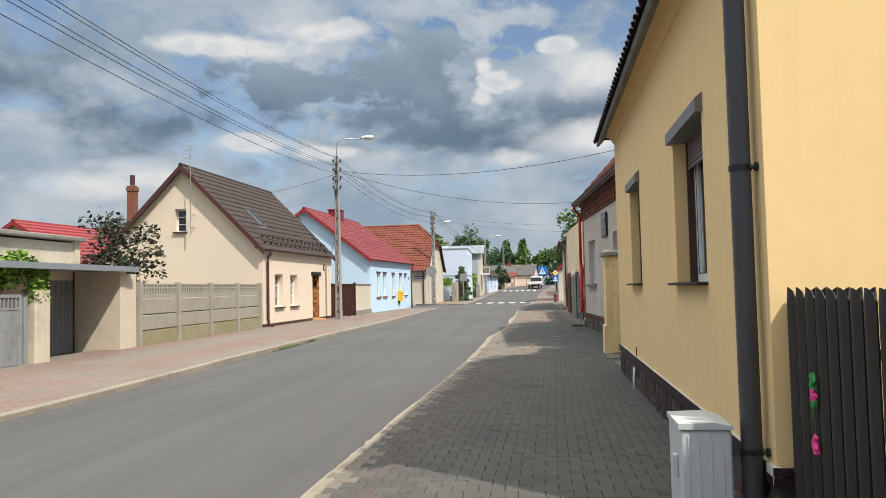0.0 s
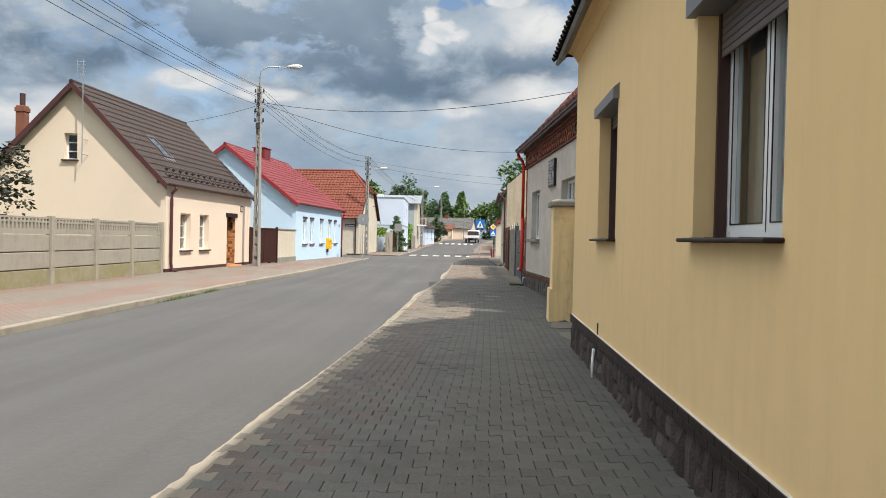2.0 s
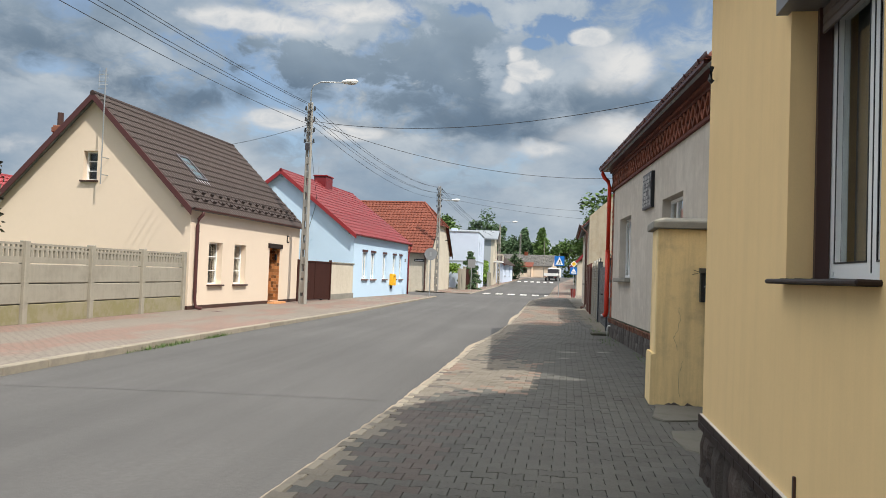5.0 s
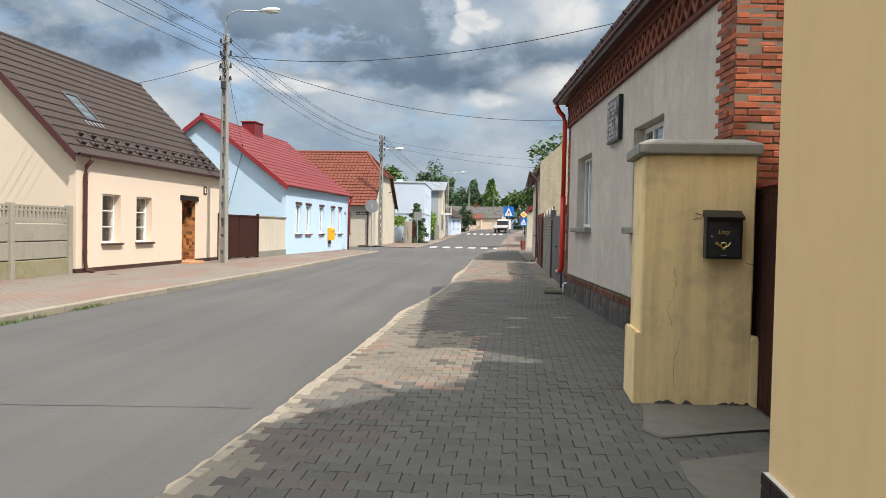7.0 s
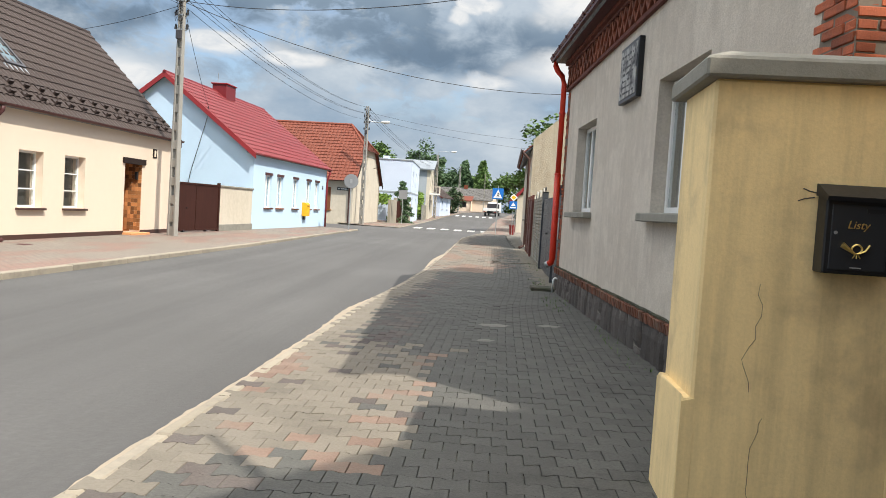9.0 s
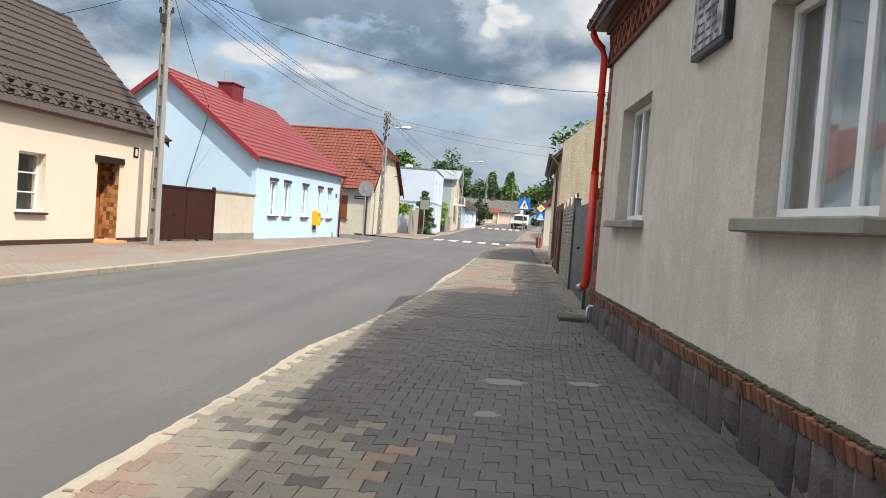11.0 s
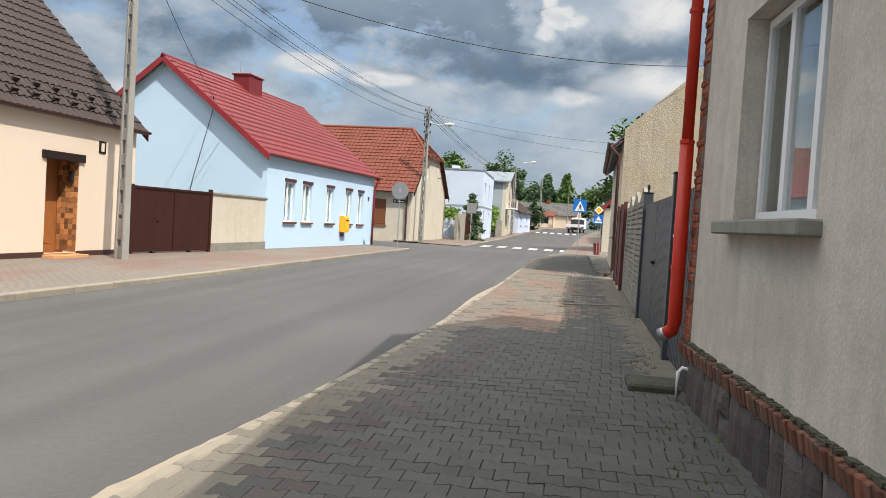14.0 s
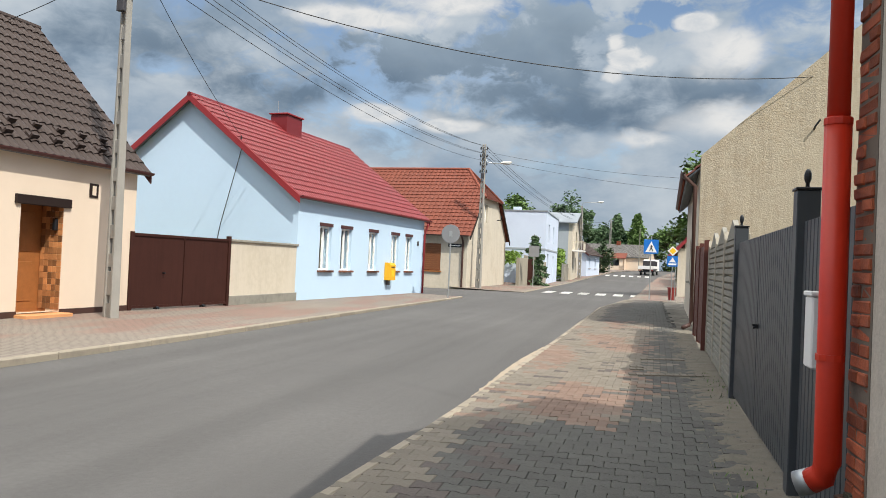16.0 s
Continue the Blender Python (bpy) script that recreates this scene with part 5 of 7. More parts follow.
def house_blue():
    ws = [(1.5, 2.35), (3.1, 3.95), (5.5, 6.3), (7.75, 8.55), (9.35, 10.1)]
    h = simple_house(pose(-9.6, 46.2, 0, 0, 0, -3.8), "pale blue rendered house with crimson metal tile roof", 11.6, 8.4, 3.38, 6.62, "pale_blue", "red_roof", -1, "fascia_red",
                     holes=[(a, b, 1.0, 2.5) for a, b in ws], sill="brick_worn", drapes=False, depth=0.1, over=0.18)
    for a, b in ws:
        part("lintel_board", boxes((0.0, 0.03, a - 0.06, b + 0.06, 2.5, 2.62), bevel=0.006), M["fascia_brown"], h)
        part("sill_board", boxes((0.0, 0.1, a - 0.1, b + 0.1, 0.93, 1.0), bevel=0.008), M["brick_worn"], h)
    c = part("chimney", boxes((-4.4, -3.65, 5.1, 6.3, 5.4, 7.1), bevel=0.01), M["red_roof"], h, "chimney clad in red sheet metal")
    part("chimney_cap", boxes((-4.46, -3.59, 5.04, 6.36, 7.1, 7.16), bevel=0.008), M["fascia_red"], c)
    part("rod", tubes([(-4.2, 5.3, 7.1), (-4.2, 5.3, 7.7)], 0.015, 5), M["galvanised"], c)
    part("downpipe", tubes([(0.24, 11.45, 3.2), (0.23, 11.45, 3.1), (0.1, 11.5, 2.8), (0.08, 11.5, 2.6), (0.08, 11.5, -0.02)], 0.05, 8), M["fascia_red"], h, smooth=True)
    part("cable", tubes([(-2.2, -0.03, 5.0), (-2.3, -0.03, 4.6), (-2.9, -0.03, 2.4), (-3.2, -0.03, 0.8)], 0.012, 5), M["wire"], h)
    part("cable_bracket", tubes([(-2.2, 0.0, 5.0), (-2.15, -0.2, 5.1), (-2.1, -0.25, 5.3)], 0.025, 6), M["black_metal"], h)
    part("house_number", boxes((0.0, 0.02, 10.75, 10.95, 2.15, 2.35)), M["plastic_grey"], h)
    b = thing("post_box", pose(-9.1, 53.6, 0.62, 0, 0, -3.8), "bright yellow wall post box on the blue house", "post box")
    part("body", prisms([(0.0, 0.0), (0.26, 0.0), (0.26, 0.62), (0.18, 0.72), (0.0, 0.72)], "y", -0.28, 0.28), M["postbox_yellow"], b)
    part("slot", boxes((0.262, 0.27, -0.18, 0.18, 0.52, 0.56)), M["black_metal"], b)
    part("panel", boxes((0.26, 0.268, -0.15, 0.15, 0.15, 0.4), bevel=0.004), M["sign_yellow"], b)
    part("bracket", boxes((0.0, 0.1, -0.1, 0.1, -0.2, 0.0)), M["plastic_grey"], b)


house_blue()

# brown gate and low wall between the two houses
gt = thing("gate", pose(-10.2, 38.95, 0, 0, 0, -8.0), "dark red-brown sheet metal double gate", "gate")
for i in range(2):
    leaf = part("gate_leaf", boxes((-0.02, 0.02, 0.05 + i * 1.67, 1.68 + i * 1.67, 0.08, 1.82)), M["brown_gate"], gt)
    for z in (0.08, 1.76):
        part("gate_rim", boxes((0.02, 0.045, 0.05 + i * 1.67, 1.68 + i * 1.67, z, z + 0.06)), M["brown_gate"], leaf)
    part("roller", tubes([(0.03, 0.8 + i * 1.6, 0.05), (0.03, 0.88 + i * 1.6, 0.05)], 0.06, 8), M["black_metal"], leaf)
part("post", boxes((-0.05, 0.05, 3.36, 3.46, -0.1, 1.9)), M["brown_gate"], gt)
part("post", boxes((-0.05, 0.05, -0.05, 0.05, -0.1, 1.85)), M["brown_gate"], gt)
part("handle", tubes([(0.03, 1.0, 0.9), (0.1, 1.0, 0.9)], 0.02, 6), M["black_metal"], gt)
lw = thing("low_wall", pose(-9.74, 42.42, 0, 0, 0, -2.0), "tan rendered low garden wall with stone coping", "wall")
part("wall", wall("x", -0.3, 0.3, 0.0, 3.85, 0.28, 1.76), M["old_plaster"], lw)
part("base", boxes((-0.3, 0.04, 0.0, 3.85, -0.2, 0.28), bevel=0.01), M["concrete_old"], lw)
part("coping", boxes((-0.35, 0.05, -0.04, 3.85, 1.76, 1.83), bevel=0.012), M["concrete_old"], lw)

concrete_fence("fence", pose(-10.75, 20.0, 0.02, 0, 0, 0), 4, 2.4, 1.78, "weathered grey concrete slab fence with pierced top")


def shed():
    h = thing("shed", pose(0, 0, 0), "old rendered outbuilding with recessed weathered wooden door", "shed")
    part("wall", boxes((-12.35, -10.72, 19.0, 19.3, -0.2, 2.12)), M["shed_plaster"], h)
    part("wall", boxes((-10.95, -10.75, 19.3, 19.9, -0.2, 2.05)), M["shed_plaster"], h)
    part("wall", wall("x", -12.35, 0.3, 13.0, 19.0, -0.2, 2.9, [(17.65, 19.0, -0.2, 1.9)]), M["shed_plaster"], h)
    part("wall", boxes((-18, -12.0, 19.0, 19.25, 2.12, 2.95)), M["shed_plaster"], h)
    part("wall", boxes((-18, -12.0, 19.0, 19.2, -0.2, 2.12)), M["shed_plaster"], h)
    part("wall", boxes((-18.2, -18.0, 13.0, 19.2, -0.2, 2.9)), M["shed_plaster"], h)
    part("roof", boxes((-18.2, -11.85, 12.6, 19.4, 2.95, 3.06), bevel=0.02), M["concrete_old"], h, "flat felted roof slab")
    part("porch_roof", boxes((-12.05, -10.5, 13.0, 19.5, 2.14, 2.22), bevel=0.01), M["tin"], h, "rusty grey tin canopy")
    part("porch_edge", boxes((-10.5, -10.46, 13.0, 19.5, 2.1, 2.24)), M["tin"], h)
    d = part("door", boxes((-12.1, -12.05, 17.66, 18.99, -0.02, 1.9)), M["old_wood"], h, "weathered blue-grey plank door")
    for i in range(10):
        y = 17.66 + i * 0.133
        part("plank", boxes((-12.05, -12.025, y + 0.004, y + 0.129, 0.0, 1.88), bevel=0.004), M["old_wood"], d)
    part("cross_rail", boxes((-12.025, -12.0, 17.7, 18.95, 0.42, 0.52)), M["old_wood"], d)
    p = thing("gate_pillar", pose(-10.8, 15.65, 0), "crumbling concrete gate pillar", "pillar")
    part("shaft", boxes((-0.2, 0.18, -0.25, 0.27, -0.2, 1.65), bevel=0.03), M["shed_plaster"], p)
    g = thing("gate", pose(-10.8, 15.35, 0), "grey painted sheet metal gate with pierced top", "gate")
    part("gate_sheet", boxes((-0.02, 0.02, -3.2, -0.2, 0.05, 1.25)), M["old_gate"], g)
    part("frame", boxes((-0.03, 0.03, -0.28, -0.2, 0.0, 1.55), (-0.03, 0.03, -3.2, -0.28, 1.48, 1.55), (-0.03, 0.03, -3.2, -0.28, 1.22, 1.27)), M["old_gate"], g)
    for i in range(24):
        part("bar", boxes((-0.015, 0.015, -3.15 + i * 0.12, -3.1 + i * 0.12, 1.27, 1.48)), M["old_gate"], g)
    part("post", boxes((-0.06, 0.06, -0.17, -0.05, -0.1, 1.5)), M["old_gate"], g)


shed()


def leaves(points, size, rng, droop=0.3):
    """Small folded leaves, each two triangles pairs, round the points."""
    verts, faces = [], []
    for p in points:
        s = size * rng.uniform(0.6, 1.35)
        a = rng.uniform(0, 2 * math.pi)
        d = Vector((math.cos(a), math.sin(a), rng.uniform(-droop - 0.5, 0.5))).normalized()
        e = d.cross(Vector((rng.uniform(-1, 1), rng.uniform(-1, 1), rng.uniform(-0.2, 1)))).normalized()
        up = d.cross(e)
        i = len(verts)
        verts += [p - d * s * 0.6, p + e * s * 0.38 + up * s * 0.12, p + d * s * 0.7, p - e * s * 0.38 + up * s * 0.12]
        faces += [(i, i + 1, i + 2), (i, i + 2, i + 3)]
    me = bpy.data.meshes.new("crown")
    me.from_pydata(verts, [], faces)
    return me


def clumped(rng, n, centre, radius, clumps, flat=1.0):
    """Points gathered in clumps on an uneven crown."""
    cs = []
    for _ in range(clumps):
        d = Vector((rng.gauss(0, 1), rng.gauss(0, 1), rng.gauss(0, 1))).normalized()
        r = rng.uniform(0.45, 1.0)
        cs.append((Vector((d.x * radius[0] * r, d.y * radius[1] * r, d.z * radius[2] * r)), rng.uniform(0.16, 0.42)))
    pts = []
    mean = sum(radius) / 3
    for _ in range(n):
        c, s = rng.choice(cs)
        d = Vector((rng.gauss(0, 1), rng.gauss(0, 1), rng.gauss(0, 1) * 0.75)).normalized() * (rng.random() ** 0.45) * s * mean
        pts.append(Vector(centre) + c + d)
    return pts


def tree(x, y, z, h, r, label, material="leaf", n=2600, seed=0, leaf=0.22, name="tree", trunk=None, low=0.35, tall=0.62):
    rng = random.Random(seed)
    t = thing(name, pose(x, y, z), label, "tree" if name == "tree" else "bush")
    trunk = trunk or h * 0.025
    bm = bmesh.new()
    tube(bm, [(0, 0, -0.2), (0.03 * h * rng.uniform(-1, 1), 0.02 * h, h * 0.3), (0.02 * h, 0, h * 0.75)], trunk, 8, r_end=trunk * 0.3)
    for k in range(7):
        a = rng.uniform(0, 6.28)
        z0 = h * rng.uniform(0.22, 0.55)
        tube(bm, [(0, 0, z0), (math.cos(a) * r * 0.35, math.sin(a) * r * 0.35, z0 + h * 0.12), (math.cos(a) * r * 0.8, math.sin(a) * r * 0.8, z0 + h * rng.uniform(0.15, 0.3))], trunk * 0.4, 6, r_end=trunk * 0.1)
    part("trunk", bm, M["bark"], t)
    me = leaves(clumped(rng, n, (0, 0, h * tall), (r, r, h * (1 - tall)), 34), leaf, rng)
    me.materials.append(M[material])
    c = new("crown", me)
    c.parent = t
    return t


def conifer(x, y, z, h, r, label, seed=0, n=2600, material="leaf_dark", leaf=0.2):
    rng = random.Random(seed)
    t = thing("conifer", pose(x, y, z), label, "tree")
    part("trunk", tubes([(0, 0, -0.2), (0, 0, h * 0.97)], h * 0.018, 7, r_end=0.015), M["bark"], t)
    tiers = max(9, int(h * 2.2))
    pts = []
    arms = [(k, rng.uniform(0, 6.28), rng.uniform(0.65, 1.12)) for k in range(tiers) for _ in range(7)]
    for _ in range(n):
        k, a, s = rng.choice(arms)
        f = k / tiers
        f2 = 0.06 + 0.94 * f
        reach = r * (1 - f2) ** 0.85 * s * rng.random() ** 0.5
        pts.append(Vector((math.cos(a) * reach + rng.gauss(0, 0.05 * r), math.sin(a) * reach + rng.gauss(0, 0.05 * r), h * f2 - reach * 0.25 + rng.gauss(0, 0.02 * h))))
    me = leaves(pts, leaf, rng, 0.8)
    me.materials.append(M[material])
    c = new("crown", me)
    c.parent = t
    return t


def hedge(x0, x1, y0, y1, z0, z1, label, material="leaf", n=2500, seed=1, leaf=0.12, name="hedge"):
    rng = random.Random(seed)
    pts = []
    for _ in range(n):
        p = Vector((rng.uniform(x0, x1), rng.uniform(y0, y1), z0 + (z1 - z0) * rng.random() ** 0.7))
        p.z += 0.12 * (z1 - z0) * math.sin(p.y * 2.1 + p.x * 1.7) + rng.gauss(0, 0.05)
        pts.append(p)
    me = leaves(pts, leaf, rng)
    me.materials.append(M[material])
    return tagged(new(name, me), label, "hedge", kind="stuff")


hedge(-12.2, -10.7, 13.2, 15.6, 1.7, 2.35, "bright green ivy spilling over the gate and canopy", "leaf_light", 5200, 3, 0.11, "ivy")
hedge(-10.85, -10.62, 15.35, 15.9, 1.25, 2.0, "bright green ivy hanging over a pillar", "leaf_light", 700, 4, 0.10, "ivy")
tree(-12.3, 21.3, 0, 3.9, 1.35, "dark purple-leaved plum bush behind the fence", "leaf_purple", 3000, 5, 0.12, "bush", 0.06, tall=0.6)


# ---- poles, lamps, wires ----
def concrete_pole(x, y, z, h, label, lamp=None, lattice=True, arms=1):
    p = thing("utility_pole", pose(x, y, z, 0, 0, -4), label, "utility pole")
    bm = bmesh.new()
    w0, w1 = 0.17, 0.085
    for s in (-1, 1):
        box(bm, -0.075, 0.075, s * 0.1 - 0.035, s * 0.1 + 0.035, -0.2, h, bevel=0.01)
    n = int(h / 0.62)
    for k in range(n):
        zc = 0.5 + k * (h - 0.7) / n
        box(bm, -0.06, 0.06, -0.07, 0.07, zc, zc + (0.28 if k else 0.5), bevel=0.006)
    box(bm, -0.06, 0.06, -0.07, 0.07, -0.2, 0.35)
    for v in bm.verts:
        f = 1.25 - 0.5 * max(0, v.co.z) / h
        v.co.x *= f
        v.co.y *= f
    bmesh.ops.rotate(bm, cent=(0, 0, 0), matrix=Matrix.Rotation(radians(72), 3, "Z"), verts=bm.verts)
    part("shaft", bm, M["pole_concrete"], p, "grey concrete pole with pierced web")
    for k in range(arms):
        zc = h - 0.35 - k * 0.45
        arm = part("crossarm", boxes((-0.1, 0.1, -0.09, -0.05, zc, zc + 0.05)), M["galvanised"], p)
        for s in (-1, 1):
            part("bracket", tubes([(s * 0.05, 0, zc), (s * 0.17, 0, zc), (s * 0.19, 0, zc + 0.06)], 0.014, 6), M["galvanised"], p)
            part("insulator", tubes([(s * 0.19, 0, zc + 0.04), (s * 0.19, 0, zc + 0.12), (s * 0.19, 0, zc + 0.2)], 0.05, 8, 0.03), M["wire"], p)
    if arms > 2:
        rr = random.Random(int(y))
        for k in range(5):
            pts = [(rr.uniform(-0.16, 0.16), rr.uniform(-0.14, -0.08), h - 0.2 - k * 0.1)]
            for i in range(5):
                pts.append((rr.uniform(-0.2, 0.2), rr.uniform(-0.2, -0.1), pts[-1][2] - rr.uniform(0.1, 0.35)))
            part("loose_cable", tubes(pts, 0.009, 4), M["wire"], p)
        part("junction_box", boxes((-0.09, 0.09, -0.2, -0.1, h - 2.0, h - 1.72), bevel=0.01), M["plastic_grey"], p)
    if lamp:
        dx, dy, up = lamp
        a = part("lamp_arm", tubes([(0, 0, h - 0.9), (0, 0, h + up * 0.5), (dx * 0.06, dy * 0.06, h + up * 0.8), (dx * 0.3, dy * 0.3, h + up * 0.98), (dx, dy, h + up)], 0.028, 8), M["galvanised"], p, smooth=True)
        d = Vector((dx, dy, 0)).normalized()
        hm = Matrix.Translation((dx, dy, h + up)) @ Matrix.Rotation(math.atan2(d.y, d.x), 4, "Z") @ Matrix.Rotation(radians(-6), 4, "Y")
        bm = bmesh.new()
        bmesh.ops.create_uvsphere(bm, u_segments=14, v_segments=8, radius=1.0)
        bmesh.ops.transform(bm, matrix=hm @ Matrix.Translation((0.28, 0, 0.03)) @ Matrix.Diagonal((0.36, 0.15, 0.10, 1)), verts=bm.verts)
        hd = part("lamp_head", bm, M["lamp_white"], p, "off-white street lamp head", smooth=True)
        bm = bmesh.new()
        bmesh.ops.create_uvsphere(bm, u_segments=12, v_segments=8, radius=1.0)
        bmesh.ops.transform(bm, matrix=hm @ Matrix.Translation((0.36, 0, -0.03)) @ Matrix.Diagonal((0.22, 0.12, 0.08, 1)), verts=bm.verts)
        part("diffuser", bm, M["cabinet"], hd, smooth=True)
    return p


M["lamp_white"] = mat("lamp_white", (0.74, 0.74, 0.70), 0.5, var=0.06, bump=0)
concrete_pole(-9.42, 37.4, -0.03, 8.35, "tall concrete utility pole with street lamp beside the brown gate", (1.25, 0.35, 0.9), arms=4)
concrete_pole(-8.15, 67.0, 0.08, 8.35, "concrete utility pole with street lamp at the side street", (1.0, 0.25, -1.1), arms=4)
concrete_pole(-5.5, 104.5, 0.42, 7.6, "slender grey street lamp pole on the footway", (1.6, 0.2, 0.4), arms=0)
concrete_pole(-3.8, 134.0, 1.2, 7.4, "distant concrete utility pole", None, arms=1)
concrete_pole(-8.6, -9.0, 0.0, 8.35, "concrete utility pole behind", None, arms=3)
for x in (0,):
    sp = thing("street_pole", pose(0.2, 142.0, 1.4), "thin dark pole before the far house", "pole")
    part("shaft", tubes([(0, 0, -0.2), (0, 0, 6.5)], 0.07, 8, r_end=0.05), M["concrete_old"], sp)


def wire(p, q, sag, label="black overhead service cable", r=0.0085, n=18):
    p, q = Vector(p), Vector(q)
    pts = [p.lerp(q, i / n) - Vector((0, 0, sag * 4 * (i / n) * (1 - i / n))) for i in range(n + 1)]
    single("overhead_wire", tubes(pts, r, 5), M["wire"], label, "cable", "overhead wires")


for k, (dz, dx) in enumerate(((0.05, -0.12), (0.0, 0.12), (-0.4, -0.12), (-0.42, 0.12), (-0.85, 0.12))):
    wire((-8.6 + dx, -9, 8.2 + dz), (-9.42 + dx, 37.3, 8.2 + dz), 1.0, "black overhead line wire between poles")
    wire((-9.42 + dx, 37.5, 8.2 + dz), (-8.15 + dx, 66.9, 8.3 + dz), 0.7, "black overhead line wire between poles")
    if k < 4:
        wire((-8.15 + dx, 67.1, 8.3 + dz), (-3.8 + dx, 134, 8.3 + dz), 1.6, "black overhead line wire between poles", 0.011)
wire((-9.3, 37.4, 7.55), (5.6, 28.15, 6.9), 0.72, r=0.011)
wire((-9.3, 37.4, 7.5), (5.0, 44.35, 6.45), 0.84, r=0.011)
wire((-9.5, 37.4, 7.4), (-14.2, 38.6, 6.6), 0.1)
wire((-9.5, 37.4, 8.0), (-11.7, 46.0, 5.3), 0.25)
wire((-8.1, 67.0, 8.0), (14.0, 75.0, 8.0), 0.9)
wire((-8.1, 67.0, 7.6), (16.0, 82.0, 7.6), 0.9)


# ---- past the side street ----
def house_corner():
    """Gable end towards the main road, long side along the side street; a half hip over the gable."""
    h = thing("house", pose(-8.75, 66.4, 0.05, 0, 0, -3.0), "old plastered corner house with orange clay tile roof", "house")
    L, D, E, R = 16.0, 9.4, 3.2, 7.35
    y = D / 2
    k = (R - E) / y
    part("wall", wall("y", 0, 0.4, -L, -0.4, -0.3, E, [(-2.9, -1.6, 0.9, 2.5)]), M["old_plaster"], h)
    s = part("shutter", boxes((-2.88, -1.62, 0.05, 0.12, 0.92, 2.48)), M["wood_door"], h, "closed brown roller shutter")
    for i in range(13):
        part("slat", boxes((-2.86, -1.64, 0.035, 0.05, 0.94 + i * 0.118, 1.05 + i * 0.118), bevel=0.006), M["door_slat"], s)
    part("sill", boxes((-2.98, -1.52, -0.08, 0.1, 0.82, 0.9)), M["wood_door"], h)
    planes = [((0, y, R), Vector((0, k, 1)).normalized()), ((0, y, R), Vector((0, -k, 1)).normalized()), ((0, y, 5.55), Vector((0, 0, 1)))]
    g = wall("x", -0.4, 0.4, 0, D, -0.3, R, [(3.5, 4.2, 4.0, 5.1)], planes)
    part("wall", g, M["gable_plaster"], h)
    window(h, "x", -0.12, -1, 3.5, 4.2, 4.0, 5.1, bars=())
    part("wall", boxes((-L, 0, D - 0.3, D, -0.3, E)), M["old_plaster"], h)
    part("wall", boxes((-L - 0.3, -L, 0, D, -0.3, E)), M["old_plaster"], h)
    part("base", boxes((-L, 0.02, -0.03, 0.0, -0.3, 0.35)), M["old_plaster"], h)
    hip = 1.5
    # the two long slopes, cut by the half hip
    for sgn, o in ((1, -0.35), (-1, D + 0.35)):
        me = tiled((0.25, o, E - 0.35 * k + 0.06), (-1, 0, 0), (0, sgn * (y + 0.35), (y + 0.35) * k), L + 0.25, math.hypot(y + 0.35, (y + 0.35) * k), sub=4, pitch=0.3, course=0.36, amp=0.035, step=0.035)
        bm = bmesh.new()
        bm.from_mesh(me)
        bmesh.ops.bisect_plane(bm, geom=bm.verts[:] + bm.edges[:] + bm.faces[:], plane_co=(-hip, y, R), plane_no=Vector((R - 5.4, 0, hip + 0.25)).normalized(), clear_outer=True)
        bm.to_mesh(me)
        bm.free()
        me.materials.append(M["clay_roof"])
        ob = new("roof", me)
        ob.parent = h
    tri_ = bmesh.new()
    w = (R - 5.4) / k
    tri_.faces.new([tri_.verts.new(c) for c in ((0.28, y - w - 0.1, 5.42), (0.28, y + w + 0.1, 5.42), (-hip, y, R + 0.08))])
    bmesh.ops.solidify(tri_, geom=tri_.faces[:], thickness=0.08)
    part("hip_roof", tri_, M["clay_roof"], h)
    part("ridge", tubes([(-hip, y, R + 0.08), (-L, y, R + 0.08)], 0.11, 8), M["clay_roof"], h)
    for sgn in (-1, 1):
        part("hip_ridge", tubes([(-hip, y, R + 0.1), (0.28, y + sgn * w, 5.45)], 0.1, 8), M["clay_roof"], h)
        board(h, (0.24, y + sgn * (y + 0.3), E - 0.45), (0.24, y + sgn * w, 5.36), 0.2, 0.05, "brown_tile", "verge_board")
    gutter(h, (0.2, -0.42, E - 0.2), (-L, -0.42, E - 0.2), 0.07, "brown_metal")
    part("downpipe", tubes([(-0.25, -0.42, E - 0.25), (-0.25, -0.1, E - 0.6), (-0.25, -0.08, 0.0)], 0.06, 8), M["brown_metal"], h)
    sg = part("street_name_sign", boxes((-1.15, -0.35, -0.03, -0.01, 2.3, 2.5)), M["black_metal"], h, "black street name plate with white text bar")
    part("lettering", boxes((-1.08, -0.95, -0.036, -0.03, 2.37, 2.43), (-0.9, -0.42, -0.036, -0.03, 2.37, 2.43)), M["white_paint"], sg)
    part("insulator_bracket", tubes([(0.02, 6.6, 4.3), (0.3, 6.6, 4.35), (0.35, 6.6, 4.6)], 0.03, 6), M["black_metal"], h)


M["door_slat"] = mat("door_slat", (0.20, 0.075, 0.03), 0.55, var=0.15)
M["gable_plaster"] = mat("gable_plaster", (0.60, 0.55, 0.455), 0.92, var=0.16, s1=0.6, s2=30, col2=(0.48, 0.43, 0.345), streak=0.15)
house_corner()


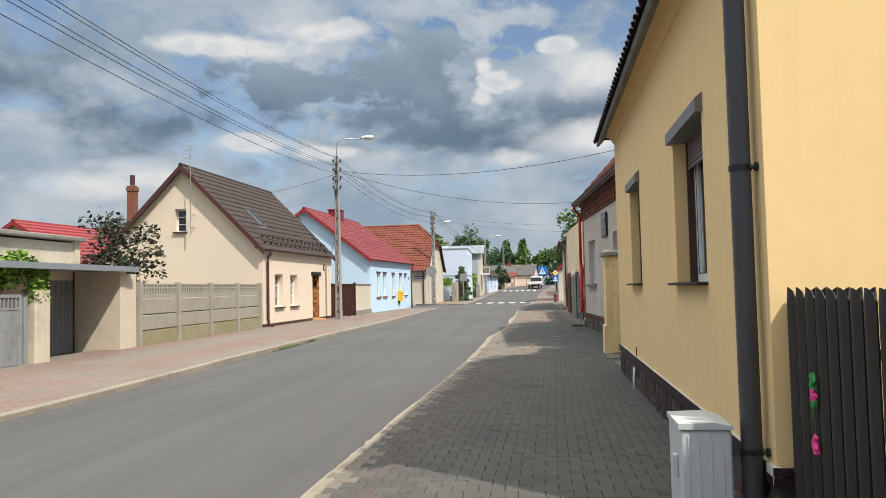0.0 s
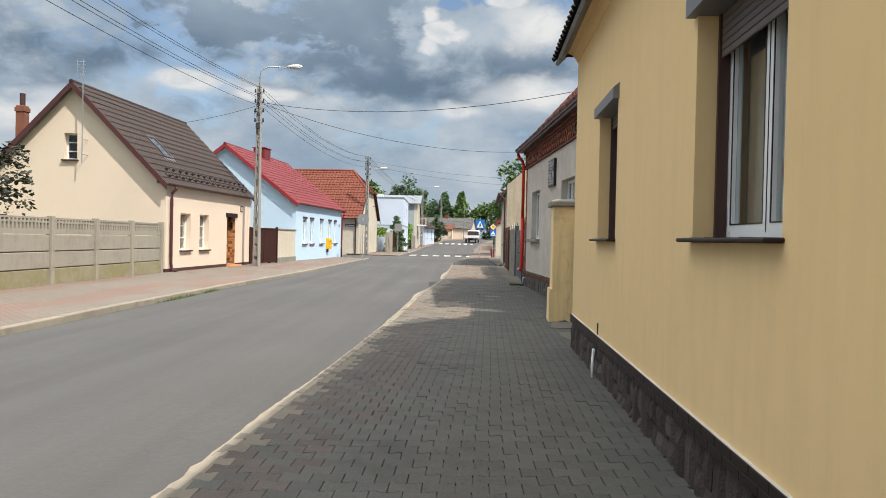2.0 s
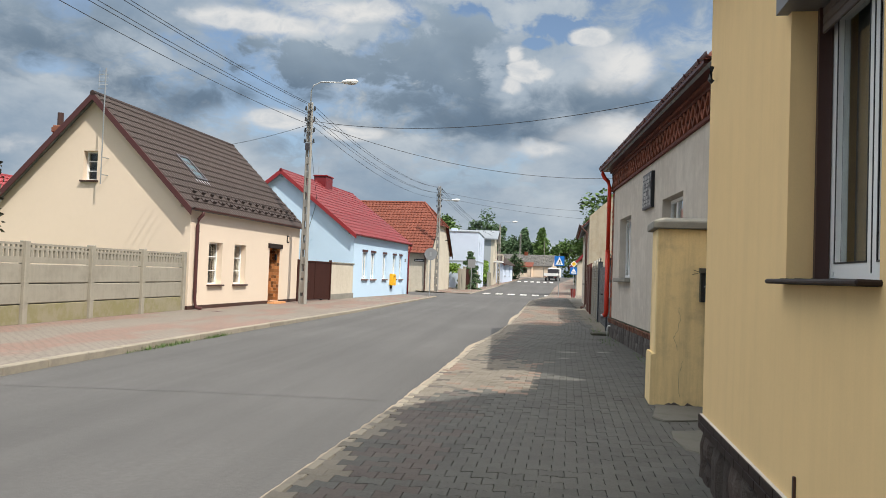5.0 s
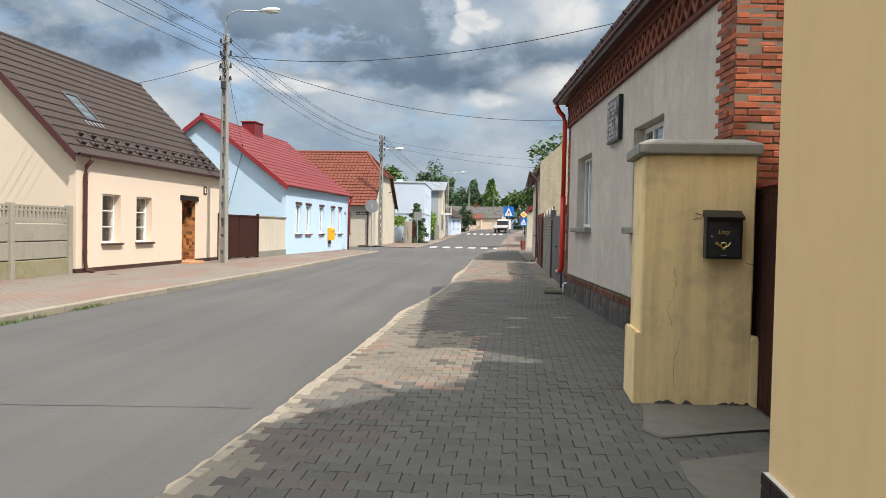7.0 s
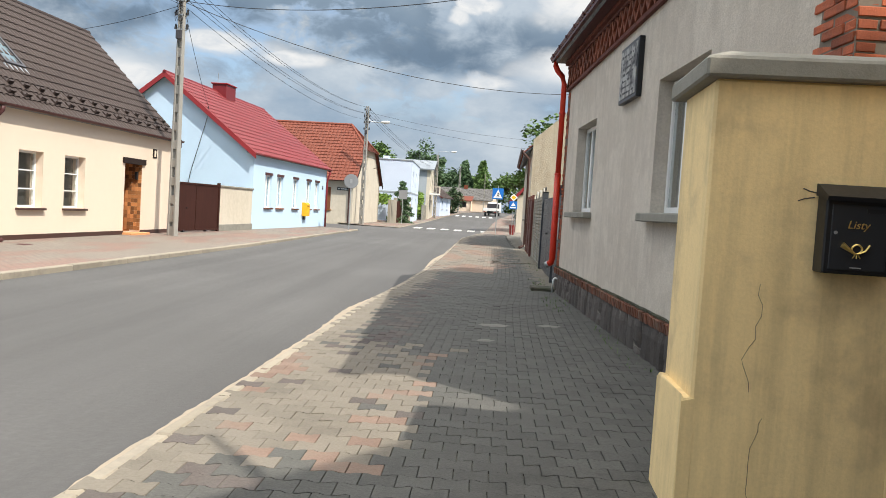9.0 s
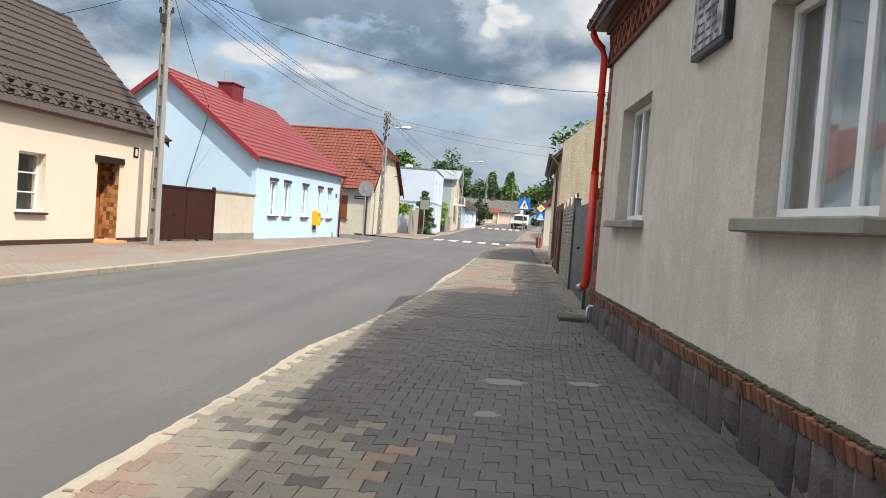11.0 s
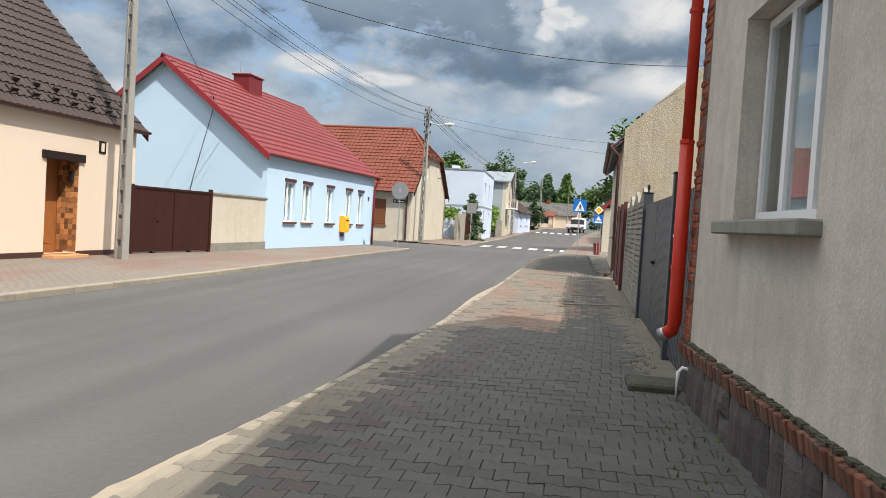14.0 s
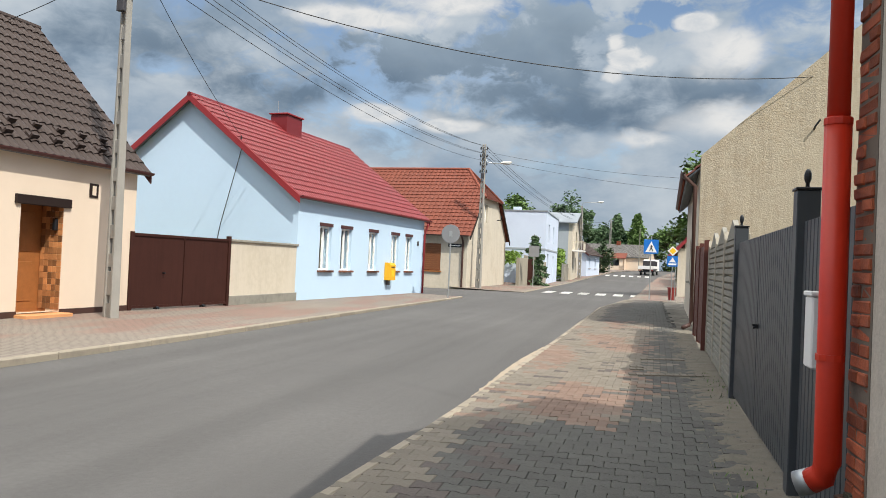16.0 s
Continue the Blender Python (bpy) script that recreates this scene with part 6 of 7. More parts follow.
def flat_house():
    h = thing("house", pose(-6.15, 81.0, 0.15, 0, 0, 1.5), "white-blue rendered flat-roofed cube house", "house")
    D, L, E = 12.0, 10.5, 5.45
    ups = [(1.8, 2.9, 3.2, 4.6), (5.6, 6.7, 3.2, 4.6)]
    low = [(1.5, 2.6, 0.9, 2.3), (6.2, 7.2, 0.0, 2.2)]
    part("wall", wall("x", -0.35, 0.35, 0, L, -0.3, E, ups + low), M["white_wall"], h)
    part("wall", wall("y", 0, 0.35, -D, -0.35, -0.3, E), M["white_wall"], h)
    part("wall", boxes((-D, -0.35, L - 0.35, L, -0.3, E)), M["white_wall"], h)
    part("wall", boxes((-D - 0.3, -D, 0, L, -0.3, E)), M["white_wall"], h)
    part("roof", boxes((-D, 0.05, -0.05, L + 0.05, E, E + 0.1)), M["tin"], h, "flat roof with metal edge")
    part("string_band", boxes((-D, 0.03, -0.03, 0.0, 2.55, 2.68), (0.0, 0.03, 0.0, L, 2.55, 2.68)), M["grey_wall"], h)
    for a, b, z0, z1 in ups + low[:1]:
        window(h, "x", -0.12, -1, a, b, z0, z1, material="anthracite")
    part("door", boxes((-0.2, -0.15, 6.2, 7.2, 0.0, 2.2)), M["white_paint"], h)
    part("chimney", boxes((-3.0, -2.4, 3.0, 3.8, E + 0.1, E + 0.55)), M["white_wall"], h)


flat_house()


def balcony_house():
    h = thing("house", pose(-5.75, 97.5, 0.32, 0, 0, 1.5), "grey rendered two-storey house with balcony and tin roof", "house")
    L, D = 11.0, 9.0
    holes = [(6.0, 7.4, 3.3, 4.9), (1.5, 3.0, 3.0, 5.2), (1.6, 2.8, 0.6, 2.2), (6.2, 7.4, 0.6, 2.2)]
    part("wall", wall("x", -0.35, 0.35, 0, L, -0.3, 6.6, holes, [((0, L / 2, 6.7), Vector((0, 0.22, 1)).normalized()), ((0, L / 2, 6.7), Vector((0, -0.22, 1)).normalized())]), M["old_plaster"], h)
    part("wall", boxes((-D, -0.35, 0, 0.35, -0.3, 5.5)), M["grey_wall"], h)
    part("wall", boxes((-D, -0.35, L - 0.35, L, -0.3, 5.5)), M["grey_wall"], h)
    part("wall", boxes((-D - 0.3, -D, 0, L, -0.3, 5.5)), M["grey_wall"], h)
    for s in (0, 1):
        bm = bmesh.new()
        y0, y1 = (-0.4, L / 2) if s == 0 else (L + 0.4, L / 2)
        prism(bm, [(y0, 5.42), (y1, 6.72), (y1, 6.84), (y0, 5.54)], "x", -D - 0.3, 0.45)
        part("roof", bm, M["tin"], h, "shallow grey sheet roof")
    for a, b, z0, z1 in holes:
        window(h, "x", -0.12, -1, a, b, z0, z1)
    b = part("balcony", boxes((0, 1.1, 1.0, 4.6, 2.75, 2.9)), M["white_paint"], h, "balcony slab with railing")
    part("railing", boxes((1.05, 1.1, 1.0, 4.6, 3.7, 3.75), (0, 1.1, 1.0, 1.05, 3.7, 3.75), (0, 1.1, 4.55, 4.6, 3.7, 3.75), (1.05, 1.08, 1.0, 4.6, 2.95, 3.6)), M["old_plaster"], b)


balcony_house()
simple_house(pose(-5.4, 112.5, 0.6, 0, 0, -6), "small white cottage with dark roof", 9.0, 7.0, 2.6, 5.2, "white_wall", "dark_roof", -1, holes=[(1.5, 2.5, 0.9, 2.1), (5.5, 6.5, 0.9, 2.1)], sill="concrete")


def end_house():
    h = thing("house", pose(1.5, 147.0, 1.5, 0, 0, 90 - 8), "cream house with grey roof and orange porch roof", "house")
    # its long side looks down the road; local x faces the walker
    L, D, E, R = 14.0, 8.0, 2.1, 4.1
    k = (R - E) / (D / 2)
    gp = gable_planes(D / 2, R, 0, E)
    part("wall", wall("x", 0, 0.35, 0, L, -0.3, E, [(4.2, 6.6, 0.7, 1.7), (9, 10, 0.7, 1.7)]), M["cream"], h)
    part("wall", wall("y", 0, 0.35, 0.35, D, -0.3, R, slopes=gp), M["cream"], h)
    part("wall", wall("y", L - 0.35, 0.35, 0.35, D, -0.3, R, slopes=gp), M["cream"], h)
    part("wall", boxes((D, D + 0.3, 0, L, -0.3, E)), M["cream"], h)
    for s, o in ((1, -0.3), (-1, D + 0.3)):
        roof_slope(h, (o, -0.25, E - 0.3 * k + 0.05), (0, 1, 0), (s * (D / 2 + 0.3), 0, (D / 2 + 0.3) * k), L + 0.5, math.hypot(D / 2 + 0.3, (D / 2 + 0.3) * k), "slate_roof", sub=3)
    window(h, "x", 0.12, 1, 4.2, 6.6, 0.7, 1.7, bars=(0.33, 0.66), material="brown_metal")
    window(h, "x", 0.12, 1, 9, 10, 0.7, 1.7)
    bm = prisms([(-1.5, 1.75), (0.35, 2.55), (0.35, 2.67), (-1.5, 1.87)], "y", 3.2, 11.0)
    part("porch_roof", bm, M["clay_roof"], h, "orange tiled lean-to roof")
    part("wall", boxes((-1.3, 0.0, 3.4, 3.6, -0.3, 1.8), (-1.3, -1.1, 3.4, 10.8, -0.3, 0.6), (-1.3, -1.1, 3.4, 4.2, -0.3, 1.8), (-1.3, -1.1, 7.4, 10.8, -0.3, 1.8)), M["cream"], h)
    part("chimney", boxes((3.6, 4.3, 5.0, 5.6, 3.6, 4.7)), M["brick"], h)


M["slate_roof"] = mat("slate_roof", (0.13, 0.125, 0.12), 0.8, var=0.2, s1=0.5)
end_house()
simple_house(pose(2.95, 69.0, 0.0, 0, 0, -2), "small low house with red tile roof by the footway", 8.0, 6.5, 2.85, 6.4, "old_plaster", "red_roof", 1, "fascia_red", over=0.55, holes=[(2.0, 3.0, 1.0, 2.2)], sill="concrete")
simple_house(pose(-20.0, 33.0, 0.0, 0, 0, -5), "low house with a red metal roof behind the outbuilding", 10.0, 8.0, 2.6, 5.0, "old_plaster", "fascia_red", -1, "fascia_red", holes=[])
M["brick_sooty"] = mat("brick_sooty", (0.22, 0.085, 0.05), 0.9, var=0.3, s1=4, s2=30, bump=0.5, col2=(0.12, 0.06, 0.045))
ch = thing("chimney", pose(-19.75, 36.2, 0), "tall old brick chimney with clay pot", "chimney")
part("shaft", boxes((-0.2, 0.2, -0.2, 0.2, 0, 7.0), bevel=0.02), M["brick_sooty"], ch)
part("band", boxes((-0.235, 0.235, -0.235, 0.235, 6.72, 6.92), bevel=0.012), M["brick_sooty"], ch)
part("pot", tubes([(0, 0, 6.98), (0, 0, 7.55)], 0.12, 8), M["brown_metal"], ch)

# fences and gates between the corner house and the white cube
fb = thing("fence", pose(-7.35, 75.9, 0.1, 0, 0, -12), "concrete block fence with brown and grey gates", "fence")
for i, (a, b, mt, hh) in enumerate(((0.0, 1.4, "concrete", 1.9), (1.4, 1.65, "concrete", 2.1), (1.7, 2.9, "brown_gate", 1.85), (2.95, 3.2, "concrete", 2.0), (3.25, 4.3, "old_gate", 1.85), (4.3, 5.6, "concrete", 1.7))):
    part("panel", boxes((-0.12, 0.12, a, b, -0.2, hh), bevel=0.01), M[mt], fb)
fc = thing("fence", pose(-5.9, 91.8, 0.25, 0, 0, 1), "grey concrete garden fence before the balcony house", "fence")
for i in range(4):
    part("panel", boxes((-0.06, 0.06, i * 1.4 + 0.08, i * 1.4 + 1.3, -0.2, 1.25), bevel=0.01), M["concrete"], fc)
    part("post", boxes((-0.12, 0.12, i * 1.4 - 0.12, i * 1.4 + 0.06, -0.2, 1.55), bevel=0.02), M["concrete_old"], fc)
hedge(-7.4, -6.2, 91.9, 97.0, 0.3, 2.9, "bright green clipped hedge behind a fence", "leaf_light", 1600, 7, 0.2)
hedge(-9.0, -7.7, 76.2, 80.6, 1.6, 2.4, "bright green shrub over the fence", "leaf_light", 700, 8, 0.18)
conifer(-6.75, 79.2, 0.1, 3.8, 1.55, "young blue-green spruce before the white house", 4, 9000, "leaf_mid", leaf=0.15)

# ---- signs ----
def road_sign(x, y, z, h, label, rot=0):
    s = thing("road_sign", pose(x, y, z, 0, 0, rot), label, "road sign")
    part("pole", tubes([(0, 0, -0.2), (0, 0, h)], 0.03, 8), M["galvanised"], s)
    return s


s = road_sign(-6.92, 55.4, -0.03, 3.0, "round road sign seen from its grey back", 5)
bm = bmesh.new()
tube(bm, [(0, -0.04, 2.72), (0, -0.02, 2.72)], 0.40, 24)
part("plate", bm, M["sign_back"], s)
part("clamp", boxes((-0.06, 0.06, -0.06, -0.035, 2.6, 2.84)), M["galvanised"], s)

s = road_sign(1.42, 63.6, 0.05, 3.2, "blue pedestrian crossing sign with white triangle")
part("plate", boxes((-0.36, 0.36, -0.05, -0.03, 2.3, 3.02), bevel=0.004), M["sign_blue"], s)
part("triangle", prisms([(-0.28, 2.38), (0.28, 2.38), (0, 2.94)], "y", -0.056, -0.05), M["white_paint"], s)
fg = bmesh.new()
for a, b, r in (((0, 0, 2.63), (0.02, 0, 2.74), 0.035), ((0, 0, 2.63), (-0.07, 0, 2.45), 0.02), ((0, 0, 2.63), (0.09, 0, 2.45), 0.02), ((0.01, 0, 2.72), (0.1, 0, 2.62), 0.015)):
    tube(fg, [(a[0], -0.06, a[2]), (b[0], -0.06, b[2])], r, 6)
part("pictogram", fg, M["black_metal"], s)

s = road_sign(2.42, 62.0, 0.25, 3.3, "blue and yellow road signs on a grey pole")
s.scale = (0.62, 0.8, 0.68)
part("plate", boxes((-0.4, 0.4, -0.05, -0.03, 2.2, 2.95), bevel=0.004), M["sign_blue"], s)
part("symbol", prisms([(-0.25, 2.5), (0.25, 2.5), (0, 2.85)], "y", -0.056, -0.05), M["white_paint"], s)
part("symbol", boxes((-0.3, 0.3, -0.056, -0.05, 2.3, 2.42)), M["white_paint"], s)
part("plate", prisms([(-0.4, 3.3), (0, 2.95), (0.4, 3.3), (0, 3.65)], "y", -0.05, -0.03), M["white_paint"], s)
part("symbol", prisms([(-0.27, 3.3), (0, 3.07), (0.27, 3.3), (0, 3.53)], "y", -0.056, -0.05), M["sign_yellow"], s)
part("pole", tubes([(0.25, 0.05, -0.2), (0.25, 0.05, 2.9)], 0.03, 8), M["galvanised"], s)
s = road_sign(-6.2, 75.5, 0.1, 2.75, "small rectangular road sign seen from its grey back")
part("plate", boxes((-0.35, 0.35, -0.03, -0.01, 2.0, 2.75)), M["sign_back"], s)
b = thing("litter_bin", pose(2.5, 63.6, 0.06), "dark red plastic litter bin on the footway", "bin")
part("body", tubes([(0, 0, 0), (0, 0, 0.6)], 0.16, 10, 0.21), M["bin_red"], b)
part("lid", tubes([(0, 0, 0.6), (0, 0, 0.65)], 0.22, 10), M["bin_red"], b)

# crossings
for k in range(6):
    x = -4.5 + k * 0.98
    y = 67.2 + k * 0.2
    bm = bmesh.new()
    vs = []
    for px, py in ((x, y), (x + 0.55, y + 0.1), (x + 0.55, y + 3.1), (x, y + 3.0)):
        vs.append(bm.verts.new((px, py, road_z(px, py) + 0.008)))
    bm.faces.new(vs)
    bmesh.ops.solidify(bm, geom=bm.faces[:], thickness=0.003)
    single("crossing_stripe", bm, M["road_paint"], "worn white pedestrian crossing stripe", "road marking", "pedestrian crossing", "structure")
for k in range(6):
    x = -3.6 + k * 0.95
    y = 119 + k * 0.2
    bm = bmesh.new()
    bm.faces.new([bm.verts.new((px, py, road_z(px, py) + 0.02)) for px, py in ((x, y), (x + 0.5, y), (x + 0.5, y + 4), (x, y + 4))])
    bmesh.ops.solidify(bm, geom=bm.faces[:], thickness=0.003)
    single("crossing_stripe", bm, M["road_paint"], "distant white pedestrian crossing stripe", "road marking", "far pedestrian crossing", "structure")


# ---- far trees ----
tree(5.2, 70.0, 0.0, 8.6, 2.2, "broad green tree behind the roughcast house", "leaf", 5000, 11, 0.28)
tree(-16.0, 92.0, 0.0, 8.8, 3.8, "broad green tree behind the white house", "leaf", 6000, 12, 0.34)
tree(-13.5, 105.0, 0.3, 9.0, 3.6, "round green tree behind roofs", "leaf", 5000, 13, 0.34)
tree(-9.5, 135.0, 1.0, 10.5, 3.6, "feathery grey-green tree behind roofs", "leaf_mid", 5000, 14, 0.36)
conifer(-3.9, 160.0, 1.7, 9.4, 3.6, "tall dark spruce beyond the far house", 21, 9000, "leaf_mid", leaf=0.5)
conifer(-0.4, 158.0, 1.7, 9.5, 3.1, "bright green larch beyond the far house", 22, 9000, "leaf_light2", leaf=0.45)
tree(-7.6, 165.0, 1.7, 8.4, 3.8, "feathery grey-green willow beyond the far house", "leaf_mid", 6500, 23, 0.42, tall=0.5)
tree(-2.0, 166.0, 1.7, 7.0, 4.2, "leafy green tree between the spruces", "leaf", 6000, 24, 0.42, tall=0.48)
for i, (x, y, hh, r, mt) in enumerate(((5, 158, 8.5, 4.5, "leaf"), (9.5, 150, 8.0, 4.0, "leaf"), (13, 138, 7.5, 4.0, "leaf_dark"), (8.5, 120, 6.0, 3.0, "leaf_dark"), (-14, 150, 9, 4.5, "leaf_dark"), (-22, 140, 10, 5, "leaf"), (18, 120, 8, 4.5, "leaf"))):
    tree(x, y, 1.2, hh, r, "leafy green tree at the end of the road", mt, 4500, 30 + i, 0.42, tall=0.5)
hedge(4.4, 5.4, 84, 112, 0.2, 3.2, "tall dark green hedge along the footway", "leaf_dark", 3500, 15, 0.35)
tree(-4.6, 128.0, 1.0, 4.2, 1.6, "dark clipped bush at the roadside", "leaf_dark", 1200, 41, 0.3, "bush", tall=0.5)


def truck():
    t = thing("truck", pose(1.35, 128.0, road_z(1.35, 128.0), 0, 0, -10), "small white flatbed truck driving away", "truck")
    part("cab", boxes((-0.95, 0.95, 2.6, 4.3, 0.55, 2.15), bevel=0.12), M["white_paint"], t)
    part("rear_window", boxes((-0.7, 0.7, 2.57, 2.6, 1.45, 1.95)), M["black_metal"], t)
    part("bed", boxes((-1.0, 1.0, -0.6, 2.45, 0.75, 0.9), bevel=0.01), M["plastic_grey"], t)
    for a in ((-1.0, 1.0, -0.65, -0.6, 0.8, 1.25), (-1.0, -0.95, -0.6, 2.45, 0.9, 1.25), (0.95, 1.0, -0.6, 2.45, 0.9, 1.25)):
        part("side_board", boxes(a, bevel=0.008), M["white_paint"], t)
    part("headboard", boxes((-0.95, 0.95, 2.46, 2.52, 0.9, 1.9)), M["plastic_grey"], t)
    part("chassis", boxes((-0.45, 0.45, -0.4, 4.2, 0.45, 0.75)), M["black_metal"], t)
    part("bumper", boxes((-0.9, 0.9, -0.62, -0.5, 0.42, 0.55), bevel=0.01), M["black_metal"], t)
    for x in (-0.8, 0.8):
        part("tail_light", boxes((x - 0.12, x + 0.12, -0.65, -0.6, 0.6, 0.72)), M["bin_red"], t)
        for y in (0.4, 3.5):
            w = part("wheel", tubes([(x - 0.11, y, 0.34), (x + 0.11, y, 0.34)], 0.34, 16), M["black_metal"], t)
            part("rim", tubes([(x - 0.118, y, 0.34), (x + 0.118, y, 0.34)], 0.18, 12), M["galvanised"], w)


truck()

tree(5.05, 1.75, 0.0, 6.0, 1.2, "leafy garden tree behind the brown fence", "leaf", 1000, 61, 0.16, tall=0.82)


# ---- kerbs, paving blocks and small ground detail ----
def kerb_line(name, table_fn, y0, y1, step, width, high, zfn, label, side):
    t = thing(name, pose(0, 0, 0), label, "kerb", kind="structure")
    rng = random.Random(1)
    y = y0
    while y < y1:
        a, b = Vector((table_fn(y), y, 0)), Vector((table_fn(y + step), y + step, 0))
        ang = math.degrees(math.atan2(-(b.x - a.x), b.y - a.y))
        c = (a + b) / 2
        bm = boxes((-width, 0.0, -step / 2 + 0.006, step / 2 - 0.006, -0.25, 0.0), bevel=0.014)
        ob = part("kerb_stone", bm, M["kerb"], t)
        ob.matrix_basis = pose(c.x, c.y, zfn(c.x, c.y) + high + rng.uniform(-0.003, 0.003), 0, rng.uniform(-0.4, 0.4), ang)
        y += step
    return t


kerb_line("kerb_far", lambda y: smooth_line(KERB_L, y), -2, 57, 1.0, 0.16, 0.012, pave_l, "pale worn concrete kerb stones", -1)
kerb_line("kerb_beyond", left_edge, 66, 130, 2.0, 0.16, 0.012, pave_l, "pale concrete kerb stones past the side street", -1)
kerb_line("kerb_near", lambda y: smooth_line(KERB_R, y) + 0.1, -2, 62, 1.0, 0.1, 0.006, pave_r, "low sandy concrete kerb stones", 1)


def waisted(l, w):
    """An interlocking block: broad ends and a narrower waist, so that the rows lock into one another."""
    row = [(-l / 2, 0.011), (-0.072 * l / 0.2, 0.011), (-0.034 * l / 0.2, -0.011), (0.034 * l / 0.2, -0.011), (0.072 * l / 0.2, 0.011), (l / 2, 0.011)]
    return [(u, -w / 2 - v) for u, v in row] + [(u, w / 2 + v) for u, v in reversed(row)]


def paver_mesh(material, seed):
    rng = random.Random(seed)
    l, w = 0.2, 0.165
    out = waisted(l - 0.0045, w - 0.0045)
    n = len(out)
    tilt = (rng.uniform(-0.01, 0.01), rng.uniform(-0.015, 0.015))
    verts = [(x * 0.98, y * 0.978, x * tilt[0] + y * tilt[1]) for x, y in out] + [(x, y, -0.004) for x, y in out] + [(x, y, -0.03) for x, y in out]
    faces = [tuple(range(n))]
    for k in (0, n):
        faces += [(k + i, k + n + i, k + n + (i + 1) % n, k + (i + 1) % n) for i in range(n)]
    me = bpy.data.meshes.new("paver")
    me.from_pydata(verts, [], faces)
    me.materials.append(M[material])
    return me, verts, faces


def pave():
    kinds = {m: [paver_mesh(m, s) for s in range(3)] for m in ("paver_grey", "paver_red", "paver_tan", "paver_pink_sunlit")}
    rng = random.Random(77)
    bulk = {m: ([], []) for m in kinds}
    l, w = 0.2, 0.165
    made = 0
    row = 0
    y = 2.6
    while y < 62:
        k0 = smooth_line(KERB_R, y) + 0.11
        edge = 1.36 + 0.028 * (y - 4.75) if y < 13.7 else 2.68 - 0.058 * (y - 17.9) if 17.9 < y < 28.6 else 1.86 + 0.12 * noise.noise(Vector((y * 1.7, 0, 0)))
        if 13.7 <= y <= 17.9:
            edge = 2.72
        x = k0 + (l / 2 if row % 2 else 0) + 0.0
        while x < edge + 0.1:
            d = x - k0
            worn = noise.noise(Vector((x * 0.5, y * 0.18, 3.0)))
            m = "paver_grey"
            # tan rows along the kerb paint the sunlit strip into the blocks
            if d < (0.12 if y < 17 else 0.32) + 0.12 * worn + rng.gauss(0, 0.07):
                m = "paver_tan"
            elif d < 0.9 + 0.6 * worn and rng.random() < 0.5:
                m = "paver_red"
            # pink and tan blocks where the footway is sunlit: sunlight painted by block colour
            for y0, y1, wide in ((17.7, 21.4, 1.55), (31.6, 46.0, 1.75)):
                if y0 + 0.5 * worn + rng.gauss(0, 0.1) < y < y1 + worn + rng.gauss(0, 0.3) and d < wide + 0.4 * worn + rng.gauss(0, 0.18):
                    m = "paver_pink_sunlit" if noise.noise(Vector((x * 1.1, y * 0.5, 9.0))) + rng.uniform(-0.2, 0.2) > 0.12 else "paver_tan"
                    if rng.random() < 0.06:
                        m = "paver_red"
            z = pave_r(x, y) + 0.006 + rng.uniform(-0.0015, 0.0015) + 0.008 * noise.noise(Vector((x * 1.3, y * 1.3, 0)))
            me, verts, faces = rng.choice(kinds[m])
            # blocks lie with their long side across the footway
            if 10.0 < y < 13.6 and made < 300 and -0.9 < x < 1.3:
                piece("paver", me, pave_right, pose(x, y, z))
                made += 1
            else:
                vs, fs = bulk[m]
                i = len(vs)
                vs.extend((vx + x, vy + y, vz + z) for vx, vy, vz in verts)
                fs.extend(tuple(i + q for q in f) for f in faces)
            x += l
        y += w
        row += 1
    for m, (vs, fs) in bulk.items():
        me = bpy.data.meshes.new("pavers")
        me.from_pydata(vs, [], fs)
        me.materials.append(M[m])
        ob = new("pavers", me)
        ob.parent = pave_right
        tagged(ob, kind="stuff")


pave()


def cross_rows():
    """A flush edging stone row across the footway, and pale rectangular blocks laid on end."""
    e = thing("edging", pose(0, 0, 0), "narrow concrete edging laid across the footway", "edging", kind="structure")
    ang = math.degrees(math.atan2(0.36, 2.45))
    for i in range(4):
        x = -0.2 + i * 0.49
        ob = part("edging_stone", boxes((-0.24, 0.24, -0.03, 0.03, -0.2, 0.0), bevel=0.006), M["edging"], e)
        y = 27.93 + (x + 0.85) * 0.147
        ob.matrix_basis = pose(x, y, pave_r(x, y) + 0.012, 0, 0, ang)
    me = finish("paver", boxes((-0.048, 0.048, -0.098, 0.098, -0.05, 0.0), bevel=0.005), M["paver_tan"])
    for y, x0, n in ((35.4, 1.05, 11), (36.0, 1.05, 2), (36.3, 1.05, 2), (37.4, 1.2, 7)):
        for i in range(n):
            x = x0 + i * 0.103
            piece("paver", me, pave_right, pose(x, y + 0.03 * i, pave_r(x, y) + 0.022, 0, 0, 8))


M["edging"] = mat("edging", (0.085, 0.08, 0.07), 0.92, var=0.25, s1=2, s2=60)
cross_rows()


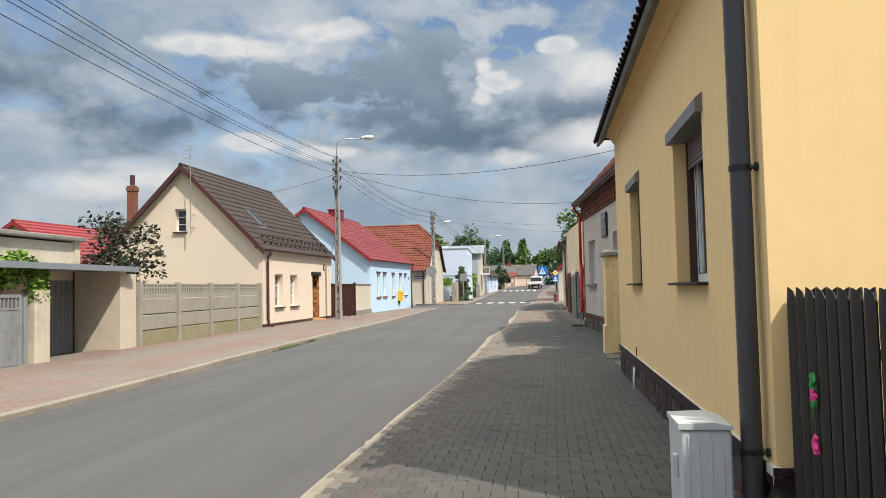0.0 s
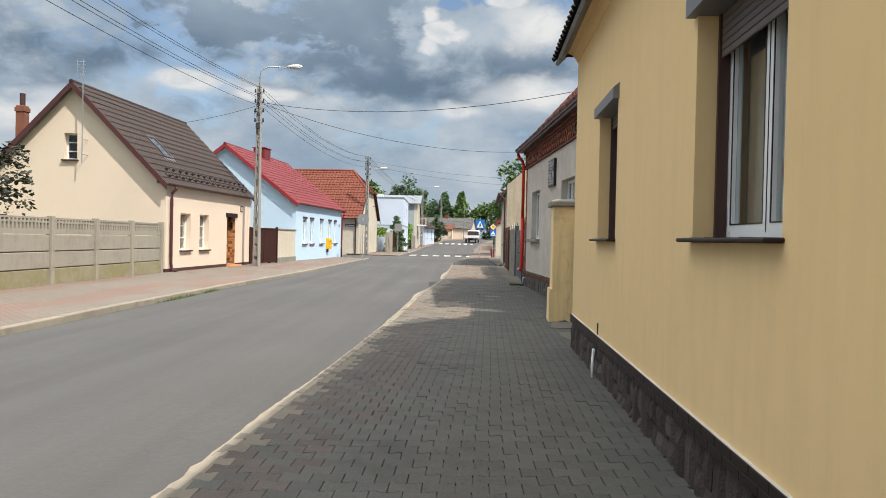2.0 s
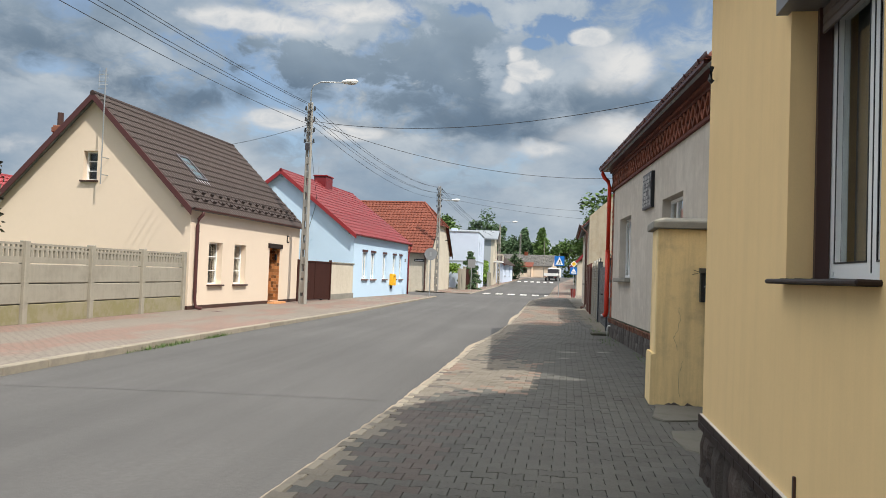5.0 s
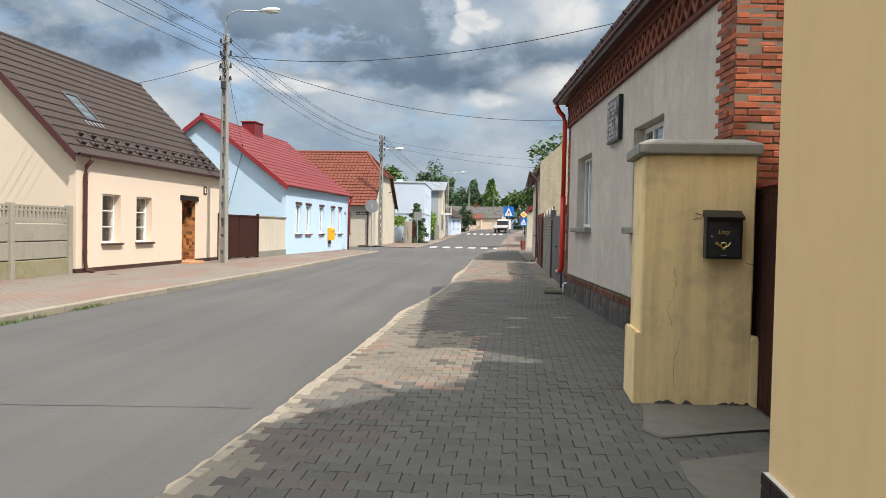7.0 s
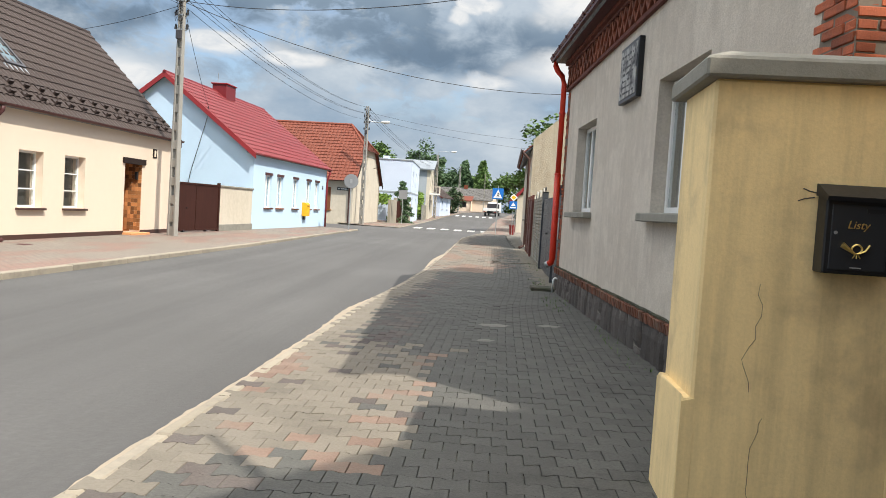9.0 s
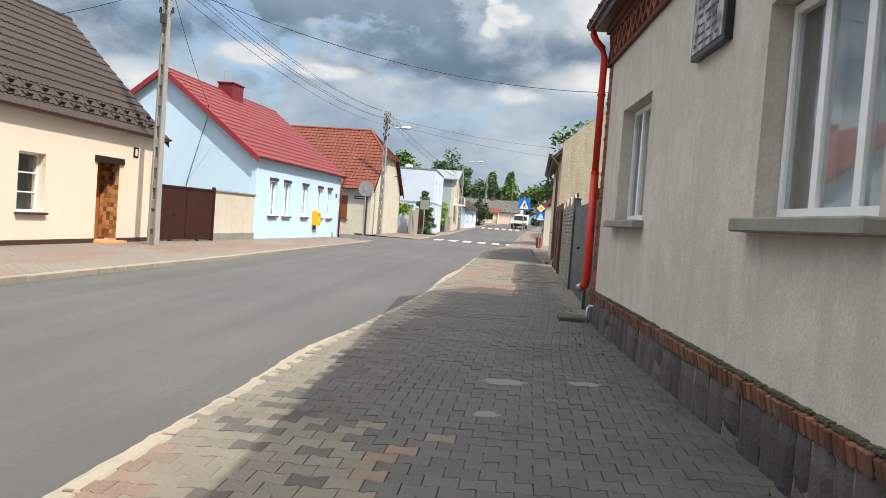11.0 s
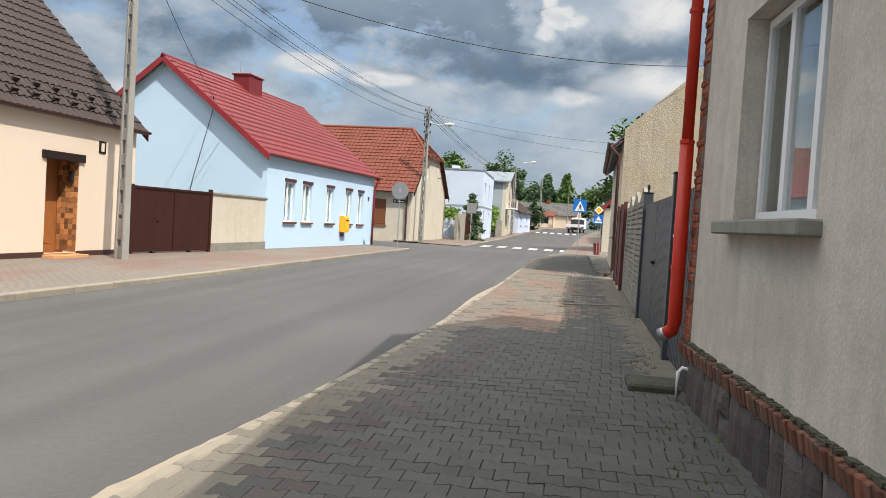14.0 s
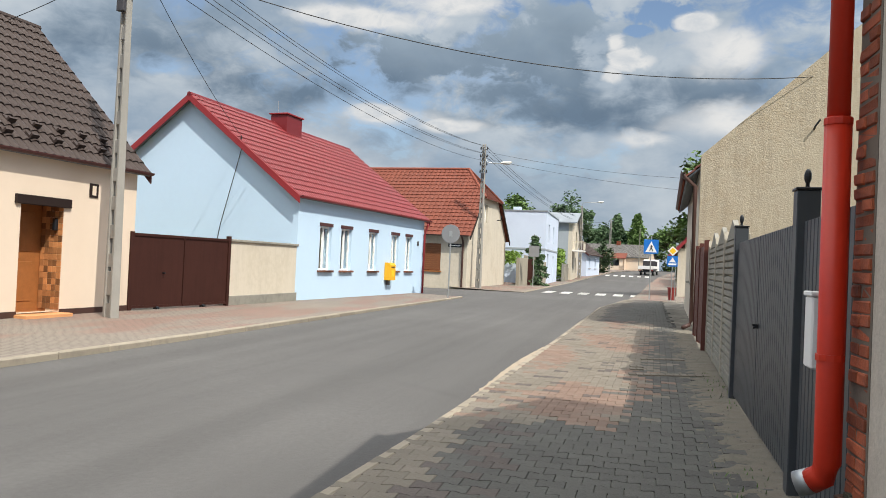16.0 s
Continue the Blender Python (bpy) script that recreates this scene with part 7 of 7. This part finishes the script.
def sand_edge():
    """Wind-blown sand along the near kerb, with a ragged outer edge."""
    verts, faces = [], []
    ys = fine_ys(3, 62, 0.12)
    for y in ys:
        k = smooth_line(KERB_R, y) - 0.01
        w = 0.06 + 0.06 * max(0, noise.noise(Vector((y * 0.35, 0, 0)))) + 0.035 * noise.noise(Vector((y * 5, 5, 0)))
        if 17.5 < y < 27:
            w += 0.02 + 0.07 * math.exp(-((y - 24.4) / 1.1) ** 2)
        if 27 < y < 33:
            w *= 0.25
        if 33 < y < 40:
            w += 0.12 * math.sin((y - 33) / 7 * math.pi)
        w = max(0.03, w)
        for f, up in ((0, 0.035), (0.5, 0.014), (1.0, 0.004)):
            x = k - w * f
            verts.append((x, y, road_z(x, y) + up))
    for j in range(len(ys) - 1):
        for i in range(2):
            a = j * 3 + i
            faces.append((a, a + 1, a + 4, a + 3))
    me = bpy.data.meshes.new("sand")
    me.from_pydata(verts, [], faces)
    me.materials.append(M["sand"])
    tagged(new("sand", me), "pale sand gathered along the kerb", "sand", kind="stuff")


sand_edge()


def dirt_strip():
    """Gritty earth between the blocks and the gates."""
    verts, faces = [], []
    ys = fine_ys(28.6, 44.4, 0.1)
    for y in ys:
        for k in range(9):
            x = 1.7 + 0.62 * k / 8
            verts.append((x, y, pave_r(x, y) + 0.002 + 0.016 * noise.noise(Vector((x * 9, y * 9, 0))) + 0.012 * k / 8))
    for j in range(len(ys) - 1):
        for i in range(8):
            a = j * 9 + i
            faces.append((a, a + 1, a + 10, a + 9))
    me = bpy.data.meshes.new("dirt")
    me.from_pydata(verts, [], faces)
    me.materials.append(M["dirt"])
    tagged(new("dirt", me), "gritty grey-brown earth along the gates", "soil", kind="stuff")
    rng = random.Random(9)
    verts, faces = [], []
    for _ in range(420):
        x, y = rng.uniform(1.8, 2.25), rng.uniform(28.8, 44)
        s = rng.uniform(0.004, 0.013)
        z = pave_r(x, y) + 0.012
        i = len(verts)
        verts += [(x - s, y - s * 0.6, z), (x + s, y - s, z), (x + s * 0.7, y + s, z), (x - s, y + s * 0.8, z), (x, y, z + s)]
        faces += [(i, i + 1, i + 4), (i + 1, i + 2, i + 4), (i + 2, i + 3, i + 4), (i + 3, i, i + 4)]
    me = bpy.data.meshes.new("gravel")
    me.from_pydata(verts, [], faces)
    me.materials.append(M["stone_mortar"])
    tagged(new("gravel", me), "loose pale gravel beside the gates", "gravel", kind="stuff")


M["dirt"] = mat("dirt", (0.17, 0.15, 0.12), 0.95, var=0.25, s1=2, s2=60, bump=0.8, col2=(0.11, 0.105, 0.085), depth=0.01)
dirt_strip()


def seam(points, w=0.007):
    """A tar-filled seam in the asphalt."""
    verts, faces = [], []
    for i, (x, y) in enumerate(points):
        for s in (-1, 1):
            verts.append((x, y + s * w, road_z(x, y) + 0.004))
        if i:
            a = i * 2
            faces.append((a - 2, a - 1, a + 1, a))
    me = bpy.data.meshes.new("road_seam")
    me.from_pydata(verts, [], faces)
    me.materials.append(M["asphalt_patch"])
    tagged(new("road_seam", me), "thin dark seam across the asphalt", "road marking", kind="structure")


for y0, tilt in ((16.2, 0.12), (47.0, 0.1)):
    seam([(-7.0 + i * 0.2, y0 + tilt * i * 0.2 + 0.04 * noise.noise(Vector((i * 0.5, y0, 0)))) for i in range(28)])


def grass(name, spots, n, label, seed, h=0.16):
    rng = random.Random(seed)
    verts, faces = [], []
    for _ in range(n):
        x0, x1, y0, y1, zf = rng.choice(spots)
        x, y = rng.uniform(x0, x1), rng.uniform(y0, y1)
        z = zf(x, y)
        a = rng.uniform(0, 6.28)
        hh = h * rng.uniform(0.4, 1.3)
        lean = Vector((math.cos(a + 1.2), math.sin(a + 1.2), 0)) * hh * rng.uniform(0.2, 0.9)
        d = Vector((math.cos(a), math.sin(a), 0)) * 0.008
        i = len(verts)
        p = Vector((x, y, z))
        verts += [p - d, p + d, p + lean + Vector((0, 0, hh))]
        faces.append((i, i + 1, i + 2))
    me = bpy.data.meshes.new(name)
    me.from_pydata(verts, [], faces)
    me.materials.append(M["leaf"])
    tagged(new(name, me), label, "grass", kind="stuff")


grass("grass", [(-7.0, -6.86, 20.0, 24.5, road_z), (-7.0, -6.8, 20.6, 22.4, road_z), (-7.0, -6.84, 23.2, 24.2, road_z)], 620, "tufts of weeds along the far kerb", 3, 0.075)

grass("grass", [(1.75, 2.1, 29, 30.5, pave_r), (2.0, 2.3, 33, 36, pave_r), (1.75, 2.2, 25, 27, pave_r), (2.2, 2.5, 20, 24, pave_r)], 260, "small weeds in the joints near the walls", 8, 0.05)


def cement_spot(x, y, rx, ry, seed):
    """A thin smear of old cement on the blocks."""
    rng = random.Random(seed)
    bm = bmesh.new()
    mid = bm.verts.new((x, y, pave_r(x, y) + 0.016))
    rim = []
    for k in range(26):
        a = 2 * math.pi * k / 26
        f = rng.uniform(0.75, 1.15)
        px, py = x + math.cos(a) * rx * f, y + math.sin(a) * ry * f
        rim.append(bm.verts.new((px, py, pave_r(px, py) + 0.009)))
    for k in range(26):
        bm.faces.new((mid, rim[k], rim[(k + 1) % 26]))
    single("cement_stain", bm, M["cement"], "pale smear of dried cement on the footway", "stain", "cement stains", "structure")


M["cement"] = mat("cement", (0.19, 0.185, 0.165), 0.95, var=0.2, s1=4, s2=60, bump=0.4)
cement_spot(0.91, 23.31, 0.2, 0.13, 0)
cement_spot(1.64, 23.47, 0.16, 0.1, 1)
cement_spot(0.79, 22.11, 0.1, 0.1, 2)
